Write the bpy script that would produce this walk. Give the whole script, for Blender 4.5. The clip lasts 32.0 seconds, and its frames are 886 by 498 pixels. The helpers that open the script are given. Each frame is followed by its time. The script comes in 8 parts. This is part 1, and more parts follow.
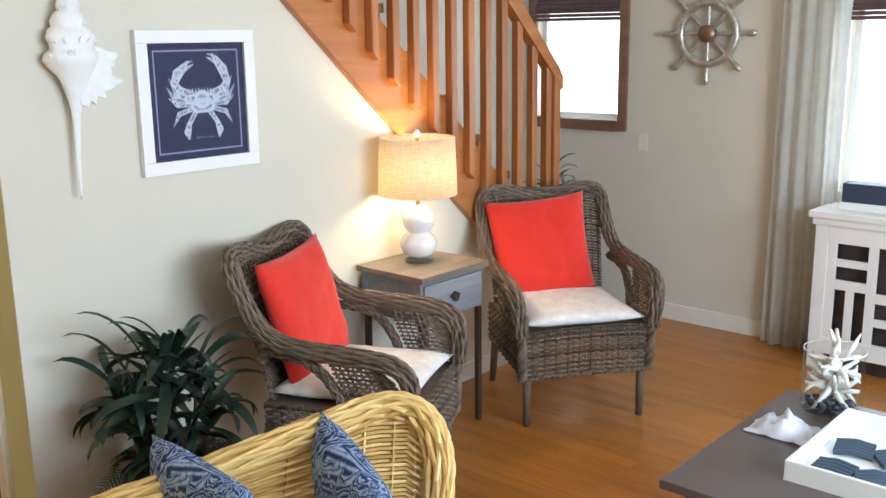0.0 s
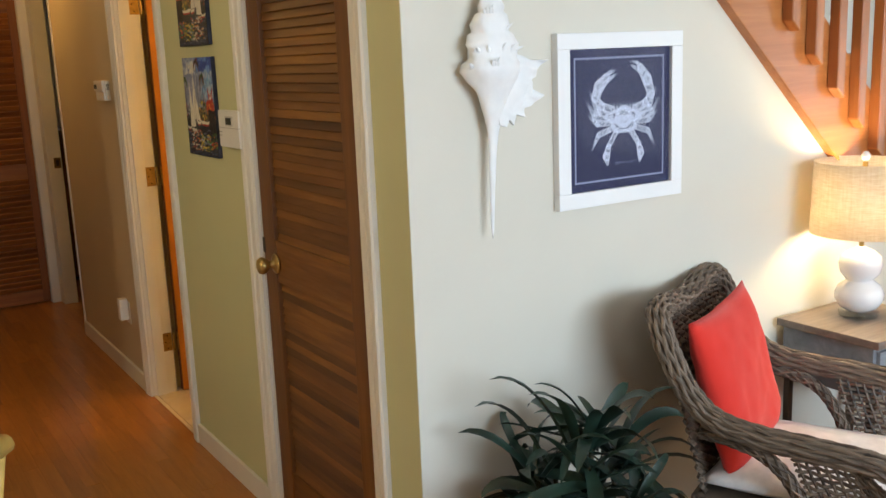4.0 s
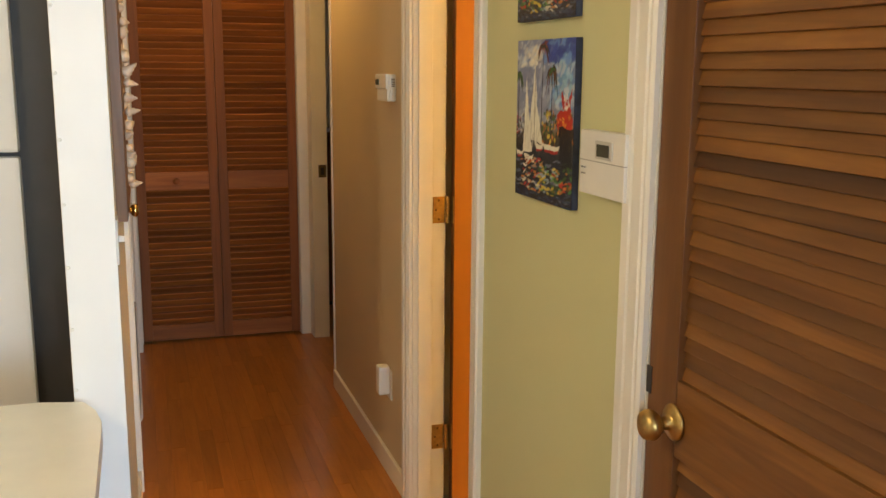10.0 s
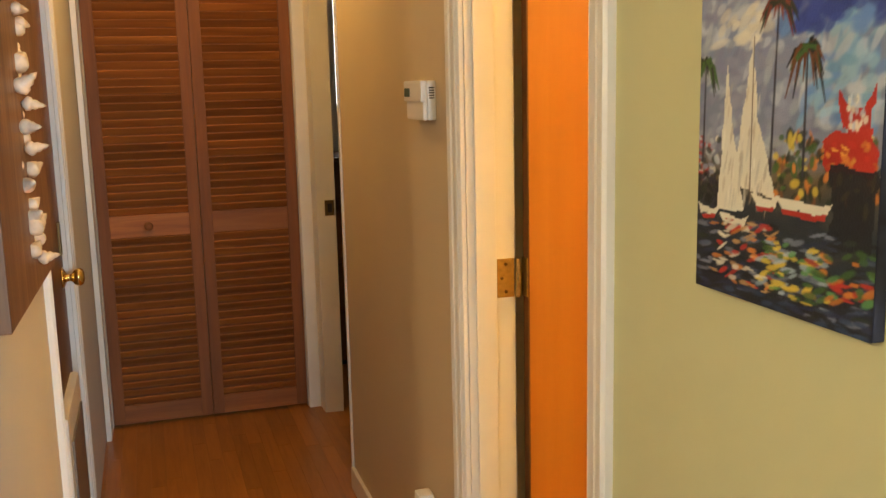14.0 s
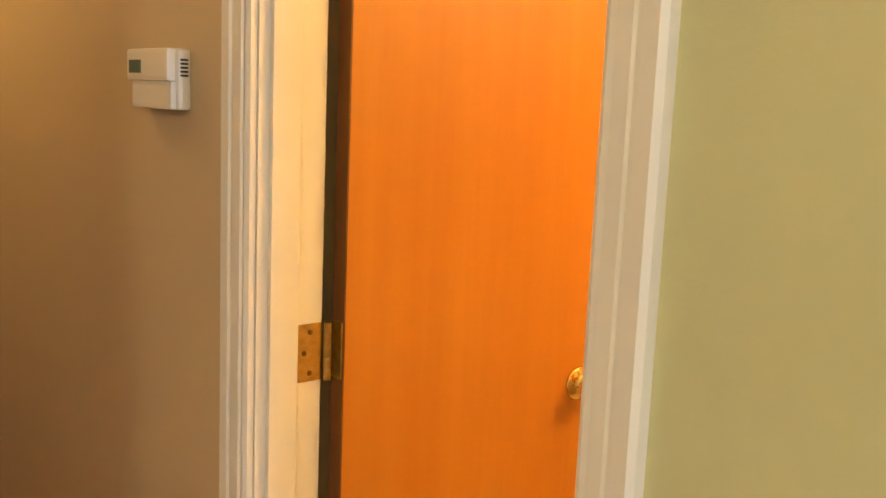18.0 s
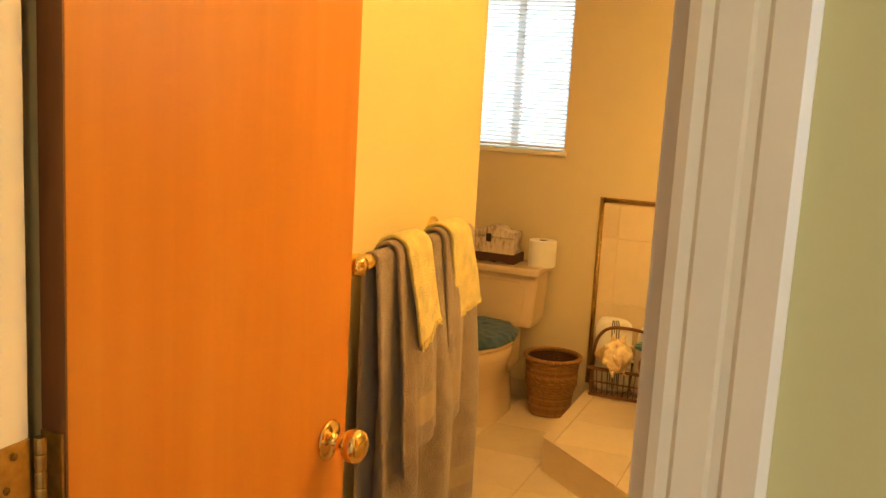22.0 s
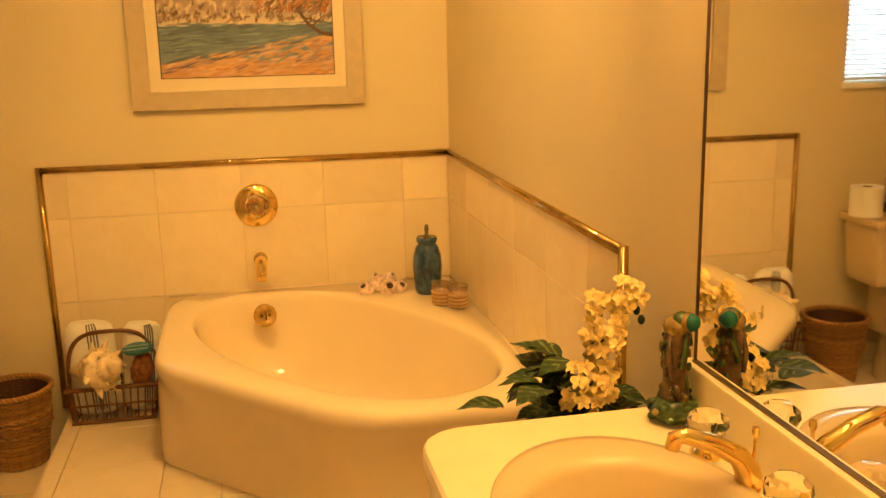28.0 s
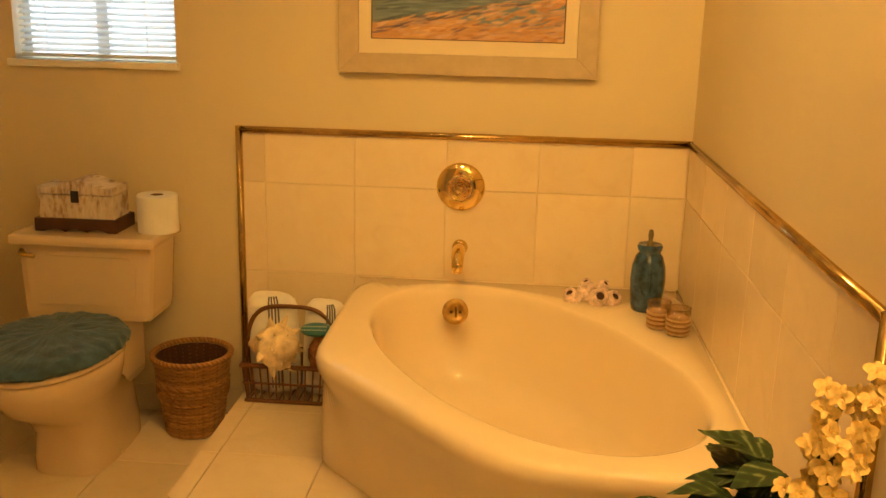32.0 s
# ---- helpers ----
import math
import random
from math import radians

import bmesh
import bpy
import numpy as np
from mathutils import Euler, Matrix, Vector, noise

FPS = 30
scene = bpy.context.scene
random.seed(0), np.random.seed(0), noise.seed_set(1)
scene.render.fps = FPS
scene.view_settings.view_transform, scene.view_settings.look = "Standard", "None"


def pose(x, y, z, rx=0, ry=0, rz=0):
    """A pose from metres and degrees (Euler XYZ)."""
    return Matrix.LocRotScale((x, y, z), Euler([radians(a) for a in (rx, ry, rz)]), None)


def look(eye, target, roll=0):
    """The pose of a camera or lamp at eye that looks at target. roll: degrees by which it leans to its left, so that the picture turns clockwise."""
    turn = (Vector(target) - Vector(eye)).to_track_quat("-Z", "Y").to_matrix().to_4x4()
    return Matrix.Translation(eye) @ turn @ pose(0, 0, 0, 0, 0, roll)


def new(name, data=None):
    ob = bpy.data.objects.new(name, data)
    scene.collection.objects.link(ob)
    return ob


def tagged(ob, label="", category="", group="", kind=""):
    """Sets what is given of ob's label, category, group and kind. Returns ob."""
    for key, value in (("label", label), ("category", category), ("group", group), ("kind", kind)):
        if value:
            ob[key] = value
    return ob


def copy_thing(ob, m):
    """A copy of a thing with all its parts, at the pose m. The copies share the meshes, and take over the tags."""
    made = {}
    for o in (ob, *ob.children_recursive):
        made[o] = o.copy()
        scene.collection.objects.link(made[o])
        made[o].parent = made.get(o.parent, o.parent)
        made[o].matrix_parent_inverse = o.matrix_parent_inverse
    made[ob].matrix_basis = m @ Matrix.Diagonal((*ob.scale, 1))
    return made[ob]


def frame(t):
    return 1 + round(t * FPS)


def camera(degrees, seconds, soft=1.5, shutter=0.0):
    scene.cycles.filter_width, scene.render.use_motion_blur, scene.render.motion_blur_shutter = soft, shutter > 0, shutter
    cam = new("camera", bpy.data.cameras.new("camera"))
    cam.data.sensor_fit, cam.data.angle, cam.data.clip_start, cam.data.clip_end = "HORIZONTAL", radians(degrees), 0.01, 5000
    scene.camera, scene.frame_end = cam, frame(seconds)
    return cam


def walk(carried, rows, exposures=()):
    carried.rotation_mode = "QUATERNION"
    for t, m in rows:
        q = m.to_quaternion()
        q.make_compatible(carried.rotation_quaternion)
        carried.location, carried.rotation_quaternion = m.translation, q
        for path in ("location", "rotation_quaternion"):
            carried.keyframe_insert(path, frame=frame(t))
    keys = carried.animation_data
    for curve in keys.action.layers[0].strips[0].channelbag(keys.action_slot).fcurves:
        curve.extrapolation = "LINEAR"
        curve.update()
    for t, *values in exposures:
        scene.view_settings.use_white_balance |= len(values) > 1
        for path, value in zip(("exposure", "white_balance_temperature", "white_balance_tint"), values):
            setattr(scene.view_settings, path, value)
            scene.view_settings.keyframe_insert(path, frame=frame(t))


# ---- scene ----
cam = camera(50.0, 32.0)
PATH = [
    (0, (2.74, -1.175, 1.583), (1.442, 0.283, 1.144), -0.7),
    (0.5, (2.629, -1.128, 1.579), (1.249, 0.251, 1.138), -0.7),
    (1, (2.533, -1.106, 1.57), (1.087, 0.207, 1.14), -1.4),
    (1.5, (2.423, -1.086, 1.56), (0.922, 0.168, 1.146), -1.8),
    (2, (2.332, -1.084, 1.552), (0.8, 0.133, 1.136), -0.5),
    (2.5, (2.246, -1.087, 1.557), (0.678, 0.08, 1.136), -0.3),
    (3, (2.153, -1.113, 1.565), (0.566, 0.034, 1.159), -0.9),
    (3.5, (2.048, -1.134, 1.569), (0.428, -0.029, 1.176), -2.0),
    (4, (1.952, -1.147, 1.569), (0.298, -0.096, 1.169), -2.3),
    (4.5, (1.84, -1.178, 1.559), (0.169, -0.17, 1.121), -0.7),
    (6.5, (1.35, -1.085, 1.522), (-0.434, -0.291, 1.092), 0.1),
    (7, (1.224, -1.058, 1.507), (-0.562, -0.273, 1.066), 0.7),
    (7.5, (1.079, -1.036, 1.517), (-0.714, -0.257, 1.095), 0.8),
    (8, (0.979, -1.022, 1.527), (-0.815, -0.238, 1.116), 0.2),
    (8.5, (0.857, -0.992, 1.518), (-0.931, -0.213, 1.075), 0.7),
    (9, (0.731, -0.939, 1.523), (-1.074, -0.205, 1.076), 0.6),
    (9.5, (0.603, -0.888, 1.534), (-1.25, -0.237, 1.154), 1.0),
    (10, (0.507, -0.852, 1.529), (-1.367, -0.258, 1.158), 0.4),
    (10.5, (0.392, -0.817, 1.523), (-1.483, -0.241, 1.132), -0.3),
    (11, (0.269, -0.782, 1.52), (-1.61, -0.22, 1.128), 0.0),
    (11.5, (0.119, -0.749, 1.521), (-1.764, -0.197, 1.136), 1.4),
    (12, (-0.002, -0.715, 1.518), (-1.884, -0.167, 1.124), 1.4),
    (12.5, (-0.126, -0.692, 1.508), (-2.014, -0.17, 1.102), 0.9),
    (13, (-0.247, -0.677, 1.499), (-2.142, -0.174, 1.106), 1.1),
    (13.5, (-0.389, -0.668, 1.505), (-2.288, -0.151, 1.149), -0.6),
    (15.5, (-0.916, -0.704, 1.473), (-2.689, 0.142, 1.099), 0.3),
    (16, (-1.009, -0.709, 1.47), (-2.728, 0.234, 1.076), 0.8),
    (16.5, (-1.094, -0.699, 1.447), (-2.743, 0.367, 1.067), 1.1),
    (17, (-1.185, -0.674, 1.477), (-2.778, 0.477, 1.106), 0.2),
    (17.5, (-1.259, -0.68, 1.488), (-2.785, 0.563, 1.132), 1.7),
    (18, (-1.329, -0.665, 1.452), (-2.833, 0.616, 1.141), 2.4),
    (18.5, (-1.406, -0.702, 1.449), (-2.824, 0.677, 1.151), 2.8),
    (19, (-1.517, -0.765, 1.459), (-2.78, 0.755, 1.154), 2.0),
    (19.5, (-1.573, -0.816, 1.467), (-2.734, 0.782, 1.152), 2.0),
    (20, (-1.627, -0.842, 1.476), (-2.669, 0.828, 1.121), 1.9),
    (20.5, (-1.698, -0.823, 1.486), (-2.612, 0.913, 1.098), 3.2),
    (21, (-1.747, -0.743, 1.475), (-2.583, 1.033, 1.094), 2.9),
    (21.5, (-1.781, -0.655, 1.477), (-2.575, 1.143, 1.111), 2.9),
    (22, (-1.804, -0.575, 1.478), (-2.547, 1.253, 1.147), 3.3),
    (22.5, (-1.824, -0.52, 1.48), (-2.518, 1.321, 1.121), 3.6),
    (23, (-1.862, -0.456, 1.472), (-2.488, 1.402, 1.075), 2.6),
    (23.5, (-1.909, -0.403, 1.474), (-2.45, 1.477, 1.058), 1.4),
    (24, (-1.959, -0.356, 1.476), (-2.377, 1.555, 1.06), -0.4),
    (24.5, (-1.995, -0.31, 1.471), (-2.275, 1.625, 1.049), -0.6),
    (25, (-2.029, -0.242, 1.465), (-2.16, 1.704, 1.023), 0.2),
    (25.5, (-2.054, -0.166, 1.459), (-2.078, 1.783, 1.011), 0.2),
    (26, (-2.063, -0.059, 1.454), (-2.0, 1.895, 1.032), -1.4),
    (26.5, (-2.063, 0.018, 1.457), (-1.927, 1.97, 1.043), -0.5),
    (28.5, (-2.062, 0.33, 1.466), (-1.644, 2.232, 1.01), -1.6),
    (29, (-2.062, 0.406, 1.461), (-1.673, 2.314, 1.006), -0.7),
    (29.5, (-2.017, 0.477, 1.463), (-1.743, 2.406, 1.009), 0.7),
    (30, (-1.964, 0.553, 1.454), (-1.801, 2.496, 1.008), 1.1),
    (30.5, (-1.927, 0.606, 1.442), (-1.833, 2.55, 0.98), 1.2),
    (31, (-1.915, 0.654, 1.443), (-1.883, 2.589, 0.938), 1.6),
    (31.5, (-1.901, 0.682, 1.443), (-1.941, 2.613, 0.926), 1.9),
    (32, (-1.845, 0.711, 1.435), (-2.006, 2.64, 0.933), 1.4),
]
walk(cam, [(t, look(eye, target, roll)) for t, eye, target, roll in PATH], exposures=[(0, -0.28), (4, -0.36), (8, -0.05), (10, 0.22), (12, 0.53), (13, 0.52), (16, 0.58), (19, 0.60), (21, 0.57), (22, 0.43), (24, 0.54), (26, 0.5), (29, 0.28), (32, 0.12)])

# ---- world and light ----
world = bpy.data.worlds.new("sky")
scene.world = world
world.use_nodes = True
wn = world.node_tree
sky = wn.nodes.new("ShaderNodeTexSky")
sky.sky_type = "NISHITA"
sky.sun_disc = False
sky.sun_elevation = radians(50)
sky.sun_rotation = radians(194)
wn.nodes["Background"].inputs["Strength"].default_value = 0.15
wn.links.new(sky.outputs[0], wn.nodes["Background"].inputs[0])


def lamp(name, kind, m, energy, color, size=0.1, size_y=None, angle=None):
    data = bpy.data.lights.new(name, kind)
    data.energy, data.color = energy, color
    if kind == "AREA":
        data.size = size
        if size_y:
            data.shape, data.size_y = "RECTANGLE", size_y
    elif kind == "SUN":
        data.angle = angle
    else:
        data.shadow_soft_size = size
    ob = new(name, data)
    ob.matrix_world = m
    return ob


lamp("sun", "SUN", look((-5, -20, 25), (0, 0, 0)), 2.5, (1.0, 0.95, 0.88), angle=radians(0.5))
DAY = (0.67, 0.83, 1.0)
TUNGSTEN = (1.0, 0.55, 0.135)
VANITY_WATTS = 9.0
lamp("window_light_east", "AREA", look((4.55, 0.6, 1.62), (0.0, 0.6, 1.0)), 215, DAY, 2.6, 1.1)
lamp("window_light_north", "AREA", look((1.62, 3.56, 1.4), (1.6, 0.0, 1.0)), 10, DAY, 0.9, 1.2)
lamp("window_light_stair", "AREA", look((-0.39, 3.56, 1.55), (-0.3, 0.0, 1.0)), 4, DAY, 0.55, 0.9)
lamp("window_light_bath", "AREA", look((-3.26, 3.872, 1.6), (-3.26, 1.5, 1.6)), 2, DAY, 0.5, 0.7)


# ---- mesh helpers ----
def box(bm, x0, x1, y0, y1, z0, z1, bevel=0.0, m=None):
    made = bmesh.ops.create_cube(bm, size=1.0)["verts"]
    for v in made:
        v.co = Vector((x0 + (v.co.x + 0.5) * (x1 - x0), y0 + (v.co.y + 0.5) * (y1 - y0), z0 + (v.co.z + 0.5) * (z1 - z0)))
    if bevel > 0:
        edges = list({e for v in made for e in v.link_edges})
        out = bmesh.ops.bevel(bm, geom=edges, offset=bevel, segments=2, affect="EDGES", profile=0.7)
        made = list({v for f in out["faces"] for v in f.verts} | {v for v in made if v.is_valid})
    if m is not None:
        bmesh.ops.transform(bm, matrix=m, verts=[v for v in made if v.is_valid])
    return made


def boxed(x0, x1, y0, y1, z0, z1, bevel=0.0, m=None):
    bm = bmesh.new()
    box(bm, x0, x1, y0, y1, z0, z1, bevel, m)
    return bm


def lathe(bm, profile, n=24, m=None, sy=1.0):
    """Turns a profile of (radius, z) about z."""
    m = m or Matrix()
    rings = []
    for r, z in profile:
        if r < 1e-5:
            rings.append([bm.verts.new(m @ Vector((0, 0, z)))])
        else:
            rings.append([bm.verts.new(m @ Vector((r * math.cos(2 * math.pi * i / n), sy * r * math.sin(2 * math.pi * i / n), z))) for i in range(n)])
    for a, b in zip(rings, rings[1:]):
        for i in range(n):
            j = (i + 1) % n
            if len(a) == 1 and len(b) == 1:
                continue
            if len(a) == 1:
                bm.faces.new((a[0], b[j], b[i]))
            elif len(b) == 1:
                bm.faces.new((a[i], a[j], b[0]))
            else:
                bm.faces.new((a[i], a[j], b[j], b[i]))
    return rings


def tube(bm, pts, r, n=8, closed=False, flat=1.0):
    """A tube along points; r is one radius or one for each point."""
    pts = [Vector(p) for p in pts]
    rs = r if isinstance(r, (list, tuple)) else [r] * len(pts)
    rings, side = [], None
    for i, p in enumerate(pts):
        a = pts[i - 1] if i or closed else p
        b = pts[(i + 1) % len(pts)] if i < len(pts) - 1 or closed else p
        d = (b - a).normalized()
        if side is None:
            side = d.orthogonal().normalized() if abs(d.z) > 0.9 else d.cross(Vector((0, 0, 1))).normalized()
        side = (side - d * side.dot(d)).normalized()
        up = d.cross(side)
        rings.append([bm.verts.new(p + rs[i] * (math.cos(2 * math.pi * k / n) * side + flat * math.sin(2 * math.pi * k / n) * up)) for k in range(n)])
    pairs = list(zip(rings, rings[1:])) + ([(rings[-1], rings[0])] if closed else [])
    for a, b in pairs:
        for k in range(n):
            j = (k + 1) % n
            bm.faces.new((a[k], a[j], b[j], b[k]))
    if not closed:
        bm.faces.new(rings[0][::-1])
        bm.faces.new(rings[-1])


def tubed(pts, r, n=8, closed=False, flat=1.0):
    bm = bmesh.new()
    tube(bm, pts, r, n, closed, flat)
    return bm


def lathed(profile, n=24, m=None, sy=1.0):
    bm = bmesh.new()
    lathe(bm, profile, n, m, sy)
    return bm


def prism(bm, poly, h0, h1, axis="z"):
    """A straight prism over a polygon; axis z: poly in (x, y); axis x: poly in (y, z); axis y: poly in (x, z)."""
    def at(p, h):
        return {"z": (p[0], p[1], h), "x": (h, p[0], p[1]), "y": (p[0], h, p[1])}[axis]
    a = [bm.verts.new(at(p, h0)) for p in poly]
    b = [bm.verts.new(at(p, h1)) for p in poly]
    n = len(poly)
    bm.faces.new(a)
    bm.faces.new(b)
    for i in range(n):
        bm.faces.new((a[i], a[(i + 1) % n], b[(i + 1) % n], b[i]))
    bmesh.ops.recalc_face_normals(bm, faces=bm.faces[:])


def prismed(poly, h0, h1, axis="z", bevel=0.0):
    bm = bmesh.new()
    prism(bm, poly, h0, h1, axis)
    if bevel:
        bmesh.ops.bevel(bm, geom=bm.edges[:], offset=bevel, segments=2, affect="EDGES", profile=0.7)
    return bm


def part(name, bm, material, parent=None, label="", smooth=False, m=None):
    """Links a bmesh as one mesh object, under a thing or a part."""
    mesh = bpy.data.meshes.new(name)
    bm.normal_update()
    bm.to_mesh(mesh)
    bm.free()
    if smooth:
        for p in mesh.polygons:
            p.use_smooth = True
    mesh.materials.append(material)
    ob = new(name, mesh)
    if parent is not None:
        ob.parent = parent
    if m is not None:
        ob.matrix_basis = m
    if label:
        ob["label"] = label
    return ob


def again(ob, m, parent=None):
    """One more piece on the same mesh."""
    o = new(ob.name.split(".")[0], ob.data)
    o.parent = parent if parent is not None else ob.parent
    o.matrix_basis = m
    return o


def thing(name, label, category, m=None, group="", kind=""):
    ob = new(name)
    ob.empty_display_size = 0.1
    ob.matrix_world = m or Matrix()
    return tagged(ob, label, category, group, kind)


def structure(name, bm, material, label, category, smooth=False):
    return tagged(part(name, bm, material, None, "", smooth), label, category, "", "structure")


# ---- materials ----
class Nodes:
    """A small builder for node materials."""

    def __init__(self, name):
        self.mat = bpy.data.materials.new(name)
        self.mat.use_nodes = True
        self.t = self.mat.node_tree
        self.b = self.t.nodes["Principled BSDF"]

    def add(self, kind, **values):
        n = self.t.nodes.new("ShaderNode" + kind)
        for k, v in values.items():
            n.inputs[k.replace("_", " ")].default_value = v
        return n

    def link(self, a, b):
        self.t.links.new(a, b)

    def coords(self, scale=(1, 1, 1), kind="Object"):
        tc = self.add("TexCoord")
        mp = self.add("Mapping")
        mp.inputs["Scale"].default_value = scale
        self.link(tc.outputs[kind], mp.inputs["Vector"])
        return mp.outputs[0]

    def noise(self, vec, scale, detail=4.0, rough=0.55, distort=0.0):
        n = self.add("TexNoise", Scale=scale, Detail=detail, Roughness=rough, Distortion=distort)
        if vec is not None:
            self.link(vec, n.inputs["Vector"])
        return n.outputs["Fac"]

    def ramp(self, fac, stops):
        n = self.add("ValToRGB")
        e = n.color_ramp.elements
        while len(e) < len(stops):
            e.new(0.5)
        for el, (p, c) in zip(e, stops):
            el.position, el.color = p, (*c, 1)
        self.link(fac, n.inputs["Fac"])
        return n.outputs["Color"]

    def mix(self, fac, a, b, mode="MIX"):
        n = self.t.nodes.new("ShaderNodeMix")
        n.data_type, n.blend_type = "RGBA", mode
        for sock, v in ((n.inputs[0], fac), (n.inputs[6], a), (n.inputs[7], b)):
            if hasattr(v, "is_linked"):
                self.link(v, sock)
            elif isinstance(v, (int, float)):
                sock.default_value = v
            else:
                sock.default_value = (*v, 1)
        return n.outputs[2]

    def math(self, op, a, b=0.0):
        n = self.t.nodes.new("ShaderNodeMath")
        n.operation = op
        for sock, v in ((n.inputs[0], a), (n.inputs[1], b)):
            if hasattr(v, "is_linked"):
                self.link(v, sock)
            else:
                sock.default_value = v
        return n.outputs[0]

    def bump(self, height, strength=0.2, dist=0.002):
        n = self.add("Bump", Strength=strength, Distance=dist)
        self.link(height, n.inputs["Height"])
        self.link(n.outputs[0], self.b.inputs["Normal"])

    def set(self, color=None, rough=0.5, metal=0.0, **more):
        for k, v in (("Base Color", color), ("Roughness", rough), ("Metallic", metal), *((k.replace("_", " "), v) for k, v in more.items())):
            if v is None:
                continue
            if hasattr(v, "is_linked"):
                self.link(v, self.b.inputs[k])
            else:
                self.b.inputs[k].default_value = (*v, 1) if isinstance(v, tuple) and len(v) == 3 and k != "Subsurface Radius" else v
        return self.mat


def plain(name, c, rough=0.5, metal=0.0, var=0.08, scale=12.0, bump=0.0, bscale=200.0, **more):
    """A colour with a little unevenness and, if wanted, fine relief."""
    n = Nodes(name)
    v = n.coords()
    f = n.noise(v, scale)
    dark = tuple(max(0.0, q * (1 - var)) for q in c)
    light = tuple(min(1.0, q * (1 + var)) for q in c)
    col = n.ramp(f, [(0.3, dark), (0.7, light)])
    if bump:
        n.bump(n.noise(v, bscale, 3.0), bump, 0.002)
    r = n.math("ADD", n.math("MULTIPLY", f, 0.12), rough - 0.06)
    return n.set(col, r, metal, **more)


def wood(name, dark, mid, light, rough=0.35, axis="z", scale=1.0, piece=0.25, coat=0.2):
    """Grain along one axis, varied piece by piece."""
    n = Nodes(name)
    s = {"x": (0.6, 9, 9), "y": (9, 0.6, 9), "z": (9, 9, 0.6)}[axis]
    info = n.add("ObjectInfo")
    tc = n.add("TexCoord")
    off = n.add("VectorMath")
    off.operation = "ADD"
    sc = n.math("MULTIPLY", info.outputs["Random"], 37.0)
    n.link(tc.outputs["Object"], off.inputs[0])
    n.link(sc, off.inputs[1])
    mp = n.add("Mapping")
    mp.inputs["Scale"].default_value = tuple(q * scale for q in s)
    n.link(off.outputs[0], mp.inputs["Vector"])
    g = n.noise(mp.outputs[0], 2.2, 6.0, 0.6, 0.6)
    fine = n.noise(mp.outputs[0], 14.0, 4.0, 0.6)
    col = n.ramp(g, [(0.25, dark), (0.5, mid), (0.75, light)])
    col = n.mix(n.math("MULTIPLY", fine, 0.35), col, dark)
    tone = n.math("ADD", n.math("MULTIPLY", info.outputs["Random"], piece), 1.0 - piece / 2)
    hsv = n.add("HueSaturation")
    n.link(tone, hsv.inputs["Value"])
    n.link(col, hsv.inputs["Color"])
    n.bump(fine, 0.12, 0.001)
    return n.set(hsv.outputs[0], n.math("ADD", n.math("MULTIPLY", fine, 0.2), rough - 0.1), 0.0, Coat_Weight=coat, Coat_Roughness=0.25)


def paint(name, c, rough=0.75):
    n = Nodes(name)
    v = n.coords()
    big = n.noise(v, 1.3, 3.0)
    col = n.ramp(big, [(0.2, tuple(q * 0.95 for q in c)), (0.8, tuple(min(1, q * 1.04) for q in c))])
    smudge = n.noise(v, 9.0, 5.0)
    col = n.mix(n.math("MULTIPLY", smudge, 0.10), col, tuple(q * 0.8 for q in c))
    n.bump(n.noise(v, 190.0, 3.0), 0.18, 0.0015)
    return n.set(col, rough)


M_WALL = paint("wall_paint_cream", (0.70, 0.66, 0.555))
# own tone for the hall wall, with the lamplight tint put into the colour
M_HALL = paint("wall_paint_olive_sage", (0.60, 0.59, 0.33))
# hall wall colour shifted to beige to hold the warm tungsten light
M_HALL_TUNGSTEN = paint("wall_paint_beige", (0.58, 0.475, 0.325))
M_BATHWALL = paint("wall_paint_bath", (0.68, 0.58, 0.38), 0.6)
# bath wall colour yellowed to carry the overbright lamplight on the towel wall
M_BATHWALL_LIT = paint("wall_paint_yellow", (0.74, 0.62, 0.30), 0.6)
M_CEIL = paint("ceiling_white", (0.80, 0.79, 0.75), 0.9)
M_TRIM = plain("trim_paint_white", (0.80, 0.77, 0.69), 0.38, var=0.04, scale=5, bump=0.05, bscale=60)
M_LOUVER = wood("louver_wood", (0.085, 0.030, 0.005), (0.165, 0.064, 0.010), (0.27, 0.112, 0.019), 0.5, "x", piece=0.75, coat=0.08)
M_LOUVERV = wood("louver_stile_wood", (0.105, 0.038, 0.006), (0.155, 0.060, 0.010), (0.21, 0.084, 0.015), 0.5, "z", piece=0.15, coat=0.05)
M_CLOSET = wood("closet_wood", (0.21, 0.062, 0.010), (0.38, 0.122, 0.021), (0.53, 0.190, 0.035), 0.6, "y", piece=0.5, coat=0.0)
M_CLOSETV = wood("closet_stile_wood", (0.17, 0.052, 0.011), (0.26, 0.085, 0.017), (0.34, 0.118, 0.026), 0.65, "z", piece=0.15, coat=0.0)
M_DOOR = wood("birch_door_veneer", (0.51, 0.178, 0.018), (0.57, 0.212, 0.025), (0.63, 0.25, 0.034), 0.38, "z", 0.5, 0.05)
# edge wood darkened to hold the shade on the hinge side
M_DOOREDGE_SHADE = wood("door_edge_wood", (0.10, 0.035, 0.010), (0.15, 0.055, 0.015), (0.20, 0.08, 0.022), 0.5, "z")
M_STAIR = wood("stair_pine", (0.28, 0.09, 0.025), (0.42, 0.15, 0.042), (0.52, 0.21, 0.065), 0.35, "z", piece=0.25)
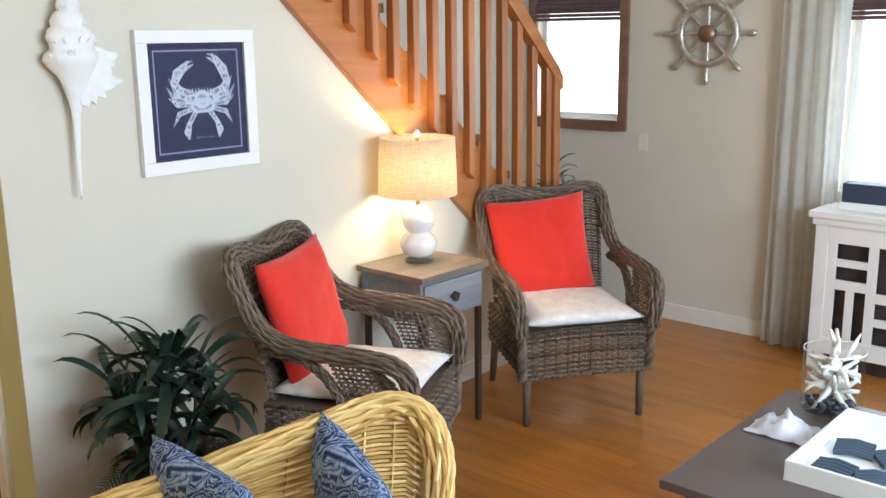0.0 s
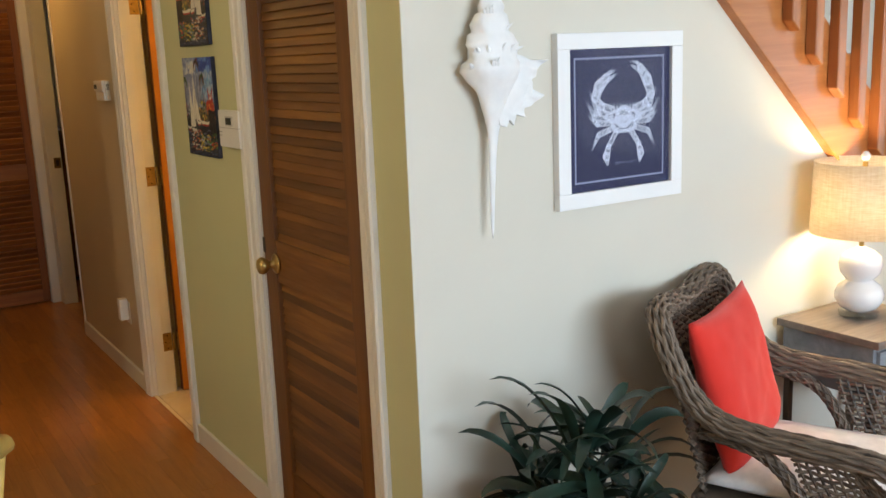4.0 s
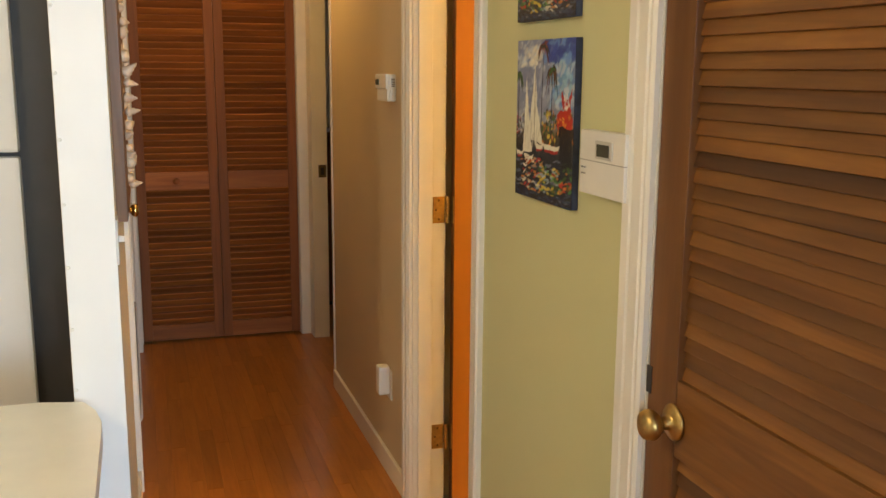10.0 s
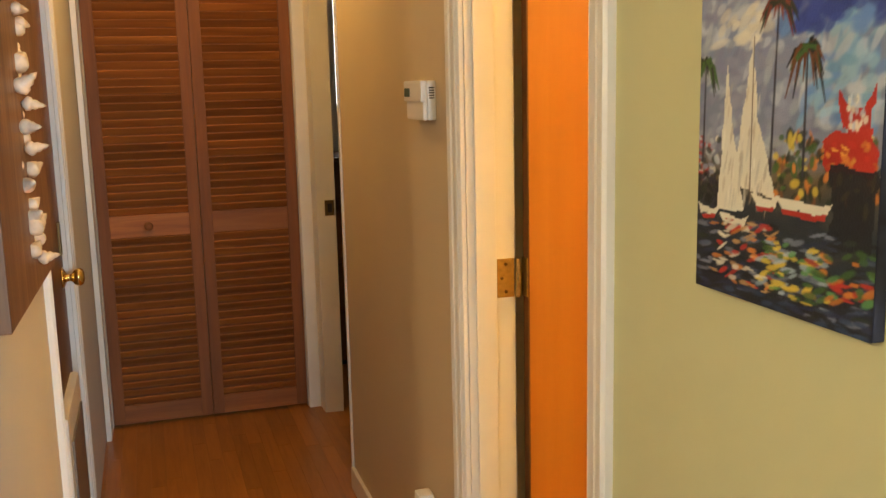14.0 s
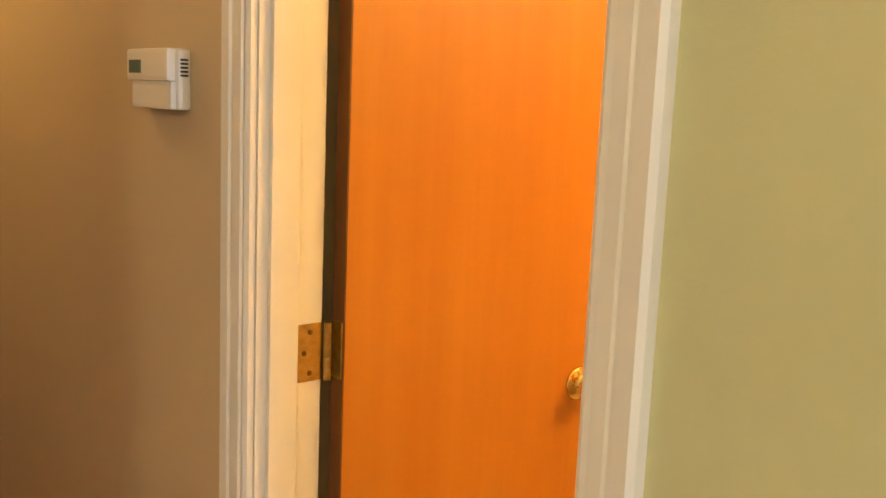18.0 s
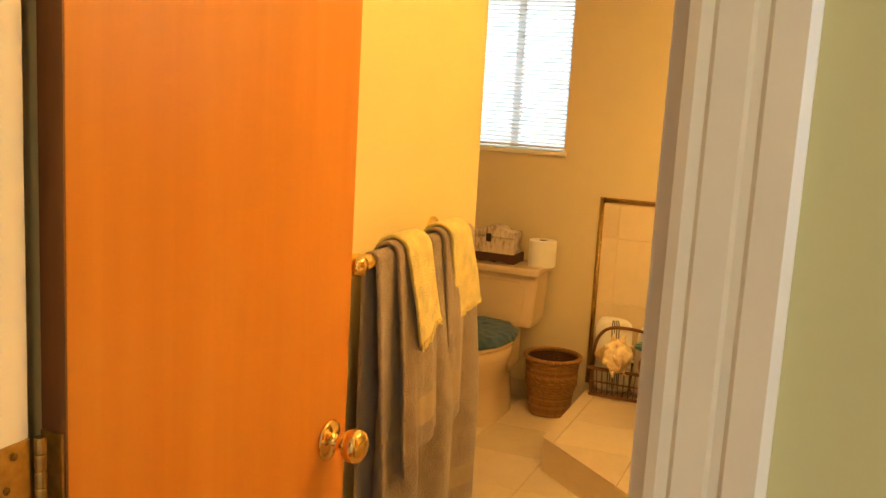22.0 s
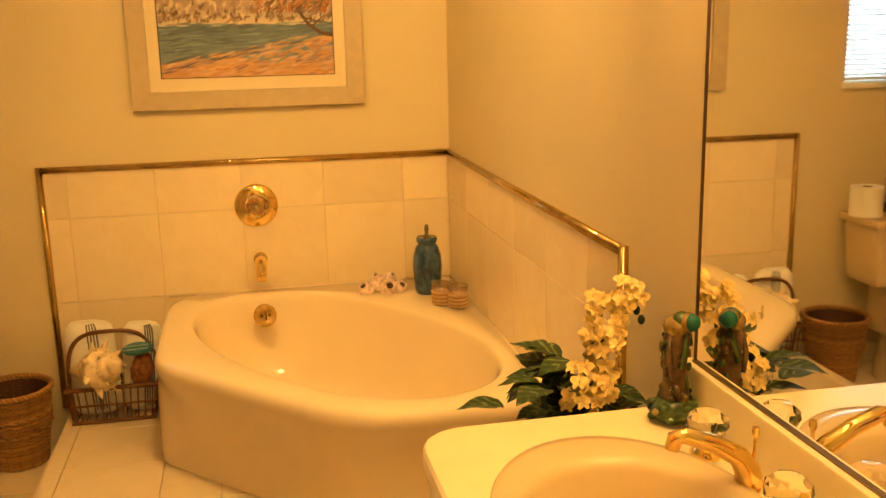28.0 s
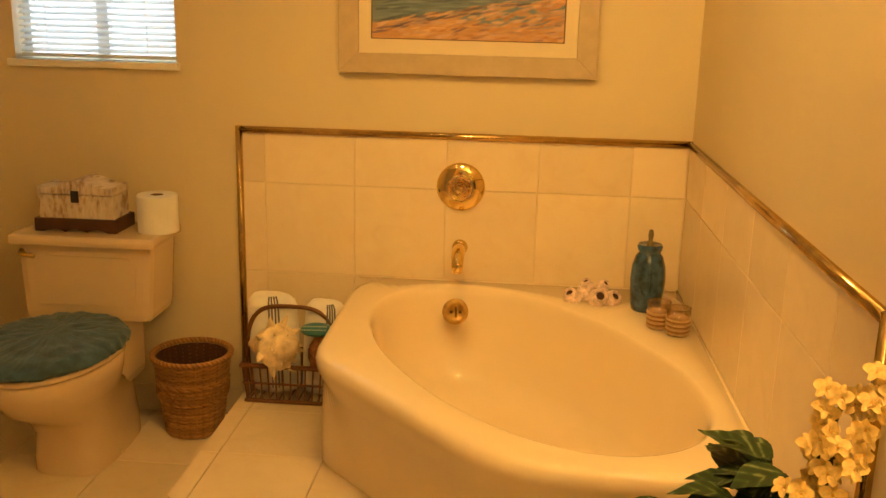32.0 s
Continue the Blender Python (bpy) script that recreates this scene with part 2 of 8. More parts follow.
M_STRINGER = wood("stringer_pine", (0.34, 0.11, 0.028), (0.47, 0.17, 0.046), (0.57, 0.23, 0.07), 0.35, "y", piece=0.1)
M_BRASS = plain("polished_brass", (0.84, 0.63, 0.25), 0.07, 1.0, 0.06, 30)
M_BRASSDULL = plain("aged_brass", (0.52, 0.36, 0.13), 0.36, 1.0, 0.2, 60)
M_TABLETOPCREAM = plain("cream_table_laminate", (0.88, 0.86, 0.74), 0.35, var=0.03)
M_COUNTER = plain("cream_laminate", (0.88, 0.79, 0.53), 0.32, var=0.03)
M_PLASTIC = plain("white_plastic", (0.78, 0.76, 0.70), 0.35, var=0.03)
M_DARK = plain("dark_gap", (0.03, 0.022, 0.016), 0.6)
M_TUB = plain("almond_acrylic", (0.83, 0.70, 0.50), 0.10, var=0.02, scale=3, Coat_Weight=0.4, Coat_Roughness=0.05)
M_GLASSW = Nodes("daylight_window")
M_GLASSW.b.inputs["Emission Color"].default_value = (0.93, 0.97, 1.0, 1)
M_GLASSW.b.inputs["Emission Strength"].default_value = 2.2
M_GLASSW = M_GLASSW.set((0.9, 0.95, 1.0), 0.5)


def floor_wood():
    n = Nodes("oak_strip_floor")
    info = n.add("ObjectInfo")
    tc = n.add("TexCoord")
    off = n.add("VectorMath")
    off.operation = "ADD"
    n.link(tc.outputs["Object"], off.inputs[0])
    geo = n.add("NewGeometry")
    rnd = n.math("ADD", info.outputs["Random"], geo.outputs["Random Per Island"])
    n.link(n.math("MULTIPLY", rnd, 23.0), off.inputs[1])
    mp = n.add("Mapping")
    mp.inputs["Scale"].default_value = (1.0, 11, 11)
    n.link(off.outputs[0], mp.inputs["Vector"])
    g = n.noise(mp.outputs[0], 2.5, 6.0, 0.6, 0.8)
    fine = n.noise(mp.outputs[0], 18.0, 4.0)
    col = n.ramp(g, [(0.25, (0.34, 0.120, 0.020)), (0.55, (0.46, 0.175, 0.029)), (0.8, (0.53, 0.215, 0.040))])
    col = n.mix(n.math("MULTIPLY", fine, 0.3), col, (0.30, 0.115, 0.025))
    tone = n.math("ADD", n.math("MULTIPLY", n.math("FRACT", n.math("MULTIPLY", rnd, 7.3)), 0.26), 0.85)
    hsv = n.add("HueSaturation")
    n.link(tone, hsv.inputs["Value"])
    n.link(col, hsv.inputs["Color"])
    n.bump(fine, 0.08, 0.0008)
    return n.set(hsv.outputs[0], n.math("ADD", n.math("MULTIPLY", fine, 0.18), 0.26), 0.0, Coat_Weight=0.12, Coat_Roughness=0.25)


M_FLOOR = floor_wood()


def tile_mat(name, c, rough=0.3):
    n = Nodes(name)
    info = n.add("ObjectInfo")
    tc = n.add("TexCoord")
    off = n.add("VectorMath")
    off.operation = "ADD"
    n.link(tc.outputs["Object"], off.inputs[0])
    n.link(n.math("MULTIPLY", info.outputs["Random"], 41.0), off.inputs[1])
    cloud = n.noise(off.outputs[0], 4.0, 3.0, 0.5, 0.0)
    mp = n.add("Mapping")
    mp.inputs["Scale"].default_value = (1.0, 1.0, 2.6)
    n.link(off.outputs[0], mp.inputs["Vector"])
    vein = n.noise(mp.outputs[0], 9.0, 6.0, 0.65, 1.2)
    col = n.mix(cloud, tuple(q * 0.93 for q in c), tuple(min(1.0, q * 1.05) for q in c))
    col = n.mix(n.math("MULTIPLY", n.math("POWER", vein, 3.0), 0.9), col, (c[0] * 0.80, c[1] * 0.70, c[2] * 0.55))
    tone = n.math("ADD", n.math("MULTIPLY", info.outputs["Random"], 0.16), 0.92)
    hsv = n.add("HueSaturation")
    n.link(tone, hsv.inputs["Value"])
    n.link(col, hsv.inputs["Color"])
    return n.set(hsv.outputs[0], rough)


M_TILE = tile_mat("travertine_tile", (0.80, 0.68, 0.49), 0.27)
M_GROUT = plain("grout", (0.72, 0.61, 0.44), 0.9)
M_WHITE = plain("white_semi_gloss", (0.84, 0.84, 0.82), 0.45, var=0.03, scale=4)
M_HINGEPALE = plain("painted_hinge", (0.50, 0.42, 0.24), 0.45, 0.5, 0.2, 40)
# real dark wood, and the shade put behind slats and in shell mouths
M_DARKWOOD_SHADE = plain("dark_wood", (0.06, 0.022, 0.008), 0.6, var=0.3)


def clear_glass(name, rough=0.0, color=(1, 1, 1)):
    n = Nodes(name)
    return n.set(color, rough, 0.0, Transmission_Weight=1.0, IOR=1.45)




def thin_glass(name, tint, face=0.03, rim=0.6):
    """Thin clear glass: straight through, with gloss that grows towards the rim."""
    n = Nodes(name)
    tr = n.add("BsdfTransparent")
    tr.inputs["Color"].default_value = (*tint, 1)
    gl = n.add("BsdfGlossy", Roughness=0.03)
    lw = n.add("LayerWeight", Blend=0.5)
    fr = n.math("MULTIPLY", n.math("POWER", lw.outputs["Facing"], 4.0), rim)
    mx = n.add("MixShader")
    n.link(n.math("ADD", fr, face), mx.inputs[0])
    n.link(tr.outputs[0], mx.inputs[1])
    n.link(gl.outputs[0], mx.inputs[2])
    n.link(mx.outputs[0], n.t.nodes["Material Output"].inputs["Surface"])
    return n.mat


M_THIN = thin_glass("thin_vase_glass", (0.95, 0.97, 0.97))
M_PICGLASS = thin_glass("picture_glass", (0.97, 0.97, 0.97), 0.008, 0.12)


def fabric(name, c, rough=0.9, weave=900.0, var=0.12):
    n = Nodes(name)
    v = n.coords()
    f = n.noise(v, 22.0, 4.0)
    col = n.ramp(f, [(0.3, tuple(q * (1 - var) for q in c)), (0.7, tuple(min(1, q * (1 + var)) for q in c))])
    n.bump(n.noise(v, weave, 2.0), 0.35, 0.002)
    return n.set(col, rough, 0.0, Sheen_Weight=0.2, Sheen_Roughness=0.5)


def wicker_mat(name, dark, light, rough=0.6):
    n = Nodes(name)
    geo = n.add("NewGeometry")
    v = n.coords((1, 1, 1))
    f = n.noise(v, 45.0, 4.0)
    r = n.math("ADD", n.math("MULTIPLY", geo.outputs["Random Per Island"], 0.6), n.math("MULTIPLY", f, 0.45))
    col = n.ramp(r, [(0.15, dark), (0.5, tuple((a + b) / 2 for a, b in zip(dark, light))), (0.85, light)])
    n.bump(n.noise(v, 260.0, 3.0), 0.25, 0.001)
    return n.set(col, rough)


M_WICKER = wicker_mat("grey_brown_wicker", (0.036, 0.023, 0.015), (0.21, 0.152, 0.105))
M_WICKERY = wicker_mat("honey_wicker", (0.52, 0.29, 0.07), (0.84, 0.60, 0.24), 0.4)
M_RED = fabric("red_cotton", (0.74, 0.028, 0.014), var=0.04)
M_PAD = fabric("white_pad", (0.78, 0.74, 0.70))
M_LEAF = plain("dark_leaf", (0.014, 0.034, 0.022), 0.42, var=0.5, scale=9, bump=0.2, bscale=40)
M_LEAF2 = plain("fern_leaf", (0.022, 0.045, 0.022), 0.5, var=0.5, scale=15)
dm = Nodes("dome_glow")
dm.b.inputs["Emission Color"].default_value = (1.0, 0.72, 0.36, 1)
dm.b.inputs["Emission Strength"].default_value = 5.0
M_DOME = dm.set((0.95, 0.9, 0.8), 0.4)

# ---- structure ----
H = 2.44


def wall(name, x0, x1, y0, y1, z0=0.0, z1=H, mat=None, label="pale cream painted plaster wall", cuts=()):
    """A wall block with rectangular openings; a cut is (a0, a1, z0, z1) along its longer side."""
    bm = bmesh.new()
    along_x = (x1 - x0) > (y1 - y0)
    a0, a1 = (x0, x1) if along_x else (y0, y1)
    xs = sorted({a0, a1, *[c[0] for c in cuts], *[c[1] for c in cuts]})
    zs = sorted({z0, z1, *[c[2] for c in cuts], *[c[3] for c in cuts]})
    for p, q in zip(xs, xs[1:]):
        run = None
        for r, s in zip(zs, zs[1:]):
            hole = any(c[0] <= p and q <= c[1] and c[2] <= r and s <= c[3] for c in cuts)
            if hole:
                if run:
                    box(bm, *((p, q, y0, y1) if along_x else (x0, x1, p, q)), *run)
                run = None
            else:
                run = (run[0], s) if run else (r, s)
        if run:
            box(bm, *((p, q, y0, y1) if along_x else (x0, x1, p, q)), *run)
    bmesh.ops.remove_doubles(bm, verts=bm.verts[:], dist=1e-5)
    return structure(name, bm, mat or M_WALL, label, "wall")


WN = 3.54      # north wall of the living room
BN = 3.766     # back wall of the bathroom
BE = -1.316    # vanity wall of the bathroom
BD0, BD1 = -2.52, -1.895   # bath doorway
LD0, LD1 = -0.953, -0.243  # louvered door

# ceiling and floor slab
structure("ceiling", boxed(-6.2, 4.7, -3.6, 4.0, H, H + 0.15), M_CEIL, "flat white painted ceiling", "ceiling")
structure("ground", boxed(-60, 60, -60, 60, -0.6, -0.3), plain("lawn", (0.07, 0.11, 0.035), 0.9, bump=0.3, bscale=30), "grass ground outside the house", "ground")
sub = structure("floor", boxed(-6.2, 4.7, -3.6, 4.0, -0.3, -0.012), plain("subfloor", (0.14, 0.055, 0.015), 0.7), "narrow oak strip floor with a warm honey finish", "floor")

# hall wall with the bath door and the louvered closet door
# split at the doorway so the west part carries the warmer lit tone
wall("wall_hall_north_west", -3.905, BD0 - 0.012, 0.0, 0.105, mat=M_HALL_TUNGSTEN, label="hall wall in a beige tone tinted for tungsten light")
wall("wall_hall_north", BD0 - 0.012, 0.0, 0.0, 0.105, cuts=[(BD0 - 0.012, BD1 + 0.012, 0.0, 2.05), (LD0 - 0.015, LD1 + 0.015, 0.0, 2.05)], mat=M_HALL, label="hall wall in an olive tone tinted for lamplight")
# thin sheet keeps the olive tone off the daylit corner face
structure("wall_crab_end", boxed(0.0, 0.003, 0.0005, 0.1045, 0.0, H), M_WALL, "cream painted return of the wall at the corner", "wall")
# wall under the stairs, cut along the slope of the stringer
S0, SZ0, SK = 1.567, 1.231, 0.923


def stringer_low(y):
    return SZ0 + (S0 - y) * SK


y_top = S0 - (H - SZ0) / SK
structure("wall_crab", prismed([(0.105, 0.0), (2.9, 0.0), (2.9, 0.01), (y_top, H), (0.105, H)], -0.1, 0.0, "x"), M_WALL, "pale cream wall under the stairs", "wall")
wall("wall_stair_far", -1.1, -1.0, 0.12, WN)
wall("wall_living_north", -1.1, 4.6, WN, WN + 0.14, cuts=[(-0.68, -0.11, 1.10, 2.15), (1.12, 2.12, 0.80, 2.15), (2.6, 3.6, 0.8, 2.15)])
wall("wall_living_east", 4.6, 4.7, -3.6, WN + 0.14, cuts=[(-1.0, 2.2, 0.7, 2.2)])
wall("wall_living_south", -6.2, 4.6, -3.6, -3.5)
# hall, south side
HS = -0.925
wall("wall_hall_south", -4.9, -1.93, HS - 0.12, HS, cuts=[(-3.677, -2.973, 0.0, 2.05)])
wall("wall_closet", -4.98, -4.9, HS - 0.12, 0.16, cuts=[(-0.895, -0.012, 0.0, 2.05)])
wall("wall_west", -6.2, -6.1, -3.5, 4.0, cuts=[(0.42, 0.60, 1.4, 2.15)])
wall("wall_hall_end", -3.905, -3.8, 0.105, 4.0)
wall("wall_north_west", -6.1, -3.9, 3.9, 4.0, cuts=[(-5.6, -4.2, 0.9, 2.1)])
# bathroom shell
wall("wall_bath_north", -3.8, -1.1, BN, BN + 0.14, mat=M_BATHWALL, label="warm cream painted bathroom wall", cuts=[(-3.53, -2.985, 1.225, 2.0)])
wall("wall_bath_east", BE, BE + 0.1, 0.105, BN, mat=M_BATHWALL, label="warm cream painted bathroom wall")
wall("wall_bath_west", -3.8, -3.7, 1.42, BN, mat=M_BATHWALL, label="warm cream painted bathroom wall")
wall("wall_towel", -2.68, -2.585, 0.105, 1.54, mat=M_BATHWALL_LIT, label="bathroom wall with the towel bar, yellowed for the strong lamplight")
wall("wall_bath_recess", -3.7, -2.68, 1.44, 1.54, mat=M_BATHWALL, label="warm cream painted bathroom wall")
wall("wall_closet_back", BE + 0.1, -0.1, 1.0, 1.1)

# ---- trim, doors and fittings of the hall ----
HSY = -0.925


def casing_leg(parent, x_in, x_out, y, z0, z1, out=-1, along="x"):
    """A moulded door casing; its profile steps up from the inner edge."""
    w = x_out - x_in
    prof = [(0, 0), (0, 0.010), (0.10, 0.014), (0.20, 0.0125), (0.24, 0.016), (0.50, 0.017), (0.54, 0.0145), (0.62, 0.0145), (0.66, 0.0185), (0.92, 0.020), (1.0, 0.014), (1.0, 0)]
    poly = [(x_in + w * a, y + out * b) if along == "x" else (y + out * b, x_in + w * a) for a, b in prof]
    return part("casing", prismed(poly, z0, z1, "z"), M_TRIM, parent)


def baseboard(name, x0, x1, y0, y1, hgt=0.085):
    bm = bmesh.new()
    box(bm, x0, x1, y0, y1, 0.0, hgt, 0.004)
    return structure(name, bm, M_TRIM, "white painted baseboard along the wall", "baseboard")


def doorframe(name, x0, x1, y0, y1, outs, label, stop=None):
    f = thing(name, label, "door frame", kind="structure")
    part("jamb", boxed(x0 - 0.012, x0, y0 + 0.001, y1 - 0.001, 0, 2.04), M_TRIM, f)
    part("jamb", boxed(x1, x1 + 0.012, y0 + 0.001, y1 - 0.001, 0, 2.04), M_TRIM, f)
    part("head", boxed(x0 - 0.012, x1 + 0.012, y0 + 0.001, y1 - 0.001, 2.04, 2.05), M_TRIM, f)
    if stop:
        part("door_stop", boxed(x0, x0 + 0.010, stop[0], stop[1], 0, 2.04, 0.002), M_TRIM, f)
        part("door_stop", boxed(x1 - 0.010, x1, stop[0], stop[1], 0, 2.04, 0.002), M_TRIM, f)
    for y, out, w0, w1 in outs:
        casing_leg(f, x0 - 0.004, x0 - w0, y, 0, 2.04 + w0, out)
        casing_leg(f, x1 + 0.004, x1 + w1, y, 0, 2.04 + w1, out)
        part("head_casing", boxed(x0 - 0.003, x1 + 0.003, min(y, y + out * 0.018), max(y, y + out * 0.018), 2.044, 2.04 + w0, 0.003), M_TRIM, f)
    return f


doorframe("door_1", BD0, BD1, 0.0, 0.105, [(0.0, -1, 0.077, 0.075), (0.105, 1, 0.055, 0.075)], "white moulded frame of the bathroom door", (0.018, 0.066))
doorframe("door_2", LD0, LD1, 0.0, 0.105, [(0.0, -1, 0.09, 0.083)], "white moulded frame round the louvered door")


def knob_profile(s=1.0):
    return [(r * s, z * s) for r, z in [(0, 0), (0.031, 0), (0.033, 0.003), (0.030, 0.006), (0.020, 0.010), (0.0125, 0.014), (0.0115, 0.026), (0.014, 0.030), (0.022, 0.035), (0.0275, 0.044), (0.0275, 0.052), (0.023, 0.060), (0.014, 0.064), (0, 0.0655)]]


def door_knob(parent, m, mat=None):
    k = part("door_knob", lathed(knob_profile(), 28), mat or M_BRASS, parent, "polished brass round door knob", True, m)
    return k


def hinge(parent, m, mat, leaf=0.036):
    """Butt hinge: two rounded leaves in the xz plane, a knuckle on z, screws."""
    bm = bmesh.new()
    box(bm, -leaf, -0.003, -0.0015, 0.0015, -0.045, 0.045, 0.0012)
    box(bm, 0.003, leaf, -0.0015, 0.0015, -0.045, 0.045, 0.0012)
    h = part("hinge", bm, mat, parent, "aged brass butt hinge", False, m)
    bm = bmesh.new()
    for i in range(5):
        lathe(bm, [(0, -0.045 + i * 0.018), (0.0058, -0.045 + i * 0.018), (0.0062, -0.043 + i * 0.018), (0.0062, -0.0285 + i * 0.018), (0.0058, -0.0275 + i * 0.018), (0, -0.0275 + i * 0.018)], 10)
    part("knuckle", bm, mat, h)
    for x in (-0.024, 0.024) if leaf > 0.03 else ():
        for z in (-0.032, 0.0, 0.032):
            part("screw", lathed([(0.0042, 0), (0.0042, 0.0012), (0, 0.0022)], 8, Matrix.Translation((x + (0.006 if z == 0 else 0) * (1 if x > 0 else -1), -0.0012, z)) @ pose(0, 0, 0, 90)), M_DARKBRASS, h)
    return h


M_DARKBRASS = plain("dark_brass", (0.20, 0.13, 0.05), 0.45, 0.9)


def slat_mesh(length, depth, thick, tilt, along):
    bm = bmesh.new()
    box(bm, -length / 2, length / 2, -depth / 2, depth / 2, -thick / 2, thick / 2, thick * 0.35, pose(0, 0, 0, tilt))
    if along == "y":
        bmesh.ops.rotate(bm, verts=bm.verts[:], matrix=Matrix.Rotation(radians(90), 3, "Z"))
    return bm


# louvered closet door beside the living room
ld = thing("louvered_door", "brown stained pine louvered door, closed, with a brass knob", "door", pose(LD0 + 0.003, 0.002, 0.008))
DW = LD1 - LD0 - 0.006
for x in (0, DW - 0.092):
    part("stile", boxed(x, x + 0.092, 0, 0.035, 0, 2.02, 0.003), M_LOUVERV, ld)
for z0, z1, nm in ((0, 0.20, "bottom_rail"), (0.862, 1.0, "lock_rail"), (1.92, 2.02, "top_rail")):
    part(nm, boxed(0.092, DW - 0.092, 0.002, 0.033, z0, z1, 0.003), M_LOUVER, ld)
for z0, z1, pitch in ((1.0, 1.92, 0.0262), (0.20, 0.862, 0.0262)):
    n = int((z1 - z0) / pitch)
    sl = None
    for i in range(n):
        m = pose(DW / 2, 0.0175, z0 + (i + 0.5) * (z1 - z0) / n)
        if sl is None:
            sl = part("slat", slat_mesh(DW - 0.18, pitch * 1.16, 0.006, 74, "x"), M_LOUVER, ld, m=m)
        else:
            again(sl, m, ld)
# added dark sheet stands for the shade between the slats
part("back_panel", boxed(0.09, DW - 0.09, 0.030, 0.034, 0.1, 1.95), M_DARKWOOD_SHADE, ld)
door_knob(ld, pose(-0.853 - LD0 - 0.003 - 0.055 + 0.05, 0, 0.925, 90), M_BRASSDULL)
part("latch_plate", boxed(-0.004, 0.012, -0.002, 0.0, 0.95, 1.0), M_DARK, ld)
for z in (0.25, 1.08, 1.85):
    hinge(ld, pose(DW + 0.004, -0.004, z), M_HINGEPALE, 0.013)

# bathroom door, swung open into the bathroom
BDM = pose(BD0 + 0.024, 0.134, 0.008, 0, 0, 90 - 1.6)
bd = thing("bathroom_door", "flush orange birch veneer door, open, with a brass knob", "door", BDM)
part("slab", boxed(0.006, 0.583, 0.0, 0.034, 0, 2.02, 0.002), M_DOOR, bd)
# thin strip with the shaded tone painted on the door's hinge edge
part("hinge_edge", boxed(0.0035, 0.0061, 0.0005, 0.0335, 0.001, 2.019), M_DOOREDGE_SHADE, bd)
door_knob(bd, pose(0.530, 0.0, 0.925, 90))
door_knob(bd, pose(0.530, 0.034, 0.925, -90))


def open_hinge(z):
    """Butt hinge of the open door: one leaf on the jamb, one on the door's edge."""
    h = part("hinge", boxed(-2.5199, -2.5179, 0.070, 0.112, z - 0.045, z + 0.045, 0.0009), M_BRASSDULL, bd, "aged brass butt hinge", m=BDM.inverted())
    part("leaf", boxed(-2.5275, -2.4985, 0.1345, 0.1375, z - 0.045, z + 0.045, 0.001), M_BRASSDULL, h)
    bm = bmesh.new()
    for i in range(5):
        q = z - 0.045 + i * 0.018
        lathe(bm, [(0, q), (0.0056, q), (0.0062, q + 0.002), (0.0062, q + 0.0155), (0.0056, q + 0.0175), (0, q + 0.0175)], 10, Matrix.Translation((-2.512, 0.119, 0)))
    part("knuckle", bm, M_BRASSDULL, h)
    for dz, dy in ((-0.032, 0.0), (0.0, -0.010), (0.032, 0.0)):
        part("screw", lathed([(0.0042, 0), (0.0042, 0.0012), (0, 0.0022)], 8, pose(-2.5180, 0.091 + dy, z + dz, 0, 90)), M_DARKBRASS, h)


for z in (0.258, 1.065, 1.848):
    open_hinge(z)

# bifold closet at the end of the hall
CX = -4.905
first = None
cl = thing("bifold_closet_door", "pair of brown stained pine louvered bifold closet doors, closed", "closet door")
for k in range(2):
    y0 = -0.893 + k * 0.4405
    y1 = y0 + 0.4385
    leaf = part("leaf", boxed(CX - 0.026, CX - 0.022, y0 + 0.04, y1 - 0.04, 0.1, 2.0), M_CLOSETV, cl)
    for a in (y0, y1 - 0.05):
        part("stile", boxed(CX - 0.028, CX, a, a + 0.05, 0.014, 2.03, 0.003), M_CLOSETV, leaf)
    for z0, z1, nm in ((0.014, 0.10, "bottom_rail"), (0.868, 0.965, "middle_rail"), (1.95, 2.03, "top_rail")):
        part(nm, boxed(CX - 0.027, CX - 0.001, y0 + 0.05, y1 - 0.05, z0, z1, 0.002), M_CLOSET, leaf)
    for z0, z1 in ((0.10, 0.868), (0.965, 1.95)):
        n = int((z1 - z0) / 0.035)
        for i in range(n):
            m = pose(CX - 0.013, (y0 + y1) / 2, z0 + (i + 0.5) * (z1 - z0) / n)
            if first is None:
                first = part("slat", slat_mesh(0.3385, 0.037, 0.0075, -52, "y"), M_CLOSET, leaf, m=m)
            else:
                again(first, m, leaf)
    if k == 0:
        part("knob", lathed([(0, 0), (0.012, 0), (0.010, 0.008), (0.018, 0.018), (0.019, 0.024), (0.012, 0.030), (0, 0.031)], 20), M_CLOSETV, leaf, "turned brown wooden knob", True, pose(CX, -0.68, 0.917, 0, 90))
structure("trim_closet_left", prismed([(CX + 0.02, -0.899), (CX + 0.16, -0.899), (CX + 0.16, HSY + 0.004), (CX + 0.02, HSY + 0.004)], 0, 2.1), M_TRIM, "white painted closet casing", "trim")
structure("trim_closet_right", prismed([(CX - 0.01, -0.008), (CX + 0.03, -0.008), (CX + 0.03, 0.045), (CX + 0.13, 0.05), (CX + 0.135, 0.134), (CX - 0.01, 0.14)], 0, 2.1), M_TRIM, "white painted closet and door casing", "trim")
sp = thing("strike_plate", "small dark brass strike plate on the white jamb", "strike plate")
part("plate", boxed(CX + 0.134, CX + 0.138, 0.085, 0.128, 0.93, 1.0, 0.001), M_DARKBRASS, sp)
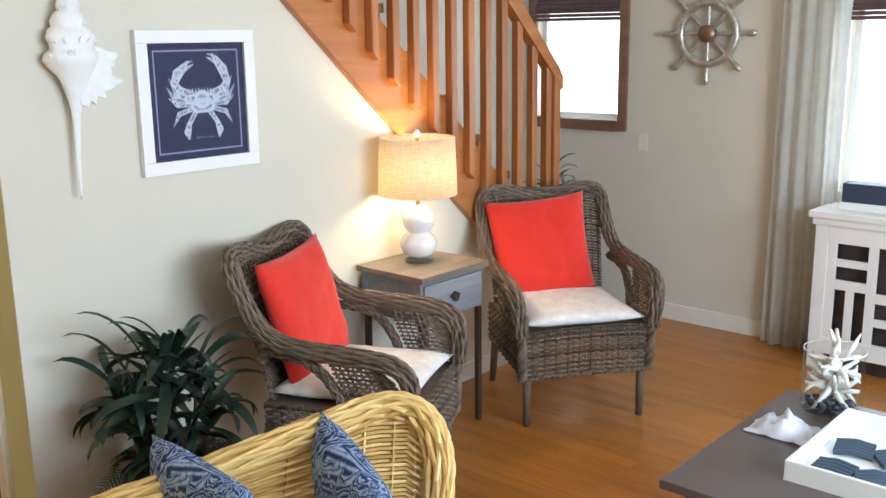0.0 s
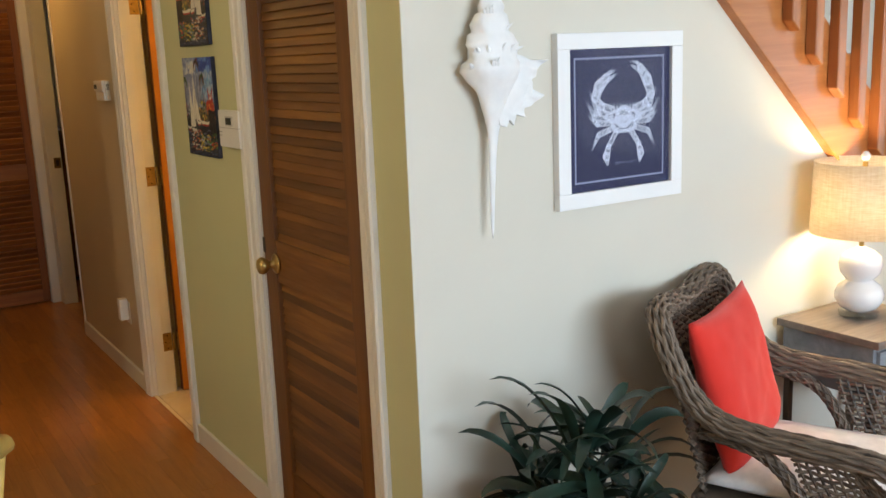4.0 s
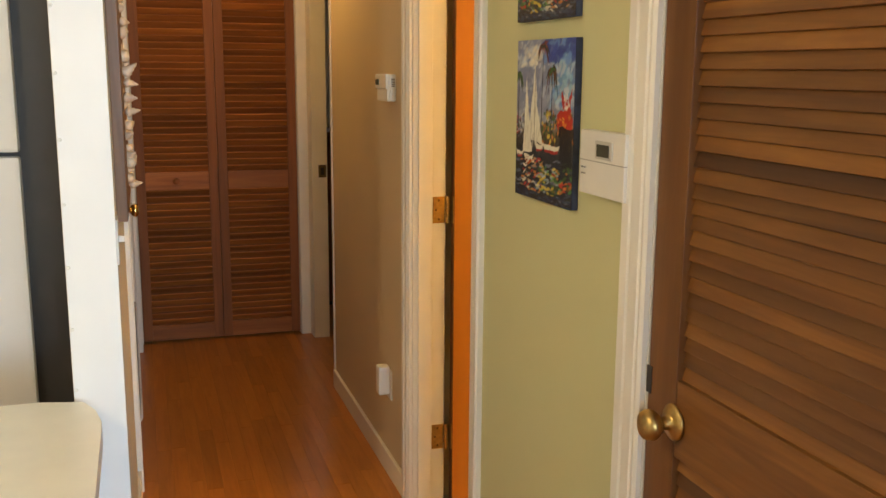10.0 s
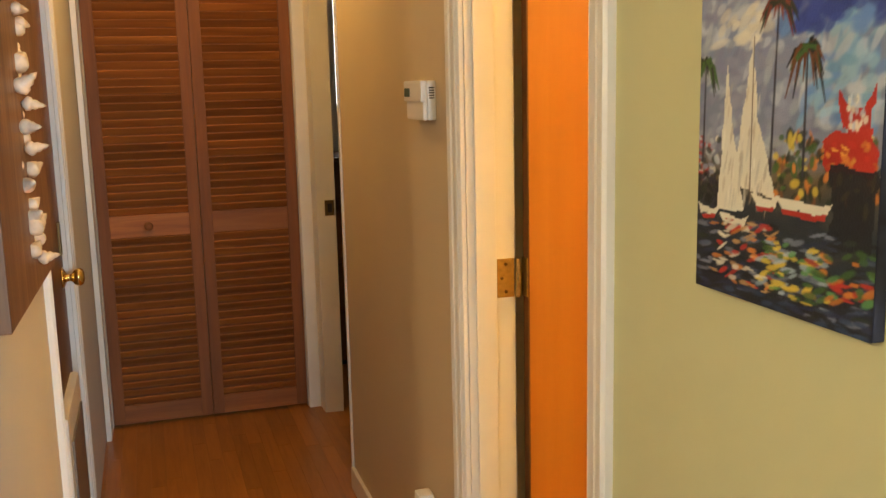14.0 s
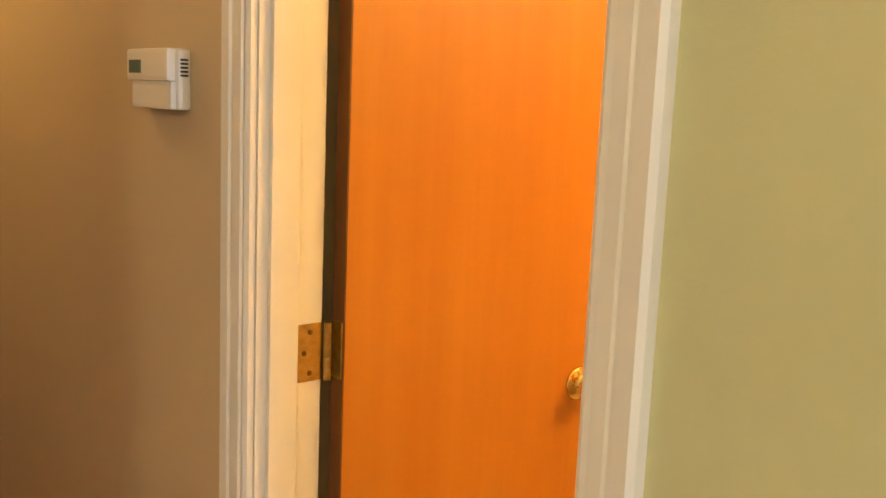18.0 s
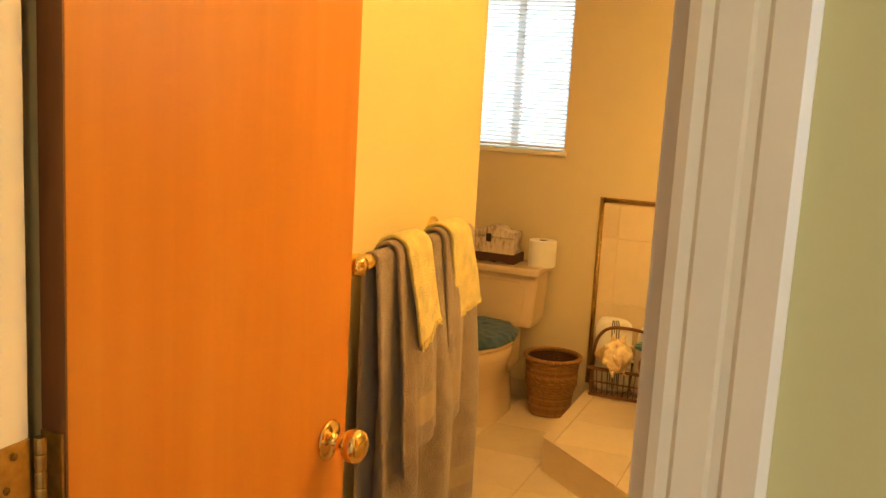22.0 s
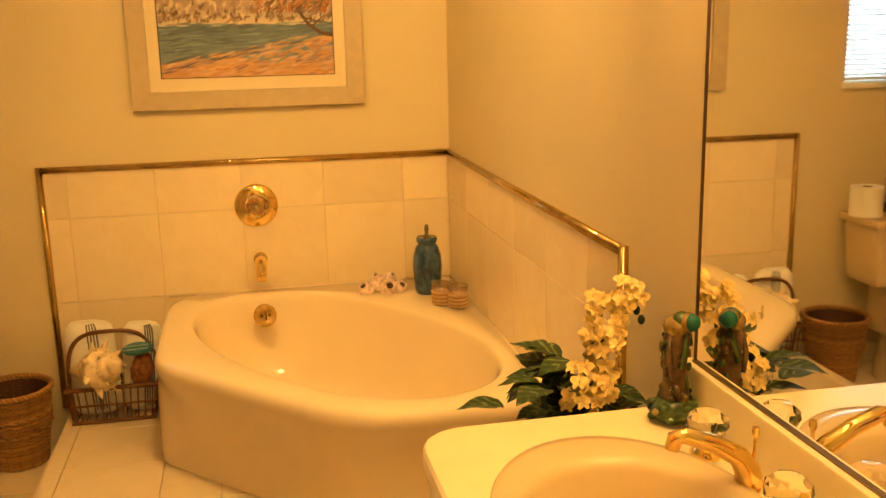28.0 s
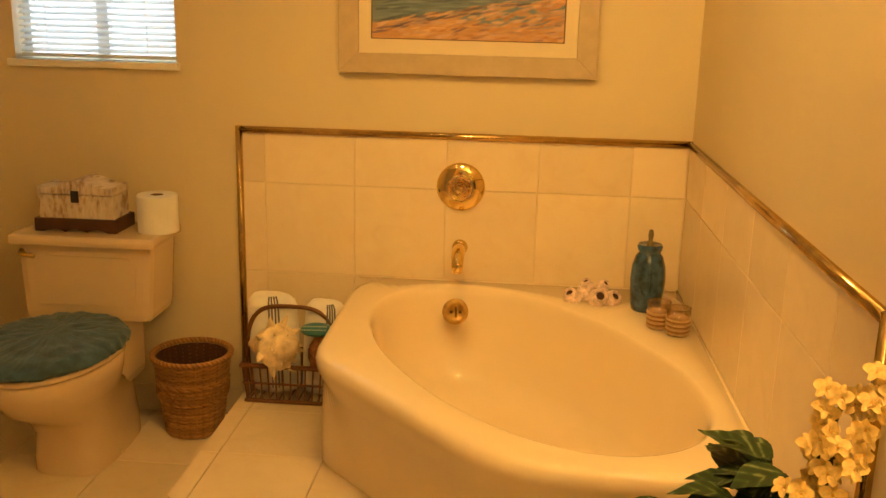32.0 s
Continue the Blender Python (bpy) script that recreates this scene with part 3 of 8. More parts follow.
part("hole", boxed(CX + 0.137, CX + 0.1395, 0.097, 0.117, 0.945, 0.985), M_DARK, sp)
structure("trim_hall_corner", boxed(-3.915, -3.899, -0.008, 0.125, 0, H, 0.003), M_TRIM, "white corner bead at the end of the hall wall", "trim")

baseboard("baseboard_hall", -3.90, BD0 - 0.08, -0.014, 0.0)
baseboard("baseboard_hall", BD1 + 0.078, LD0 - 0.092, -0.014, 0.0)
baseboard("baseboard_hall", LD1 + 0.086, -0.002, -0.014, 0.0)

# door and wall on the far side of the hall
hd = thing("hall_door", "dark brown wooden hall door, closed, with a pet flap", "door")
part("slab", boxed(-3.66, -2.99, HSY - 0.055, HSY - 0.015, 0.01, 2.03, 0.003), M_LOUVERV, hd)
door_knob(hd, pose(-3.58, HSY - 0.015, 0.95, -90))
part("lock_plate", boxed(-3.60, -3.56, HSY - 0.015, HSY - 0.008, 1.02, 1.12, 0.002), M_DARKBRASS, hd)
fl = part("pet_flap_frame", boxed(-3.56, -3.10, HSY - 0.015, HSY + 0.01, 0.12, 0.66, 0.004), M_TRIM, hd, "white framed pet flap")
part("flap", boxed(-3.51, -3.15, HSY + 0.008, HSY + 0.016, 0.17, 0.58, 0.003), plain("grey_flap", (0.17, 0.15, 0.13), 0.4), fl)
doorframe("door_3", -3.665, -2.985, HSY - 0.12, HSY, [(HSY, 1, 0.06, 0.06)], "white moulded frame of the hall door")
baseboard("baseboard_hall_south", -2.92, -1.93, HSY, HSY + 0.013)

# wall end facing the living room, with a row of small nails
we = thing("wall_end_trim", "white painted wall end with a row of nail heads", "trim", kind="structure")
part("board", boxed(-1.93, -1.915, HSY - 0.118, HSY + 0.002, 0, H, 0.002), M_WHITE, we)
for i in range(15):
    part("nail", lathed([(0, 0), (0.005, 0), (0.004, 0.003), (0, 0.004)], 8, pose(-1.915, HSY - 0.112, 0.12 + i * 0.155, 0, 90)), M_PLASTIC, we)

# switch, shell plank
sw = thing("light_switch", "white toggle light switch on the hall wall", "light switch", pose(-1.99, HSY, 1.10))
part("plate", boxed(-0.035, 0.035, 0, 0.006, -0.057, 0.057, 0.003), M_PLASTIC, sw)
part("toggle", boxed(-0.005, 0.005, 0.004, 0.020, -0.004, 0.012, 0.002), M_PLASTIC, sw)
M_SHELL = plain("cream_shell", (0.76, 0.62, 0.46), 0.4, var=0.25, scale=25, bump=0.4, bscale=60)
M_PLANK = wood("driftwood_plank", (0.13, 0.06, 0.03), (0.23, 0.12, 0.06), (0.34, 0.19, 0.10), 0.6, "z", 1.0)
pk = thing("shell_plank", "brown plank wall hanging with a column of cream shells", "wall decor", pose(-2.56, HSY, 1.10))
part("board", prismed([(-0.40, 0.0), (0.40, 0.02), (0.40, 0.95), (-0.40, 0.95)], 0.0, 0.028, "y", 0.003), M_PLANK, pk)
rnd = random.Random(4)
for i in range(38):
    z = 0.07 + i * 0.0225
    k_ = rnd.uniform(0.6, 0.95)
    prof = [(r_ * k_, z_ * k_) for r_, z_ in [(0, 0), (0.010, 0.004), (0.022, 0.015), (0.020, 0.026), (0.014, 0.030), (0.015, 0.040), (0.008, 0.050), (0.008, 0.056), (0, 0.070)]]
    part("shell", lathed(prof, 10, pose(rnd.uniform(-0.06, 0.06), 0.028, z, rnd.uniform(-110, -50), rnd.uniform(-30, 30), rnd.uniform(0, 360))), M_SHELL, pk, smooth=True)

# fittings on the green wall
kp = thing("alarm_keypad", "white alarm keypad with a small grey display", "keypad", pose(-1.1145, 0, 1.3545))
part("body", prismed([(-0.092, -0.062), (0.092, -0.062), (0.092, 0.062), (-0.092, 0.062)], -0.026, 0, "y", 0.004), M_PLASTIC, kp)
part("seam", boxed(-0.0925, 0.0925, -0.0268, -0.02, 0.003, 0.0048), plain("seam_grey", (0.4, 0.38, 0.34), 0.6), kp)
dsp = part("display_bezel", boxed(-0.022, 0.046, -0.029, -0.024, 0.010, 0.044, 0.002), plain("bezel_grey", (0.55, 0.53, 0.48), 0.4), kp)
part("screen", boxed(-0.013, 0.036, -0.0302, -0.028, 0.015, 0.038), plain("lcd_dark", (0.07, 0.075, 0.06), 0.15), dsp)
for i in range(2):
    for j in range(2):
        part("button", boxed(-0.080 + i * 0.010, -0.074 + i * 0.010, -0.0285, -0.025, -0.012 - j * 0.012, -0.009 - j * 0.012), plain("button_grey", (0.3, 0.29, 0.27), 0.5) if i == j == 0 else bpy.data.materials["button_grey"], kp)

th = thing("thermostat", "white plastic wall thermostat with a stepped cover", "thermostat", pose(-2.805, 0, 1.466))
part("base", boxed(-0.083, 0.076, -0.022, 0, -0.048, 0.047, 0.008), M_PLASTIC, th)
part("cover", boxed(-0.092, 0.066, -0.036, -0.019, -0.004, 0.047, 0.007), M_PLASTIC, th)
part("lower_cover", boxed(-0.084, 0.068, -0.031, -0.019, -0.048, -0.003, 0.007), M_PLASTIC, th)
part("screen", boxed(-0.078, -0.032, -0.0375, -0.035, 0.008, 0.029), plain("lcd_green", (0.10, 0.16, 0.12), 0.2), th)
for i in range(5):
    part("vent", boxed(0.0745, 0.0775, -0.018, -0.006, 0.004 + i * 0.006, 0.007 + i * 0.006), M_DARK, th)
nl = thing("outlet", "white wall outlet with a plugged in night light", "outlet", pose(-2.83, 0, 0.36))
part("plate", boxed(-0.035, 0.035, -0.006, 0, -0.057, 0.057, 0.003), M_PLASTIC, nl)
part("night_light", boxed(-0.028, 0.024, -0.05, -0.006, -0.035, 0.075, 0.012), M_PLASTIC, nl, "white oval night light")


# painted pictures: colour laid on a fine grid, stroke by stroke
class Easel:
    def __init__(self, w, h, cell, seed):
        self.w, self.h = w, h
        self.nx, self.nz = int(w / cell) + 1, int(h / cell) + 1
        self.x, self.z = np.meshgrid(np.linspace(-w / 2, w / 2, self.nx), np.linspace(0, h, self.nz))
        self.c = np.zeros((self.nz, self.nx, 3))
        self.rng = random.Random(seed)
        self.np = np.random.default_rng(seed)

    def at(self, u, v):
        return (u - 0.5) * self.w, v * self.h

    def cloud(self, cells):
        """Smooth noise, 0 to 1, with about that many cells across."""
        n = max(2, int(cells))
        m = max(2, int(cells * self.h / self.w))
        g = self.np.random((m + 2, n + 2))
        fx, fz = np.linspace(0, n, self.nx), np.linspace(0, m, self.nz)
        ix, iz = fx.astype(int), fz.astype(int)
        tx, tz = (fx - ix), (fz - iz)
        tx, tz = tx * tx * (3 - 2 * tx), (tz * tz * (3 - 2 * tz))[:, None]
        a = g[np.ix_(iz, ix)] * (1 - tx) + g[np.ix_(iz, ix + 1)] * tx
        b = g[np.ix_(iz + 1, ix)] * (1 - tx) + g[np.ix_(iz + 1, ix + 1)] * tx
        return a * (1 - tz) + b * tz

    def lay(self, alpha, color):
        self.c += alpha[..., None] * (np.array(color) - self.c)

    def wash(self, stops, warp=0.05, cells=9):
        v = self.z / self.h + warp * (self.cloud(cells) - 0.5) * 2
        for k in range(3):
            self.c[..., k] = np.interp(v, [q[0] for q in stops], [q[1][k] for q in stops])

    def poly(self, pts, color, alpha=1.0, rough=0.0):
        """Fills a shape given in shares of the picture; rough frays its edge."""
        pts = [self.at(*q) for q in pts]
        px = self.x + rough * (self.cloud(24) - 0.5)
        pz = self.z + rough * (self.cloud(24) - 0.5)
        inside = np.zeros(self.x.shape, bool)
        for (x0, z0), (x1, z1) in zip(pts, pts[1:] + pts[:1]):
            if abs(z1 - z0) > 1e-9:
                inside ^= ((z0 > pz) != (z1 > pz)) & (px < (x1 - x0) * (pz - z0) / (z1 - z0) + x0)
        self.lay(inside * alpha, color)

    def stroke(self, u0, v0, u1, v1, r0, r1, color, alpha=1.0, mottle=None):
        """A straight brush mark that runs from radius r0 to r1."""
        (x0, z0), (x1, z1) = self.at(u0, v0), self.at(u1, v1)
        dx, dz = x1 - x0, z1 - z0
        t = np.clip(((self.x - x0) * dx + (self.z - z0) * dz) / (dx * dx + dz * dz + 1e-12), 0, 1)
        d = np.hypot(self.x - x0 - t * dx, self.z - z0 - t * dz)
        r = r0 + (r1 - r0) * t
        a = np.clip((r - d) / 0.0018 + 0.5, 0, 1) * alpha
        if mottle is not None:
            a = a * np.clip(mottle + 0.55 * (d > 0.6 * r), 0, 1)
        self.lay(a, color)

    def dabs(self, n, u0, u1, v0, v1, l, w, colors, angle=0.0, spread=20.0, alpha=0.85, keep=None):
        """Many short marks inside a box."""
        rg = self.rng
        for _ in range(n):
            u, v = rg.uniform(u0, u1), rg.uniform(v0, v1)
            if keep and not keep(u, v):
                continue
            cx, cz = self.at(u, v)
            ll, ww = l * rg.uniform(0.6, 1.5), w * rg.uniform(0.6, 1.5)
            i0, i1 = int((cx - ll * 1.6 + self.w / 2) / self.w * self.nx), int((cx + ll * 1.6 + self.w / 2) / self.w * self.nx) + 2
            j0, j1 = int((cz - ll * 1.6) / self.h * self.nz), int((cz + ll * 1.6) / self.h * self.nz) + 2
            i0, j0, i1, j1 = max(0, i0), max(0, j0), min(self.nx, i1), min(self.nz, j1)
            if i0 >= i1 or j0 >= j1:
                continue
            a = radians(angle + rg.uniform(-spread, spread))
            x, z = self.x[j0:j1, i0:i1] - cx, self.z[j0:j1, i0:i1] - cz
            p, q = x * math.cos(a) + z * math.sin(a), -x * math.sin(a) + z * math.cos(a)
            f = np.clip(1.6 - 1.6 * ((p / ll) ** 2 + (q / ww) ** 2), 0, 1) * alpha
            k = rg.uniform(0.8, 1.2)
            self.c[j0:j1, i0:i1] += f[..., None] * (np.array(rg.choice(colors)) * k - self.c[j0:j1, i0:i1])

    def hang(self, name, y, material, parent, label="", m=None):
        """The painted sheet, facing -y."""
        nx, nz = self.nx, self.nz
        verts = np.stack([self.x, np.full(self.x.shape, y), self.z], -1).reshape(-1, 3)
        i = (np.arange(nz - 1)[:, None] * nx + np.arange(nx - 1)[None, :]).ravel()
        mesh = bpy.data.meshes.new(name)
        mesh.from_pydata(verts.tolist(), [], np.stack([i, i + 1, i + nx + 1, i + nx], -1).tolist())
        col = mesh.color_attributes.new("paint", "FLOAT_COLOR", "POINT")
        col.data.foreach_set("color", np.concatenate([np.clip(self.c, 0.004, 0.95), np.ones(self.c.shape[:2] + (1,))], -1).astype(np.float32).ravel())
        mesh.materials.append(material)
        ob = new(name, mesh)
        ob.parent = parent
        if m is not None:
            ob.matrix_basis = m
        if label:
            ob["label"] = label
        return ob


def pigment(name, rough, bump):
    n = Nodes(name)
    at = n.add("VertexColor")
    at.layer_name = "paint"
    if bump:
        n.bump(n.noise(n.coords(), 420.0, 3.0), bump, 0.001)
    return n.set(at.outputs["Color"], rough)


M_PIGMENT = pigment("brushed_paint", 0.5, 0.5)
M_INK = pigment("printed_ink", 0.6, 0.0)
P_CANVAS = plain("canvas_edge_navy", (0.03, 0.04, 0.08), 0.7, var=0.5, scale=20)


def palm(e, u, v0, v1, lean, drop, size, tones):
    e.stroke(u, v0, u + lean, v1, 0.0022, 0.0014, (0.03, 0.03, 0.05))
    for k in range(26):
        a = radians(e.rng.uniform(-30, 210))
        l = size * e.rng.uniform(0.5, 1.0)
        du, dv = math.cos(a) * l / e.w, (math.sin(a) * 0.55 * l - drop * e.rng.uniform(0.1, 1.0)) / e.h
        e.stroke(u + lean, v1, u + lean + du * 0.6, v1 + dv * 0.35 + 0.01, 0.002, 0.0028, e.rng.choice(tones))
        e.stroke(u + lean + du * 0.6, v1 + dv * 0.35 + 0.01, u + lean + du, v1 + dv, 0.0028, 0.0008, e.rng.choice(tones))


def sail_canvas(m, seed, label, flip=1):
    c = thing("canvas_painting", label, "painting", m, "harbour paintings in the hall")
    W2, HH = 0.154, 0.35
    part("canvas", boxed(-W2, W2, -0.030, -0.0155, 0, HH, 0.002), P_CANVAS, c)
    e = Easel(2 * W2, HH, 0.0019, seed)
    lilac, pale, blue, deep = (0.27, 0.29, 0.40), (0.50, 0.56, 0.62), (0.12, 0.25, 0.55), (0.03, 0.06, 0.30)
    dark, black, green = (0.020, 0.032, 0.022), (0.008, 0.010, 0.016), (0.05, 0.13, 0.03)
    cream, yellow, orange, red = (0.72, 0.70, 0.58), (0.62, 0.48, 0.06), (0.58, 0.20, 0.03), (0.45, 0.025, 0.015)
    e.wash([(0.0, (0.012, 0.016, 0.03)), (0.30, (0.02, 0.03, 0.04)), (0.36, (0.06, 0.06, 0.05)), (0.42, (0.14, 0.10, 0.05)), (0.55, (0.20, 0.24, 0.33)), (1.0, (0.20, 0.26, 0.44))], 0.04)
    e.dabs(260, 0, 0.7, 0.50, 1.0, 0.016, 0.007, [lilac, lilac, pale, (0.20, 0.22, 0.36)], 30, 60, 0.5)
    e.dabs(180, 0.62, 1.0, 0.60, 1.0, 0.016, 0.007, [(0.30, 0.50, 0.62), pale, blue, (0.16, 0.36, 0.58)], 40, 50, 0.6)
    e.dabs(90, 0.50, 1.0, 0.88, 1.0, 0.018, 0.008, [deep, deep, blue], 20, 40, 0.8)
    e.dabs(40, 0.12, 0.42, 0.84, 0.96, 0.016, 0.006, [cream, pale], 15, 30, 0.6)
    e.dabs(150, 0.48, 1.0, 0.36, 0.56, 0.008, 0.004, [dark, green, dark, orange, yellow, (0.20, 0.08, 0.03)], 60, 60)
    e.dabs(50, 0.0, 0.14, 0.38, 0.53, 0.006, 0.004, [cream, pale, red, dark, lilac], 0, 30)
    e.dabs(70, 0.0, 0.2, 0.30, 0.42, 0.007, 0.004, [black, dark, (0.03, 0.03, 0.05)], 20, 50)
    palm(e, 0.03, 0.45, 0.79, 0.01, 0.05, 0.030, [dark, black, green])
    palm(e, 0.46, 0.40, 0.96, 0.02, 0.035, 0.036, [dark, dark, (0.16, 0.03, 0.02), (0.22, 0.05, 0.03)])
    palm(e, 0.64, 0.44, 0.82, 0.00, 0.060, 0.034, [dark, green, black, (0.14, 0.05, 0.02)])
    e.poly([(0.34, 0.85), (0.375, 0.62), (0.50, 0.355), (0.29, 0.37), (0.25, 0.45), (0.30, 0.66)], cream, 1.0, 0.004)
    e.poly([(0.18, 0.785), (0.235, 0.55), (0.31, 0.30), (0.14, 0.285), (0.16, 0.52)], cream, 1.0, 0.004)
    e.dabs(70, 0.16, 0.46, 0.32, 0.70, 0.012, 0.002, [(0.50, 0.50, 0.46), (0.78, 0.76, 0.66), (0.42, 0.36, 0.28)], 80, 8, 0.5, lambda u, v: abs(u - 0.34) < (0.86 - v) * 0.24 or abs(u - 0.20) < (0.78 - v) * 0.14)
    e.stroke(0.345, 0.34, 0.345, 0.86, 0.0011, 0.0008, (0.10, 0.07, 0.05))
    e.poly([(0.74, 0.55), (0.76, 0.46), (0.98, 0.46), (1.0, 0.53), (0.95, 0.58), (0.80, 0.58)], red, 1.0, 0.010)
    e.poly([(0.80, 0.70), (0.82, 0.58), (0.95, 0.58), (0.96, 0.72), (0.92, 0.64), (0.86, 0.64)], red, 1.0, 0.008)
    e.dabs(16, 0.84, 0.93, 0.59, 0.67, 0.005, 0.003, [cream, pale], 80, 20)
    e.dabs(30, 0.76, 0.98, 0.47, 0.55, 0.006, 0.003, [orange, (0.70, 0.36, 0.05), red], 0, 40)
    e.poly([(0.77, 0.47), (0.99, 0.47), (0.98, 0.24), (0.79, 0.25)], black, 0.95, 0.012)
    for u0, u1, v in ((0.50, 0.80, 0.335), (0.0, 0.16, 0.27), (0.16, 0.34, 0.25), (0.36, 0.52, 0.33)):
        e.poly([(u0, v + 0.03), (u0 + 0.03, v - 0.008), (u1 - 0.03, v - 0.008), (u1, v + 0.035), (u1 - 0.05, v + 0.018)], cream, 1.0, 0.004)
        e.poly([(u0 + 0.03, v - 0.004), (u0 + 0.04, v - 0.022), (u1 - 0.04, v - 0.022), (u1 - 0.03, v - 0.004)], red, 0.9, 0.004)
    e.dabs(170, 0.0, 1.0, 0.02, 0.27, 0.012, 0.0028, [black, (0.02, 0.03, 0.07), (0.06, 0.09, 0.16), dark, (0.16, 0.19, 0.26)], 4, 12)
    e.dabs(70, 0.12, 0.50, 0.05, 0.27, 0.010, 0.0026, [cream, orange, (0.50, 0.30, 0.12), cream, red], 8, 25)
    e.dabs(70, 0.42, 0.80, 0.05, 0.22, 0.011, 0.0030, [yellow, green, yellow, (0.10, 0.28, 0.08), (0.30, 0.40, 0.50)], 6, 20)
    e.dabs(40, 0.70, 1.0, 0.08, 0.24, 0.010, 0.0035, [orange, green, (0.10, 0.30, 0.10), red], 5, 25)
    e.dabs(60, 0.0, 1.0, 0.0, 0.05, 0.014, 0.003, [black, (0.02, 0.03, 0.08), (0.03, 0.06, 0.12)], 3, 10)
    if flip < 0:
        e.c = e.c[:, ::-1]
    e.hang("picture", -0.0312, M_PIGMENT, c, "brushed harbour scene in oil colours")
    return c


sail_canvas(pose(-1.415, 0.015, 1.245), 3, "unframed canvas painting of sailboats, palms and a red buoy")
sail_canvas(pose(-1.422, 0.015, 1.636), 8, "unframed canvas painting of a harbour hung above another", -1)

# dim room past the hall: dresser with a plant in front of its window
dr = thing("dresser", "dark brown wooden dresser below a bright window", "dresser", pose(-5.75, 0.75, -0.012))
part("body", boxed(-0.25, 0.25, -0.6, 0.6, 0.04, 1.15, 0.01), M_LOUVERV, dr)
part("plinth", boxed(-0.23, 0.23, -0.57, 0.57, 0.0, 0.042), M_DARK, dr)
for i in range(4):
    d = part("drawer", boxed(0.25, 0.268, -0.57, 0.57, 0.07 + i * 0.27, 0.32 + i * 0.27, 0.006), M_LOUVER, dr)
    for yy in (-0.3, 0.3):
        part("knob", lathed([(0, 0), (0.014, 0.005), (0.016, 0.02), (0, 0.028)], 12, pose(0.268, yy, 0.195 + i * 0.27, 0, 90)), M_DARKBRASS, d)
part("pane", boxed(-6.16, -6.15, 0.42, 0.60, 1.4, 2.15), M_GLASSW, thing("window_1", "bright window of the dim far room", "window", kind="structure"))
dp_ = thing("leafy_plant", "dark leafy plant on the dresser by the window", "plant", pose(-5.75, 0.55, 1.138))
part("pot", lathed([(0, 0), (0.06, 0), (0.075, 0.11), (0.068, 0.11), (0, 0.10)], 18), M_DARKWOOD_SHADE, dp_, smooth=True)
rg_ = random.Random(3)
for i in range(26):
    a, l_ = rg_.uniform(0, 6.283), rg_.uniform(0.10, 0.2)
    bm = bmesh.new()
    base = Vector((0, 0, 0.09))
    d = Vector((math.cos(a) * 0.7, math.sin(a) * 0.7, rg_.uniform(0.3, 1.2))).normalized()
    sd = Vector((-math.sin(a), math.cos(a), 0)) * 0.02
    q = [base, base + d * l_ * 0.5 + sd, base + d * l_ + Vector((0, 0, -0.02)), base + d * l_ * 0.5 - sd]
    bm.faces.new([bm.verts.new(v) for v in q])
    part("leaf", bm, M_LEAF, dp_)

# ceiling light over the dining corner: unseen, added to brighten the hall wall
cl_ = thing("ceiling_light", "unseen round ceiling light over the dining corner, added to light the hall wall", "ceiling light", pose(-0.35, -2.3, H))
part("canopy", lathed([(0, 0), (0.16, 0), (0.16, -0.02), (0.14, -0.03), (0, -0.03)], 32), M_BRASSDULL, cl_, smooth=True)
dome_ = part("dome", lathed([(0.14, -0.03), (0.13, -0.07), (0.09, -0.10), (0.04, -0.112), (0, -0.115)], 32), M_DOME, cl_, "glowing frosted glass dome", True)
dome_.visible_shadow = False
lamp("dining_light", "POINT", pose(-0.35, -2.3, H - 0.09), 54, (1.0, 0.80, 0.46), 0.08)

# ceiling light in the hall: unseen, added for the warm glow on its walls
hl_ = thing("ceiling_light", "unseen round ceiling light near the end of the hall, added for the warm glow", "ceiling light", pose(-3.75, -0.46, H))
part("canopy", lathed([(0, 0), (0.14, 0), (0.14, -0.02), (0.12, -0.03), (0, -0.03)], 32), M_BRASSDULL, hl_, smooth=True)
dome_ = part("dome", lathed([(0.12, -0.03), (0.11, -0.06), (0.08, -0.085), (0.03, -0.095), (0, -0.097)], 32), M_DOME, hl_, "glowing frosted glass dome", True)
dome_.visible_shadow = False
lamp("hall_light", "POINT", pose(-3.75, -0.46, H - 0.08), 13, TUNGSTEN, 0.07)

# ---- stairs ----
st = thing("staircase", "open pine staircase with square balusters and a heavy stringer", "staircase")


def stringer(x0, x1):
    ya, yb = 0.32, 2.88
    return prismed([(ya, stringer_low(ya)), (yb, max(0.0, stringer_low(yb))), (yb + 0.02, 0.0), (yb + 0.32, 0.0), (yb + 0.32, 0.08), (ya, stringer_low(ya) + 0.375)], x0, x1, "x", 0.004)


part("stringer", stringer(-0.012, 0.034), M_STRINGER, st)
part("stringer", stringer(-0.995, -0.955), M_STRINGER, st)
tread = riser = None
for i in range(13):
    y = 3.10 - i * 0.206
    z = 0.19 * (i + 1)
    if z > 2.3:
        break
    if tread is None:
        tread = part("tread", boxed(-0.954, -0.013, -0.13, 0.13, -0.038, 0.0, 0.006), M_STRINGER, st, m=pose(0, y, z))
        riser = part("riser", boxed(-0.953, -0.014, 0.09, 0.108, -0.19, -0.039), M_STAIR, st, m=pose(0, y, z))
    else:
        again(tread, pose(0, y, z), st)
        again(riser, pose(0, y, z), st)


def rail_top(y):
    return 1.438 + (2.655 - y) * 0.93


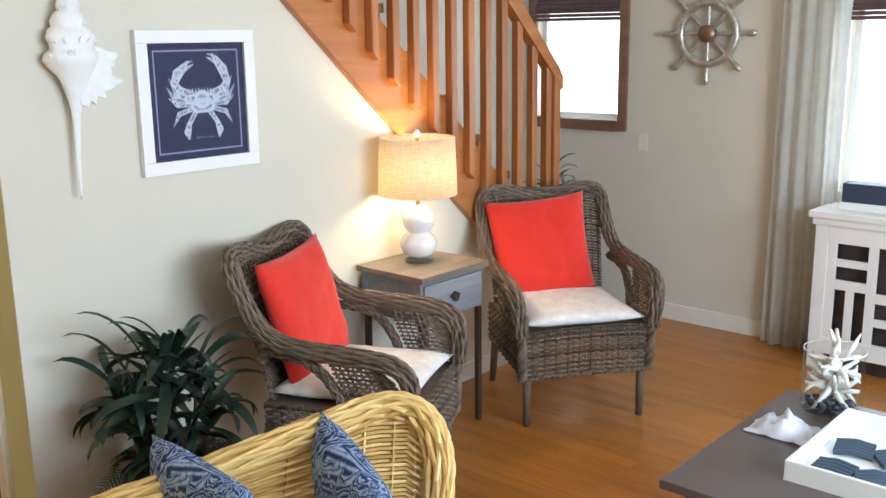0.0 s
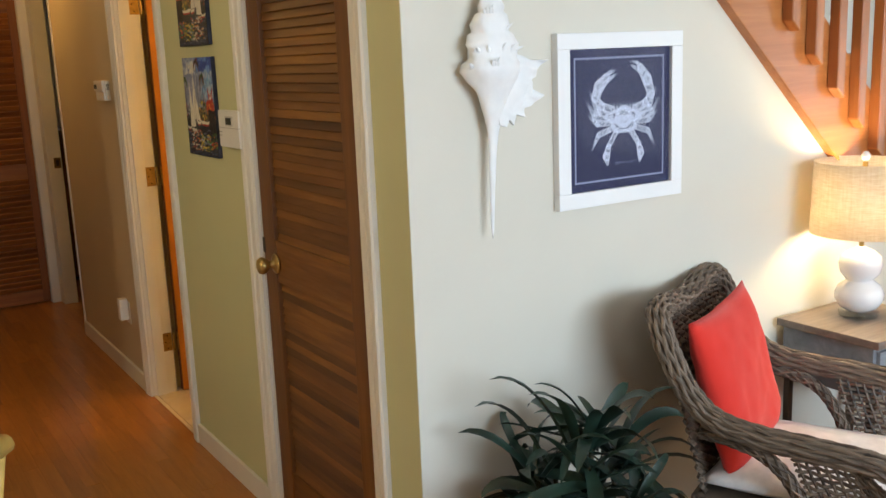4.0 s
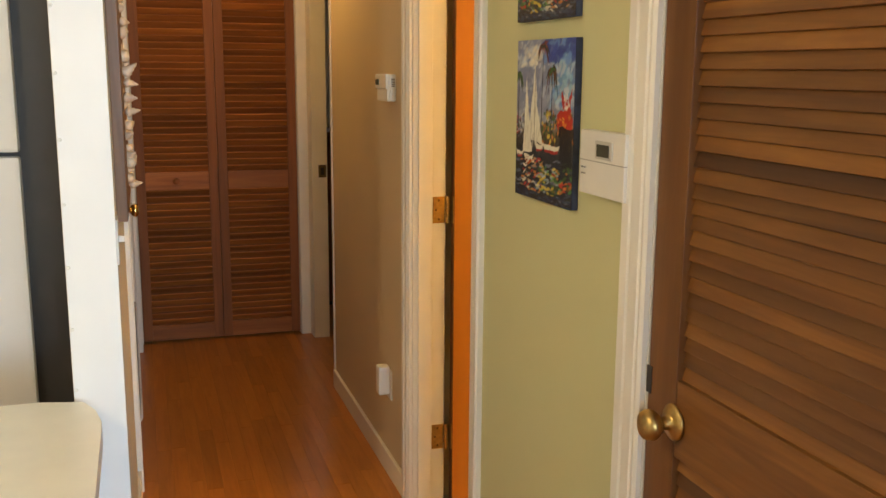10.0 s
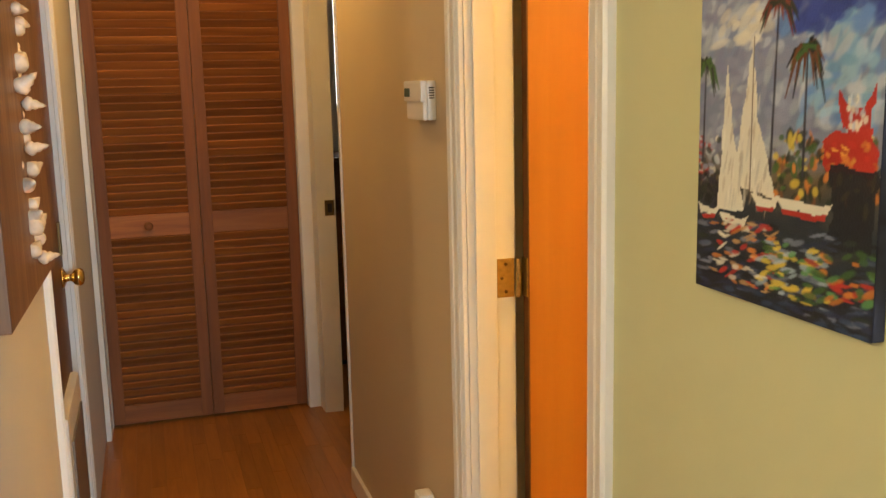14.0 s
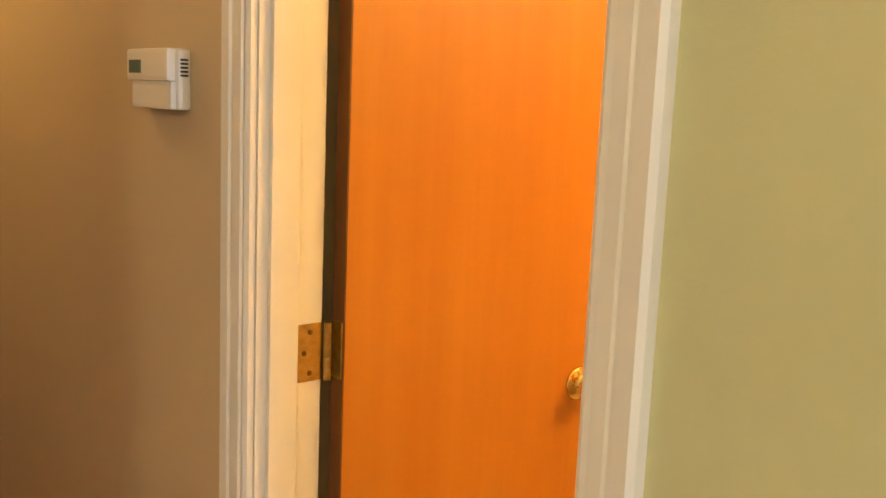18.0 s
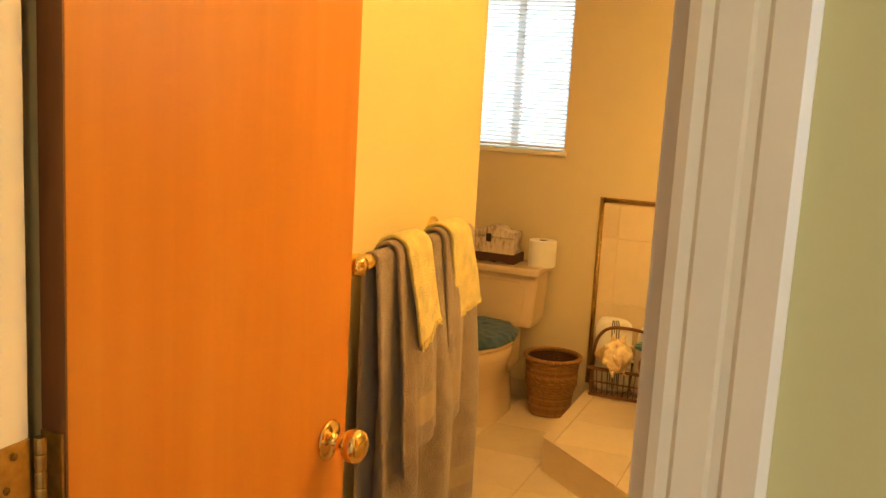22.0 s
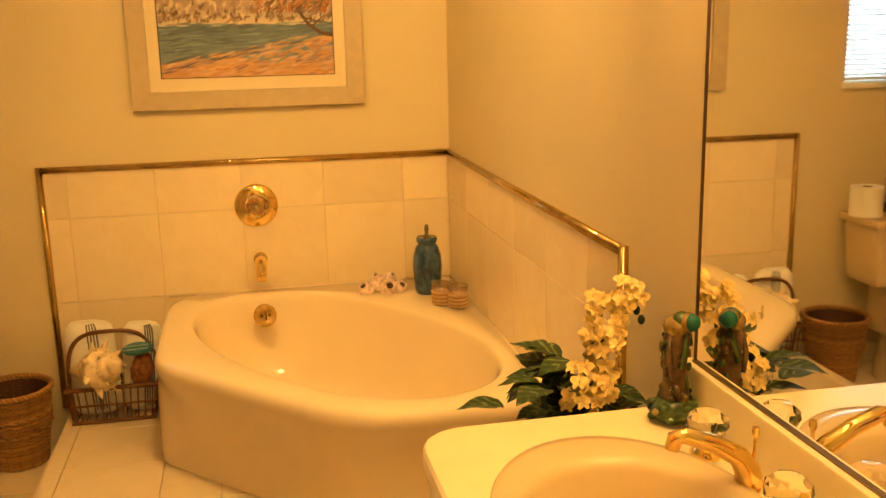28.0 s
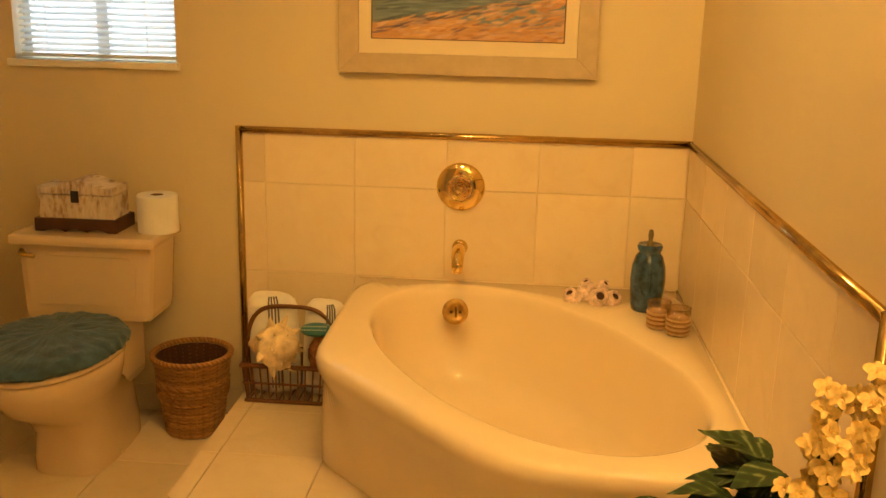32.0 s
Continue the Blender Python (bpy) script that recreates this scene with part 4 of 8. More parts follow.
for i in range(18):
    y = 2.60 - i * 0.1152
    z0, z1 = stringer_low(y) + 0.165, rail_top(y) - 0.06
    if y < 2.44:
        bm = bmesh.new()
        prism(bm, [(y - 0.019, z0 + 0.018), (y + 0.019, z0 - 0.016), (y + 0.019, min(z1, H)), (y - 0.019, min(z1, H))], 0.035, 0.074, "x")
    else:
        bm = boxed(0.035, 0.074, y - 0.019, y + 0.019, max(0.06, z0 - 0.25), z1)
    bmesh.ops.bevel(bm, geom=bm.edges[:], offset=0.003, segments=1, affect="EDGES")
    part("baluster", bm, M_STAIR, st)
part("newel", boxed(0.030, 0.080, 2.635, 2.685, 0.0, 1.40, 0.004), M_STAIR, st)
part("handrail", prismed([(1.66, rail_top(1.66) - 0.075), (2.70, rail_top(2.70) - 0.075), (2.70, rail_top(2.70) - 0.015), (2.675, rail_top(2.675) - 0.002), (1.66, H - 0.004)], 0.026, 0.084, "x", 0.005), M_STRINGER, st)
part("handrail", prismed([(1.2, rail_top(1.2) - 0.12), (2.69, rail_top(2.69) - 0.12), (2.69, rail_top(2.69) - 0.03), (1.2, rail_top(1.2) - 0.03)], -0.995, -0.95, "x", 0.003), M_STRINGER, st)
baseboard("baseboard_living", 0.0, 0.014, 0.0, 2.86)
baseboard("baseboard_living_north", 0.0, 1.0, WN - 0.015, WN, 0.09)


# ---- windows of the living room ----
M_BLIND = fabric("plum_woven_shade", (0.115, 0.062, 0.062), 0.8, 300)
M_WINWOOD = wood("dark_window_wood", (0.16, 0.075, 0.045), (0.24, 0.12, 0.075), (0.32, 0.17, 0.11), 0.5, "x")


def living_window(name, x0, x1, z0, z1, shade, frame_mat, label):
    w = thing(name, label, "window", kind="structure")
    f = part("window_frame", boxed(x0 - 0.055, x0, WN - 0.022, WN, z0 - 0.06, z1 + 0.06, 0.004), frame_mat, w)
    part("window_frame", boxed(x1, x1 + 0.055, WN - 0.022, WN, z0 - 0.06, z1 + 0.06, 0.004), frame_mat, w)
    part("window_sill", boxed(x0, x1, WN - 0.03, WN + 0.02, z0 - 0.062, z0, 0.004), frame_mat, w)
    part("window_head", boxed(x0, x1, WN - 0.022, WN, z1, z1 + 0.06, 0.004), frame_mat, w)
    for a, b in ((x0, x0 + 0.03), (x1 - 0.03, x1)):
        part("sash", boxed(a, b, WN + 0.05, WN + 0.08, z0, z1), M_WHITE, w)
    part("sash", boxed(x0 + 0.03, x1 - 0.03, WN + 0.05, WN + 0.08, z0, z0 + 0.03), M_WHITE, w)
    part("pane", boxed(x0, x1, WN + 0.10, WN + 0.11, z0, z1), M_GLASSW, w, "window pane white with daylight")
    s = part("roman_shade", boxed(x0 + 0.002, x1 - 0.002, WN - 0.012, WN + 0.012, shade + 0.05, z1, 0.003), M_BLIND, w, "plum brown woven roman shade")
    for i in range(5):
        part("fold", boxed(x0 + 0.001, x1 - 0.001, WN - 0.020 - 0.003 * (4 - i), WN + 0.008, shade + i * 0.022, shade + 0.018 + i * 0.022, 0.006), M_BLIND, s)
    return w


living_window("window_2", -0.68, -0.11, 1.10, 2.15, 1.655, M_WINWOOD, "small window with a dark wood frame and plum shade")
living_window("window_3", 1.14, 2.12, 0.82, 2.15, 1.63, M_WHITE, "bright window with a plum shade behind the curtain")
living_window("window_4", 2.62, 3.6, 0.82, 2.15, 1.63, M_WHITE, "bright living room window with a plum shade")
ew = thing("window_5", "wide bright living room window", "window", kind="structure")
for y in (-1.0, 0.06, 1.12, 2.16):
    part("mullion", boxed(4.6, 4.69, y, y + 0.05, 0.7, 2.2), M_WHITE, ew)


def curtain(x0, x1, y, z0, z1, folds, amp, mat, label):
    c = thing("curtain", label, "curtain", pose(0, 0, 0))
    bm = bmesh.new()
    n, rows = folds * 10, 12
    grid = []
    for j in range(rows + 1):
        v = j / rows
        row = []
        for i in range(n + 1):
            u = i / n
            spread = 1.0 + 0.10 * (1 - v)
            x = (x0 + x1) / 2 + ((x0 + (x1 - x0) * u) - (x0 + x1) / 2) * spread
            row.append(bm.verts.new((x, y + amp * math.sin(2 * math.pi * folds * u + 0.6 * math.sin(3 * v)) * (0.6 + 0.4 * (1 - v)), z0 + (z1 - z0) * v)))
        grid.append(row)
    for a, b in zip(grid, grid[1:]):
        for i in range(n):
            bm.faces.new((a[i], a[i + 1], b[i + 1], b[i]))
    bmesh.ops.solidify(bm, geom=bm.faces[:], thickness=0.002)
    part("panel", bm, mat, c, smooth=True)
    part("rod", tubed([(x0 - 0.1, y, z1 - 0.02), (x1 + 0.1, y, z1 - 0.02)], 0.012, 12), M_DARKBRASS, c)
    return c


M_CURTAIN = fabric("cream_linen", (0.88, 0.87, 0.83), 0.85, 500)
sheer = M_CURTAIN.node_tree
through_cloth = sheer.nodes.new("ShaderNodeBsdfTranslucent")
through_cloth.inputs["Color"].default_value = (0.88, 0.87, 0.82, 1)
blend = sheer.nodes.new("ShaderNodeMixShader")
blend.inputs[0].default_value = 0.45
surface = sheer.nodes["Material Output"].inputs["Surface"]
sheer.links.new(surface.links[0].from_socket, blend.inputs[1])
sheer.links.new(through_cloth.outputs[0], blend.inputs[2])
sheer.links.new(blend.outputs[0], surface)
ct_ = M_CURTAIN.node_tree
tl_ = ct_.nodes.new("ShaderNodeBsdfTranslucent")
tl_.inputs["Color"].default_value = (0.88, 0.87, 0.83, 1)
mx_ = ct_.nodes.new("ShaderNodeMixShader")
mx_.inputs[0].default_value = 0.6
ct_.links.new(ct_.nodes["Principled BSDF"].outputs[0], mx_.inputs[1])
ct_.links.new(tl_.outputs[0], mx_.inputs[2])
ct_.links.new(mx_.outputs[0], ct_.nodes["Material Output"].inputs["Surface"])
curtain(0.84, 1.13, 3.455, 0.004, 2.36, 4, 0.022, M_CURTAIN, "long cream linen curtain drawn beside the window")
outl = thing("wall_outlet", "cream wall outlet below the small window", "outlet", pose(0.05, WN, 0.985) @ Matrix.Scale(0.85, 4))
part("plate", boxed(-0.035, 0.035, -0.006, 0, -0.057, 0.057, 0.003), M_PLASTIC, outl)
for z in (-0.022, 0.022):
    part("socket", boxed(-0.016, 0.016, -0.008, -0.005, z - 0.014, z + 0.014, 0.003), M_TRIM, outl)

# radiator cabinet
cb = thing("radiator_cabinet", "white radiator cabinet with an openwork fretted front", "cabinet", pose(1.145, 3.25, 0))
CW = 1.35
part("top", boxed(-0.03, CW + 0.03, -0.03, 0.28, 0.735, 0.765, 0.006), M_WHITE, cb)
part("moulding", boxed(-0.015, CW + 0.015, -0.015, 0.27, 0.70, 0.735, 0.01), M_WHITE, cb)
for x in (0, CW - 0.06):
    part("post", boxed(x, x + 0.06, 0, 0.03, 0.0, 0.70, 0.003), M_WHITE, cb)
    part("side_panel", boxed(x + (0 if x == 0 else 0.045), x + (0.015 if x == 0 else 0.06), 0.03, 0.27, 0.0, 0.70), M_WHITE, cb)
part("bottom_rail", boxed(0.06, CW - 0.06, 0, 0.03, 0.08, 0.16, 0.003), M_WHITE, cb)
part("top_rail", boxed(0.06, CW - 0.06, 0, 0.03, 0.62, 0.70, 0.003), M_WHITE, cb)
# dark mottled sheet stands for the shaded inside behind the fretwork
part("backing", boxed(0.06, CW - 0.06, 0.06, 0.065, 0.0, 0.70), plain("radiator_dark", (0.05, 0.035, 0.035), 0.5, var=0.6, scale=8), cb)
for k in range(3):
    x = 0.06 + k * 0.41
    for a in (x, x + 0.185, x + 0.37):
        part("bar", boxed(a, a + 0.04, 0.004, 0.026, 0.16, 0.62, 0.002), M_WHITE, cb)
    up = k % 2
    for h in range(2):
        xa = x + 0.04 + h * 0.185
        xb = xa + 0.145
        mid = 0.40 if (h + up) % 2 == 0 else 0.36
        part("bar", boxed(xa, xb, 0.005, 0.025, mid, mid + 0.045, 0.002), M_WHITE, cb)
        if (h + up) % 2 == 0:
            part("bar", boxed(xa, xb, 0.005, 0.025, 0.51, 0.545, 0.002), M_WHITE, cb)
            part("bar", boxed(xa + 0.055, xa + 0.09, 0.005, 0.025, 0.16, 0.40, 0.002), M_WHITE, cb)
        else:
            part("bar", boxed(xa, xb, 0.005, 0.025, 0.25, 0.285, 0.002), M_WHITE, cb)
# added box stands for an unidentified dark strip at the window
bx = thing("storage_box", "dark blue box standing for a dark strip at the window", "box", pose(1.5, 3.40, 0.765))
part("body", boxed(-0.28, 0.3, -0.06, 0.06, 0.035, 0.125, 0.006), plain("navy_box", (0.03, 0.05, 0.09), 0.5), bx)
part("base", boxed(-0.29, 0.31, -0.065, 0.065, 0.0, 0.036, 0.004), M_WHITE, bx)

# ship's wheel on the wall
M_SILVER = plain("antiqued_silver", (0.62, 0.59, 0.54), 0.42, 0.85, 0.25, 30, 0.2, 90)
wh = thing("ship_wheel", "antiqued silver ship's wheel wall ornament with eight spokes", "wall decor", pose(0.425, WN - 0.03, 1.575))
bm = bmesh.new()
tube(bm, [(0.155 * math.cos(a), 0, 0.155 * math.sin(a)) for a in [2 * math.pi * i / 40 for i in range(40)]], 0.020, 10, True)
part("rim", bm, M_SILVER, wh, smooth=True)
part("hub", lathed([(0, -0.03), (0.03, -0.03), (0.042, -0.018), (0.045, 0.0), (0.045, 0.025), (0, 0.025)], 24, pose(0, 0, 0, 90)), plain("wheel_hub_bronze", (0.30, 0.19, 0.12), 0.4, 0.7), wh, "bronze hub", True)
prof = [(0.0085, 0.04), (0.0085, 0.07), (0.014, 0.085), (0.009, 0.10), (0.012, 0.13), (0.010, 0.145), (0.010, 0.175), (0.015, 0.182), (0.010, 0.190), (0.011, 0.205), (0.017, 0.235), (0.016, 0.25), (0.009, 0.262), (0, 0.265)]
spoke = None
for i in range(8):
    m = pose(0, 0, 0, 0, i * 45, 0)
    spoke = part("spoke", lathed(prof, 12), M_SILVER, wh, smooth=True, m=m) if spoke is None else (again(spoke, m, wh), spoke)[1]

# ---- crab print and shell on the wall ----
M_NAVY = plain("navy_print", (0.018, 0.022, 0.075), 0.35, var=0.15, scale=30)
cr = thing("framed_crab_print", "white framed navy print of a pale blue crab", "picture", pose(0.0, 0.6775, 1.38, 0, 0, 90))
# local x runs to the right as seen from the room, the picture faces local -y
FW, FH = 0.228, 0.231
for a in ((-FW, FW, FH - 0.042, FH), (-FW, FW, -FH, -FH + 0.042)):
    part("frame", boxed(a[0], a[1], -0.024, 0, a[2], a[3], 0.003), M_WHITE, cr)
for a in ((-FW, -FW + 0.042), (FW - 0.042, FW)):
    part("frame", boxed(a[0], a[1], -0.024, 0, -FH + 0.042, FH - 0.042, 0.003), M_WHITE, cr)
part("backing", boxed(-FW + 0.042, FW - 0.042, -0.012, -0.004, -FH + 0.042, FH - 0.042), M_NAVY, cr)
e = Easel(2 * FW - 0.084, 2 * FH - 0.084, 0.0018, 4)
e.wash([(0.0, (0.012, 0.016, 0.066)), (1.0, (0.014, 0.018, 0.074))], 0.3, 14)
PALE = (0.56, 0.61, 0.74)
EW, EH = e.w, e.h
for a, b in (((0.065, 0.065), (0.935, 0.065)), ((0.065, 0.935), (0.935, 0.935)), ((0.065, 0.065), (0.065, 0.935)), ((0.935, 0.065), (0.935, 0.935))):
    e.stroke(*a, *b, 0.0022, 0.0022, (0.30, 0.34, 0.50))
mott = np.clip(2.6 * (0.55 * e.cloud(70) + 0.45 * e.cloud(130) - 0.34), 0.32, 1.0)


def limb(pts, ws):
    """A jointed limb, points in metres from the middle of the sheet."""
    for (x0, z0), (x1, z1), w0, w1 in zip(pts, pts[1:], ws, ws[1:]):
        e.stroke(0.5 + x0 / EW, 0.5 + z0 / EH, 0.5 + x1 / EW, 0.5 + z1 / EH, w0, w1, PALE, 1.0, mott)


for s in (-1, 1):
    def at_(x, z):
        return (0.012 + s * x, z - 0.004)
    tall = 0.0 if s < 0 else 0.022
    limb([at_(0.040, 0.028), at_(0.080, 0.040), at_(0.104, 0.064)], [0.010, 0.012, 0.011])
    limb([at_(0.104, 0.064), at_(0.088, 0.094 + tall * 0.5), at_(0.062, 0.116 + tall)], [0.013, 0.018, 0.012])
    limb([at_(0.070, 0.110 + tall), at_(0.050, 0.130 + tall), at_(0.030, 0.134 + tall)], [0.008, 0.005, 0.001])
    limb([at_(0.058, 0.108 + tall), at_(0.040, 0.118 + tall), at_(0.026, 0.124 + tall)], [0.006, 0.004, 0.001])
    limb([at_(0.050, 0.010), at_(0.098, 0.030), at_(0.122, 0.082)], [0.008, 0.008, 0.001])
    limb([at_(0.050, 0.002), at_(0.106, 0.014), at_(0.132, 0.052)], [0.008, 0.008, 0.001])
    limb([at_(0.048, -0.006), at_(0.096, -0.006), at_(0.128, 0.018)], [0.008, 0.008, 0.001])
    limb([at_(0.044, -0.022), at_(0.092, -0.036), at_(0.116, -0.076)], [0.008, 0.008, 0.001])
    limb([at_(0.030, -0.034), at_(0.056, -0.070)], [0.009, 0.008])
    limb([at_(0.056, -0.070), at_(0.064, -0.096), at_(0.060, -0.118)], [0.009, 0.013, 0.004])
limb([(-0.062, 0.006), (0.012, 0.004)], [0.003, 0.031])
limb([(0.086, 0.006), (0.012, 0.004)], [0.003, 0.031])
limb([(-0.010, -0.016), (0.034, -0.016)], [0.024, 0.024])
for k in range(9):
    limb([(-0.036 + 0.012 * k, 0.030), (-0.034 + 0.0115 * k, 0.042)], [0.004, 0.001])
e.dabs(26, 0.44, 0.66, 0.17, 0.185, 0.004, 0.0012, [(0.16, 0.18, 0.30)], 0, 10)
e.hang("print", -0.0125, M_INK, cr, "navy print of a pale blue crab", pose(0, 0, -FH + 0.042))
part("glazing", boxed(-FW + 0.042, FW - 0.042, -0.018, -0.016, -FH + 0.042, FH - 0.042), M_PICGLASS, cr).visible_shadow = False

# long white shell: spire, body with spines, siphon
M_PLASTER = plain("white_plaster_shell", (0.82, 0.82, 0.80), 0.5, var=0.05, scale=20, bump=0.3, bscale=50)
sh = thing("wall_shell", "large white spiny murex shell ornament hung on the wall", "wall decor", pose(0.0, 0.243, 1.108, 0, 0, 90))
bm = bmesh.new()
prof = [(0.0, 0.0), (0.004, 0.02), (0.0075, 0.12), (0.011, 0.22), (0.016, 0.27), (0.024, 0.30), (0.034, 0.335), (0.048, 0.37), (0.068, 0.395), (0.084, 0.418), (0.080, 0.436), (0.066, 0.448), (0.070, 0.468), (0.072, 0.482), (0.062, 0.504), (0.050, 0.512), (0.055, 0.528), (0.044, 0.552), (0.034, 0.558), (0.037, 0.572), (0.026, 0.592), (0.012, 0.606), (0.0, 0.622)]
lathe(bm, prof, 28, Matrix.Translation((-0.01, -0.036, 0)) @ Matrix.Diagonal((1, 0.55, 1, 1)))
for v in bm.verts:
    a = math.atan2(v.co.y + 0.036, v.co.x + 0.01)
    k = 1 + 0.10 * math.sin(7 * a + v.co.z * 60) * min(1.0, max(0.0, (v.co.z - 0.26) / 0.1))
    v.co.x = -0.01 + (v.co.x + 0.01) * k - (0.012 * math.sin(max(0.0, 0.3 - v.co.z) * 5))
part("body", bm, M_PLASTER, sh, smooth=True)
# flared lip on the right with its spines
lip = [(0.0, 0.285), (0.028, 0.278), (0.040, 0.296), (0.056, 0.280), (0.062, 0.308), (0.092, 0.298), (0.088, 0.322), (0.108, 0.326), (0.146, 0.352), (0.116, 0.368), (0.110, 0.392), (0.126, 0.398), (0.124, 0.416), (0.156, 0.440), (0.112, 0.440), (0.085, 0.452), (0.05, 0.462), (0.0, 0.45), (-0.02, 0.35)]
bm = prismed(lip, -0.050, -0.036, "y", 0.004)
bmesh.ops.triangulate(bm, faces=bm.faces[:])
bmesh.ops.subdivide_edges(bm, edges=bm.edges[:], cuts=3, use_grid_fill=True)
for v in bm.verts:
    q = max(0.0, v.co.x) / 0.15
    v.co.y += 0.030 * q * (1 - q) * 2 + 0.004 * math.sin(v.co.z * 190 + v.co.x * 60) * q
part("lip", bm, M_PLASTER, sh, "flared lip with spines", True)
rng = random.Random(5)
for i in range(16):
    a = radians(rng.uniform(-150, 170))
    z = rng.choice([0.43, 0.465, 0.515, 0.555])
    r = {0.43: 0.072, 0.465: 0.06, 0.515: 0.042, 0.555: 0.03}[z]
    bm = bmesh.new()
    lathe(bm, [(0.009, 0), (0.005, 0.012), (0, 0.03)], 7, Matrix.Translation((-0.01 + r * math.cos(a), -0.036 - abs(r * 0.5 * math.sin(a)), z)) @ Matrix.Rotation(math.cos(a) * 1.2, 4, "Y") @ Matrix.Rotation(0.7, 4, "X"))
    part("spine", bm, M_PLASTER, sh, smooth=True)
part("hook", lathed([(0, 0), (0.012, 0), (0.012, 0.01), (0, 0.012)], 10, pose(0.0, 0.0, 0.64, 90)), M_DARK, sh, "dark wall hook")

# ---- woven furniture ----
def weave(P, rows, cols, r, amp, n=4):
    """Rows of strands that pass in front of and behind upright stakes. P(u, v) gives a place, u across and v up, both 0 to 1."""
    bm = bmesh.new()

    def at(u, v):
        p = Vector(P(u, v))
        e = 1e-3
        du = Vector(P(min(1, u + e), v)) - Vector(P(max(0, u - e), v))
        dv = Vector(P(u, min(1, v + e))) - Vector(P(u, max(0, v - e)))
        return p, du.cross(dv).normalized()
    for j in range(rows):
        v = (j + 0.5) / rows
        pts = []
        for i in range(cols * 2 + 1):
            u = i / (cols * 2)
            p, nn = at(u, v)
            off = 0.0 if i % 2 == 0 else amp * (1 if (i // 2 + j) % 2 else -1)
            pts.append(p + nn * off)
        tube(bm, pts, r, n, flat=0.8)
    for i in range(cols):
        u = (i + 0.5) / cols
        tube(bm, [Vector(P(u, q / 6)) for q in range(7)], r * 0.65, 4)
    return bm


def braid(path, r, strands=5, turns=9.0, n=6, steps=None):
    """A wrapped bundle of strands round a path of points."""
    bm = bmesh.new()
    pts = [Vector(p) for p in path]
    # evenly resampled smooth path
    fine = []
    k = 8
    for i in range(len(pts) - 1):
        p0, p1, p2, p3 = pts[max(0, i - 1)], pts[i], pts[i + 1], pts[min(len(pts) - 1, i + 2)]
        for q in range(k):
            t = q / k
            fine.append(0.5 * ((2 * p1) + (p2 - p0) * t + (2 * p0 - 5 * p1 + 4 * p2 - p3) * t * t + (3 * p1 - p0 - 3 * p2 + p3) * t * t * t))
    fine.append(pts[-1])
    side = None
    frames = []
    for i, p in enumerate(fine):
        d = (fine[min(i + 1, len(fine) - 1)] - fine[max(i - 1, 0)]).normalized()
        if side is None:
            side = d.orthogonal().normalized()
        side = (side - d * side.dot(d)).normalized()
        frames.append((p, side.copy(), d.cross(side)))
    tube(bm, fine, r * (0.6 if strands < 9 else 0.76), 8)
    if strands >= 9:
        thin, out = r * 0.20, r * 0.92
    else:
        thin, out = r * 0.45, r * 0.62
    for s in range(strands):
        line = []
        turn = turns if strands < 9 or s % 2 else -turns
        for i, (p, a, b) in enumerate(frames):
            ang = 2 * math.pi * (s / strands + turn * i / len(frames))
            lift = 0.0 if strands < 9 else 0.0022 * math.sin(i * 1.05 + s * math.pi)
            line.append(p + (out + lift) * (math.cos(ang) * a + math.sin(ang) * b))
        tube(bm, line, thin, n)
    return bm


def cushion(w, h, t, n=16, crease=0.0, seed=1):
    """A stuffed square in the xz plane, thickest in the middle, with pinched corners."""
    bm = bmesh.new()
    rng = random.Random(seed)
    sides = []
    for s in (-1, 1):
        g = []
        for j in range(n + 1):
            row = []
            for i in range(n + 1):
                u, v = 2 * i / n - 1, 2 * j / n - 1
                fat = max(0.0, (1 - u ** 4) * (1 - v ** 4)) ** 0.6
                pin = 1 - 0.07 * (1 - abs(u) ** 2) * abs(v) ** 3 - 0.0
                pin2 = 1 - 0.07 * (1 - abs(v) ** 2) * abs(u) ** 3
                wob = crease * (noise.noise(Vector((u * 2.3 + seed, v * 2.3, s * 3))) + 0.5 * noise.noise(Vector((u * 6 + seed, v * 6, s * 3))))
                row.append(bm.verts.new((u * w / 2 * pin2, s * (t / 2 * fat) + wob * fat, v * h / 2 * pin)))
            g.append(row)
        for a, b in zip(g, g[1:]):
            for i in range(n):
                f = (a[i], a[i + 1], b[i + 1], b[i])
                bm.faces.new(f if s < 0 else f[::-1])
        sides.append(g)
    bmesh.ops.remove_doubles(bm, verts=bm.verts[:], dist=1e-4)
    return bm


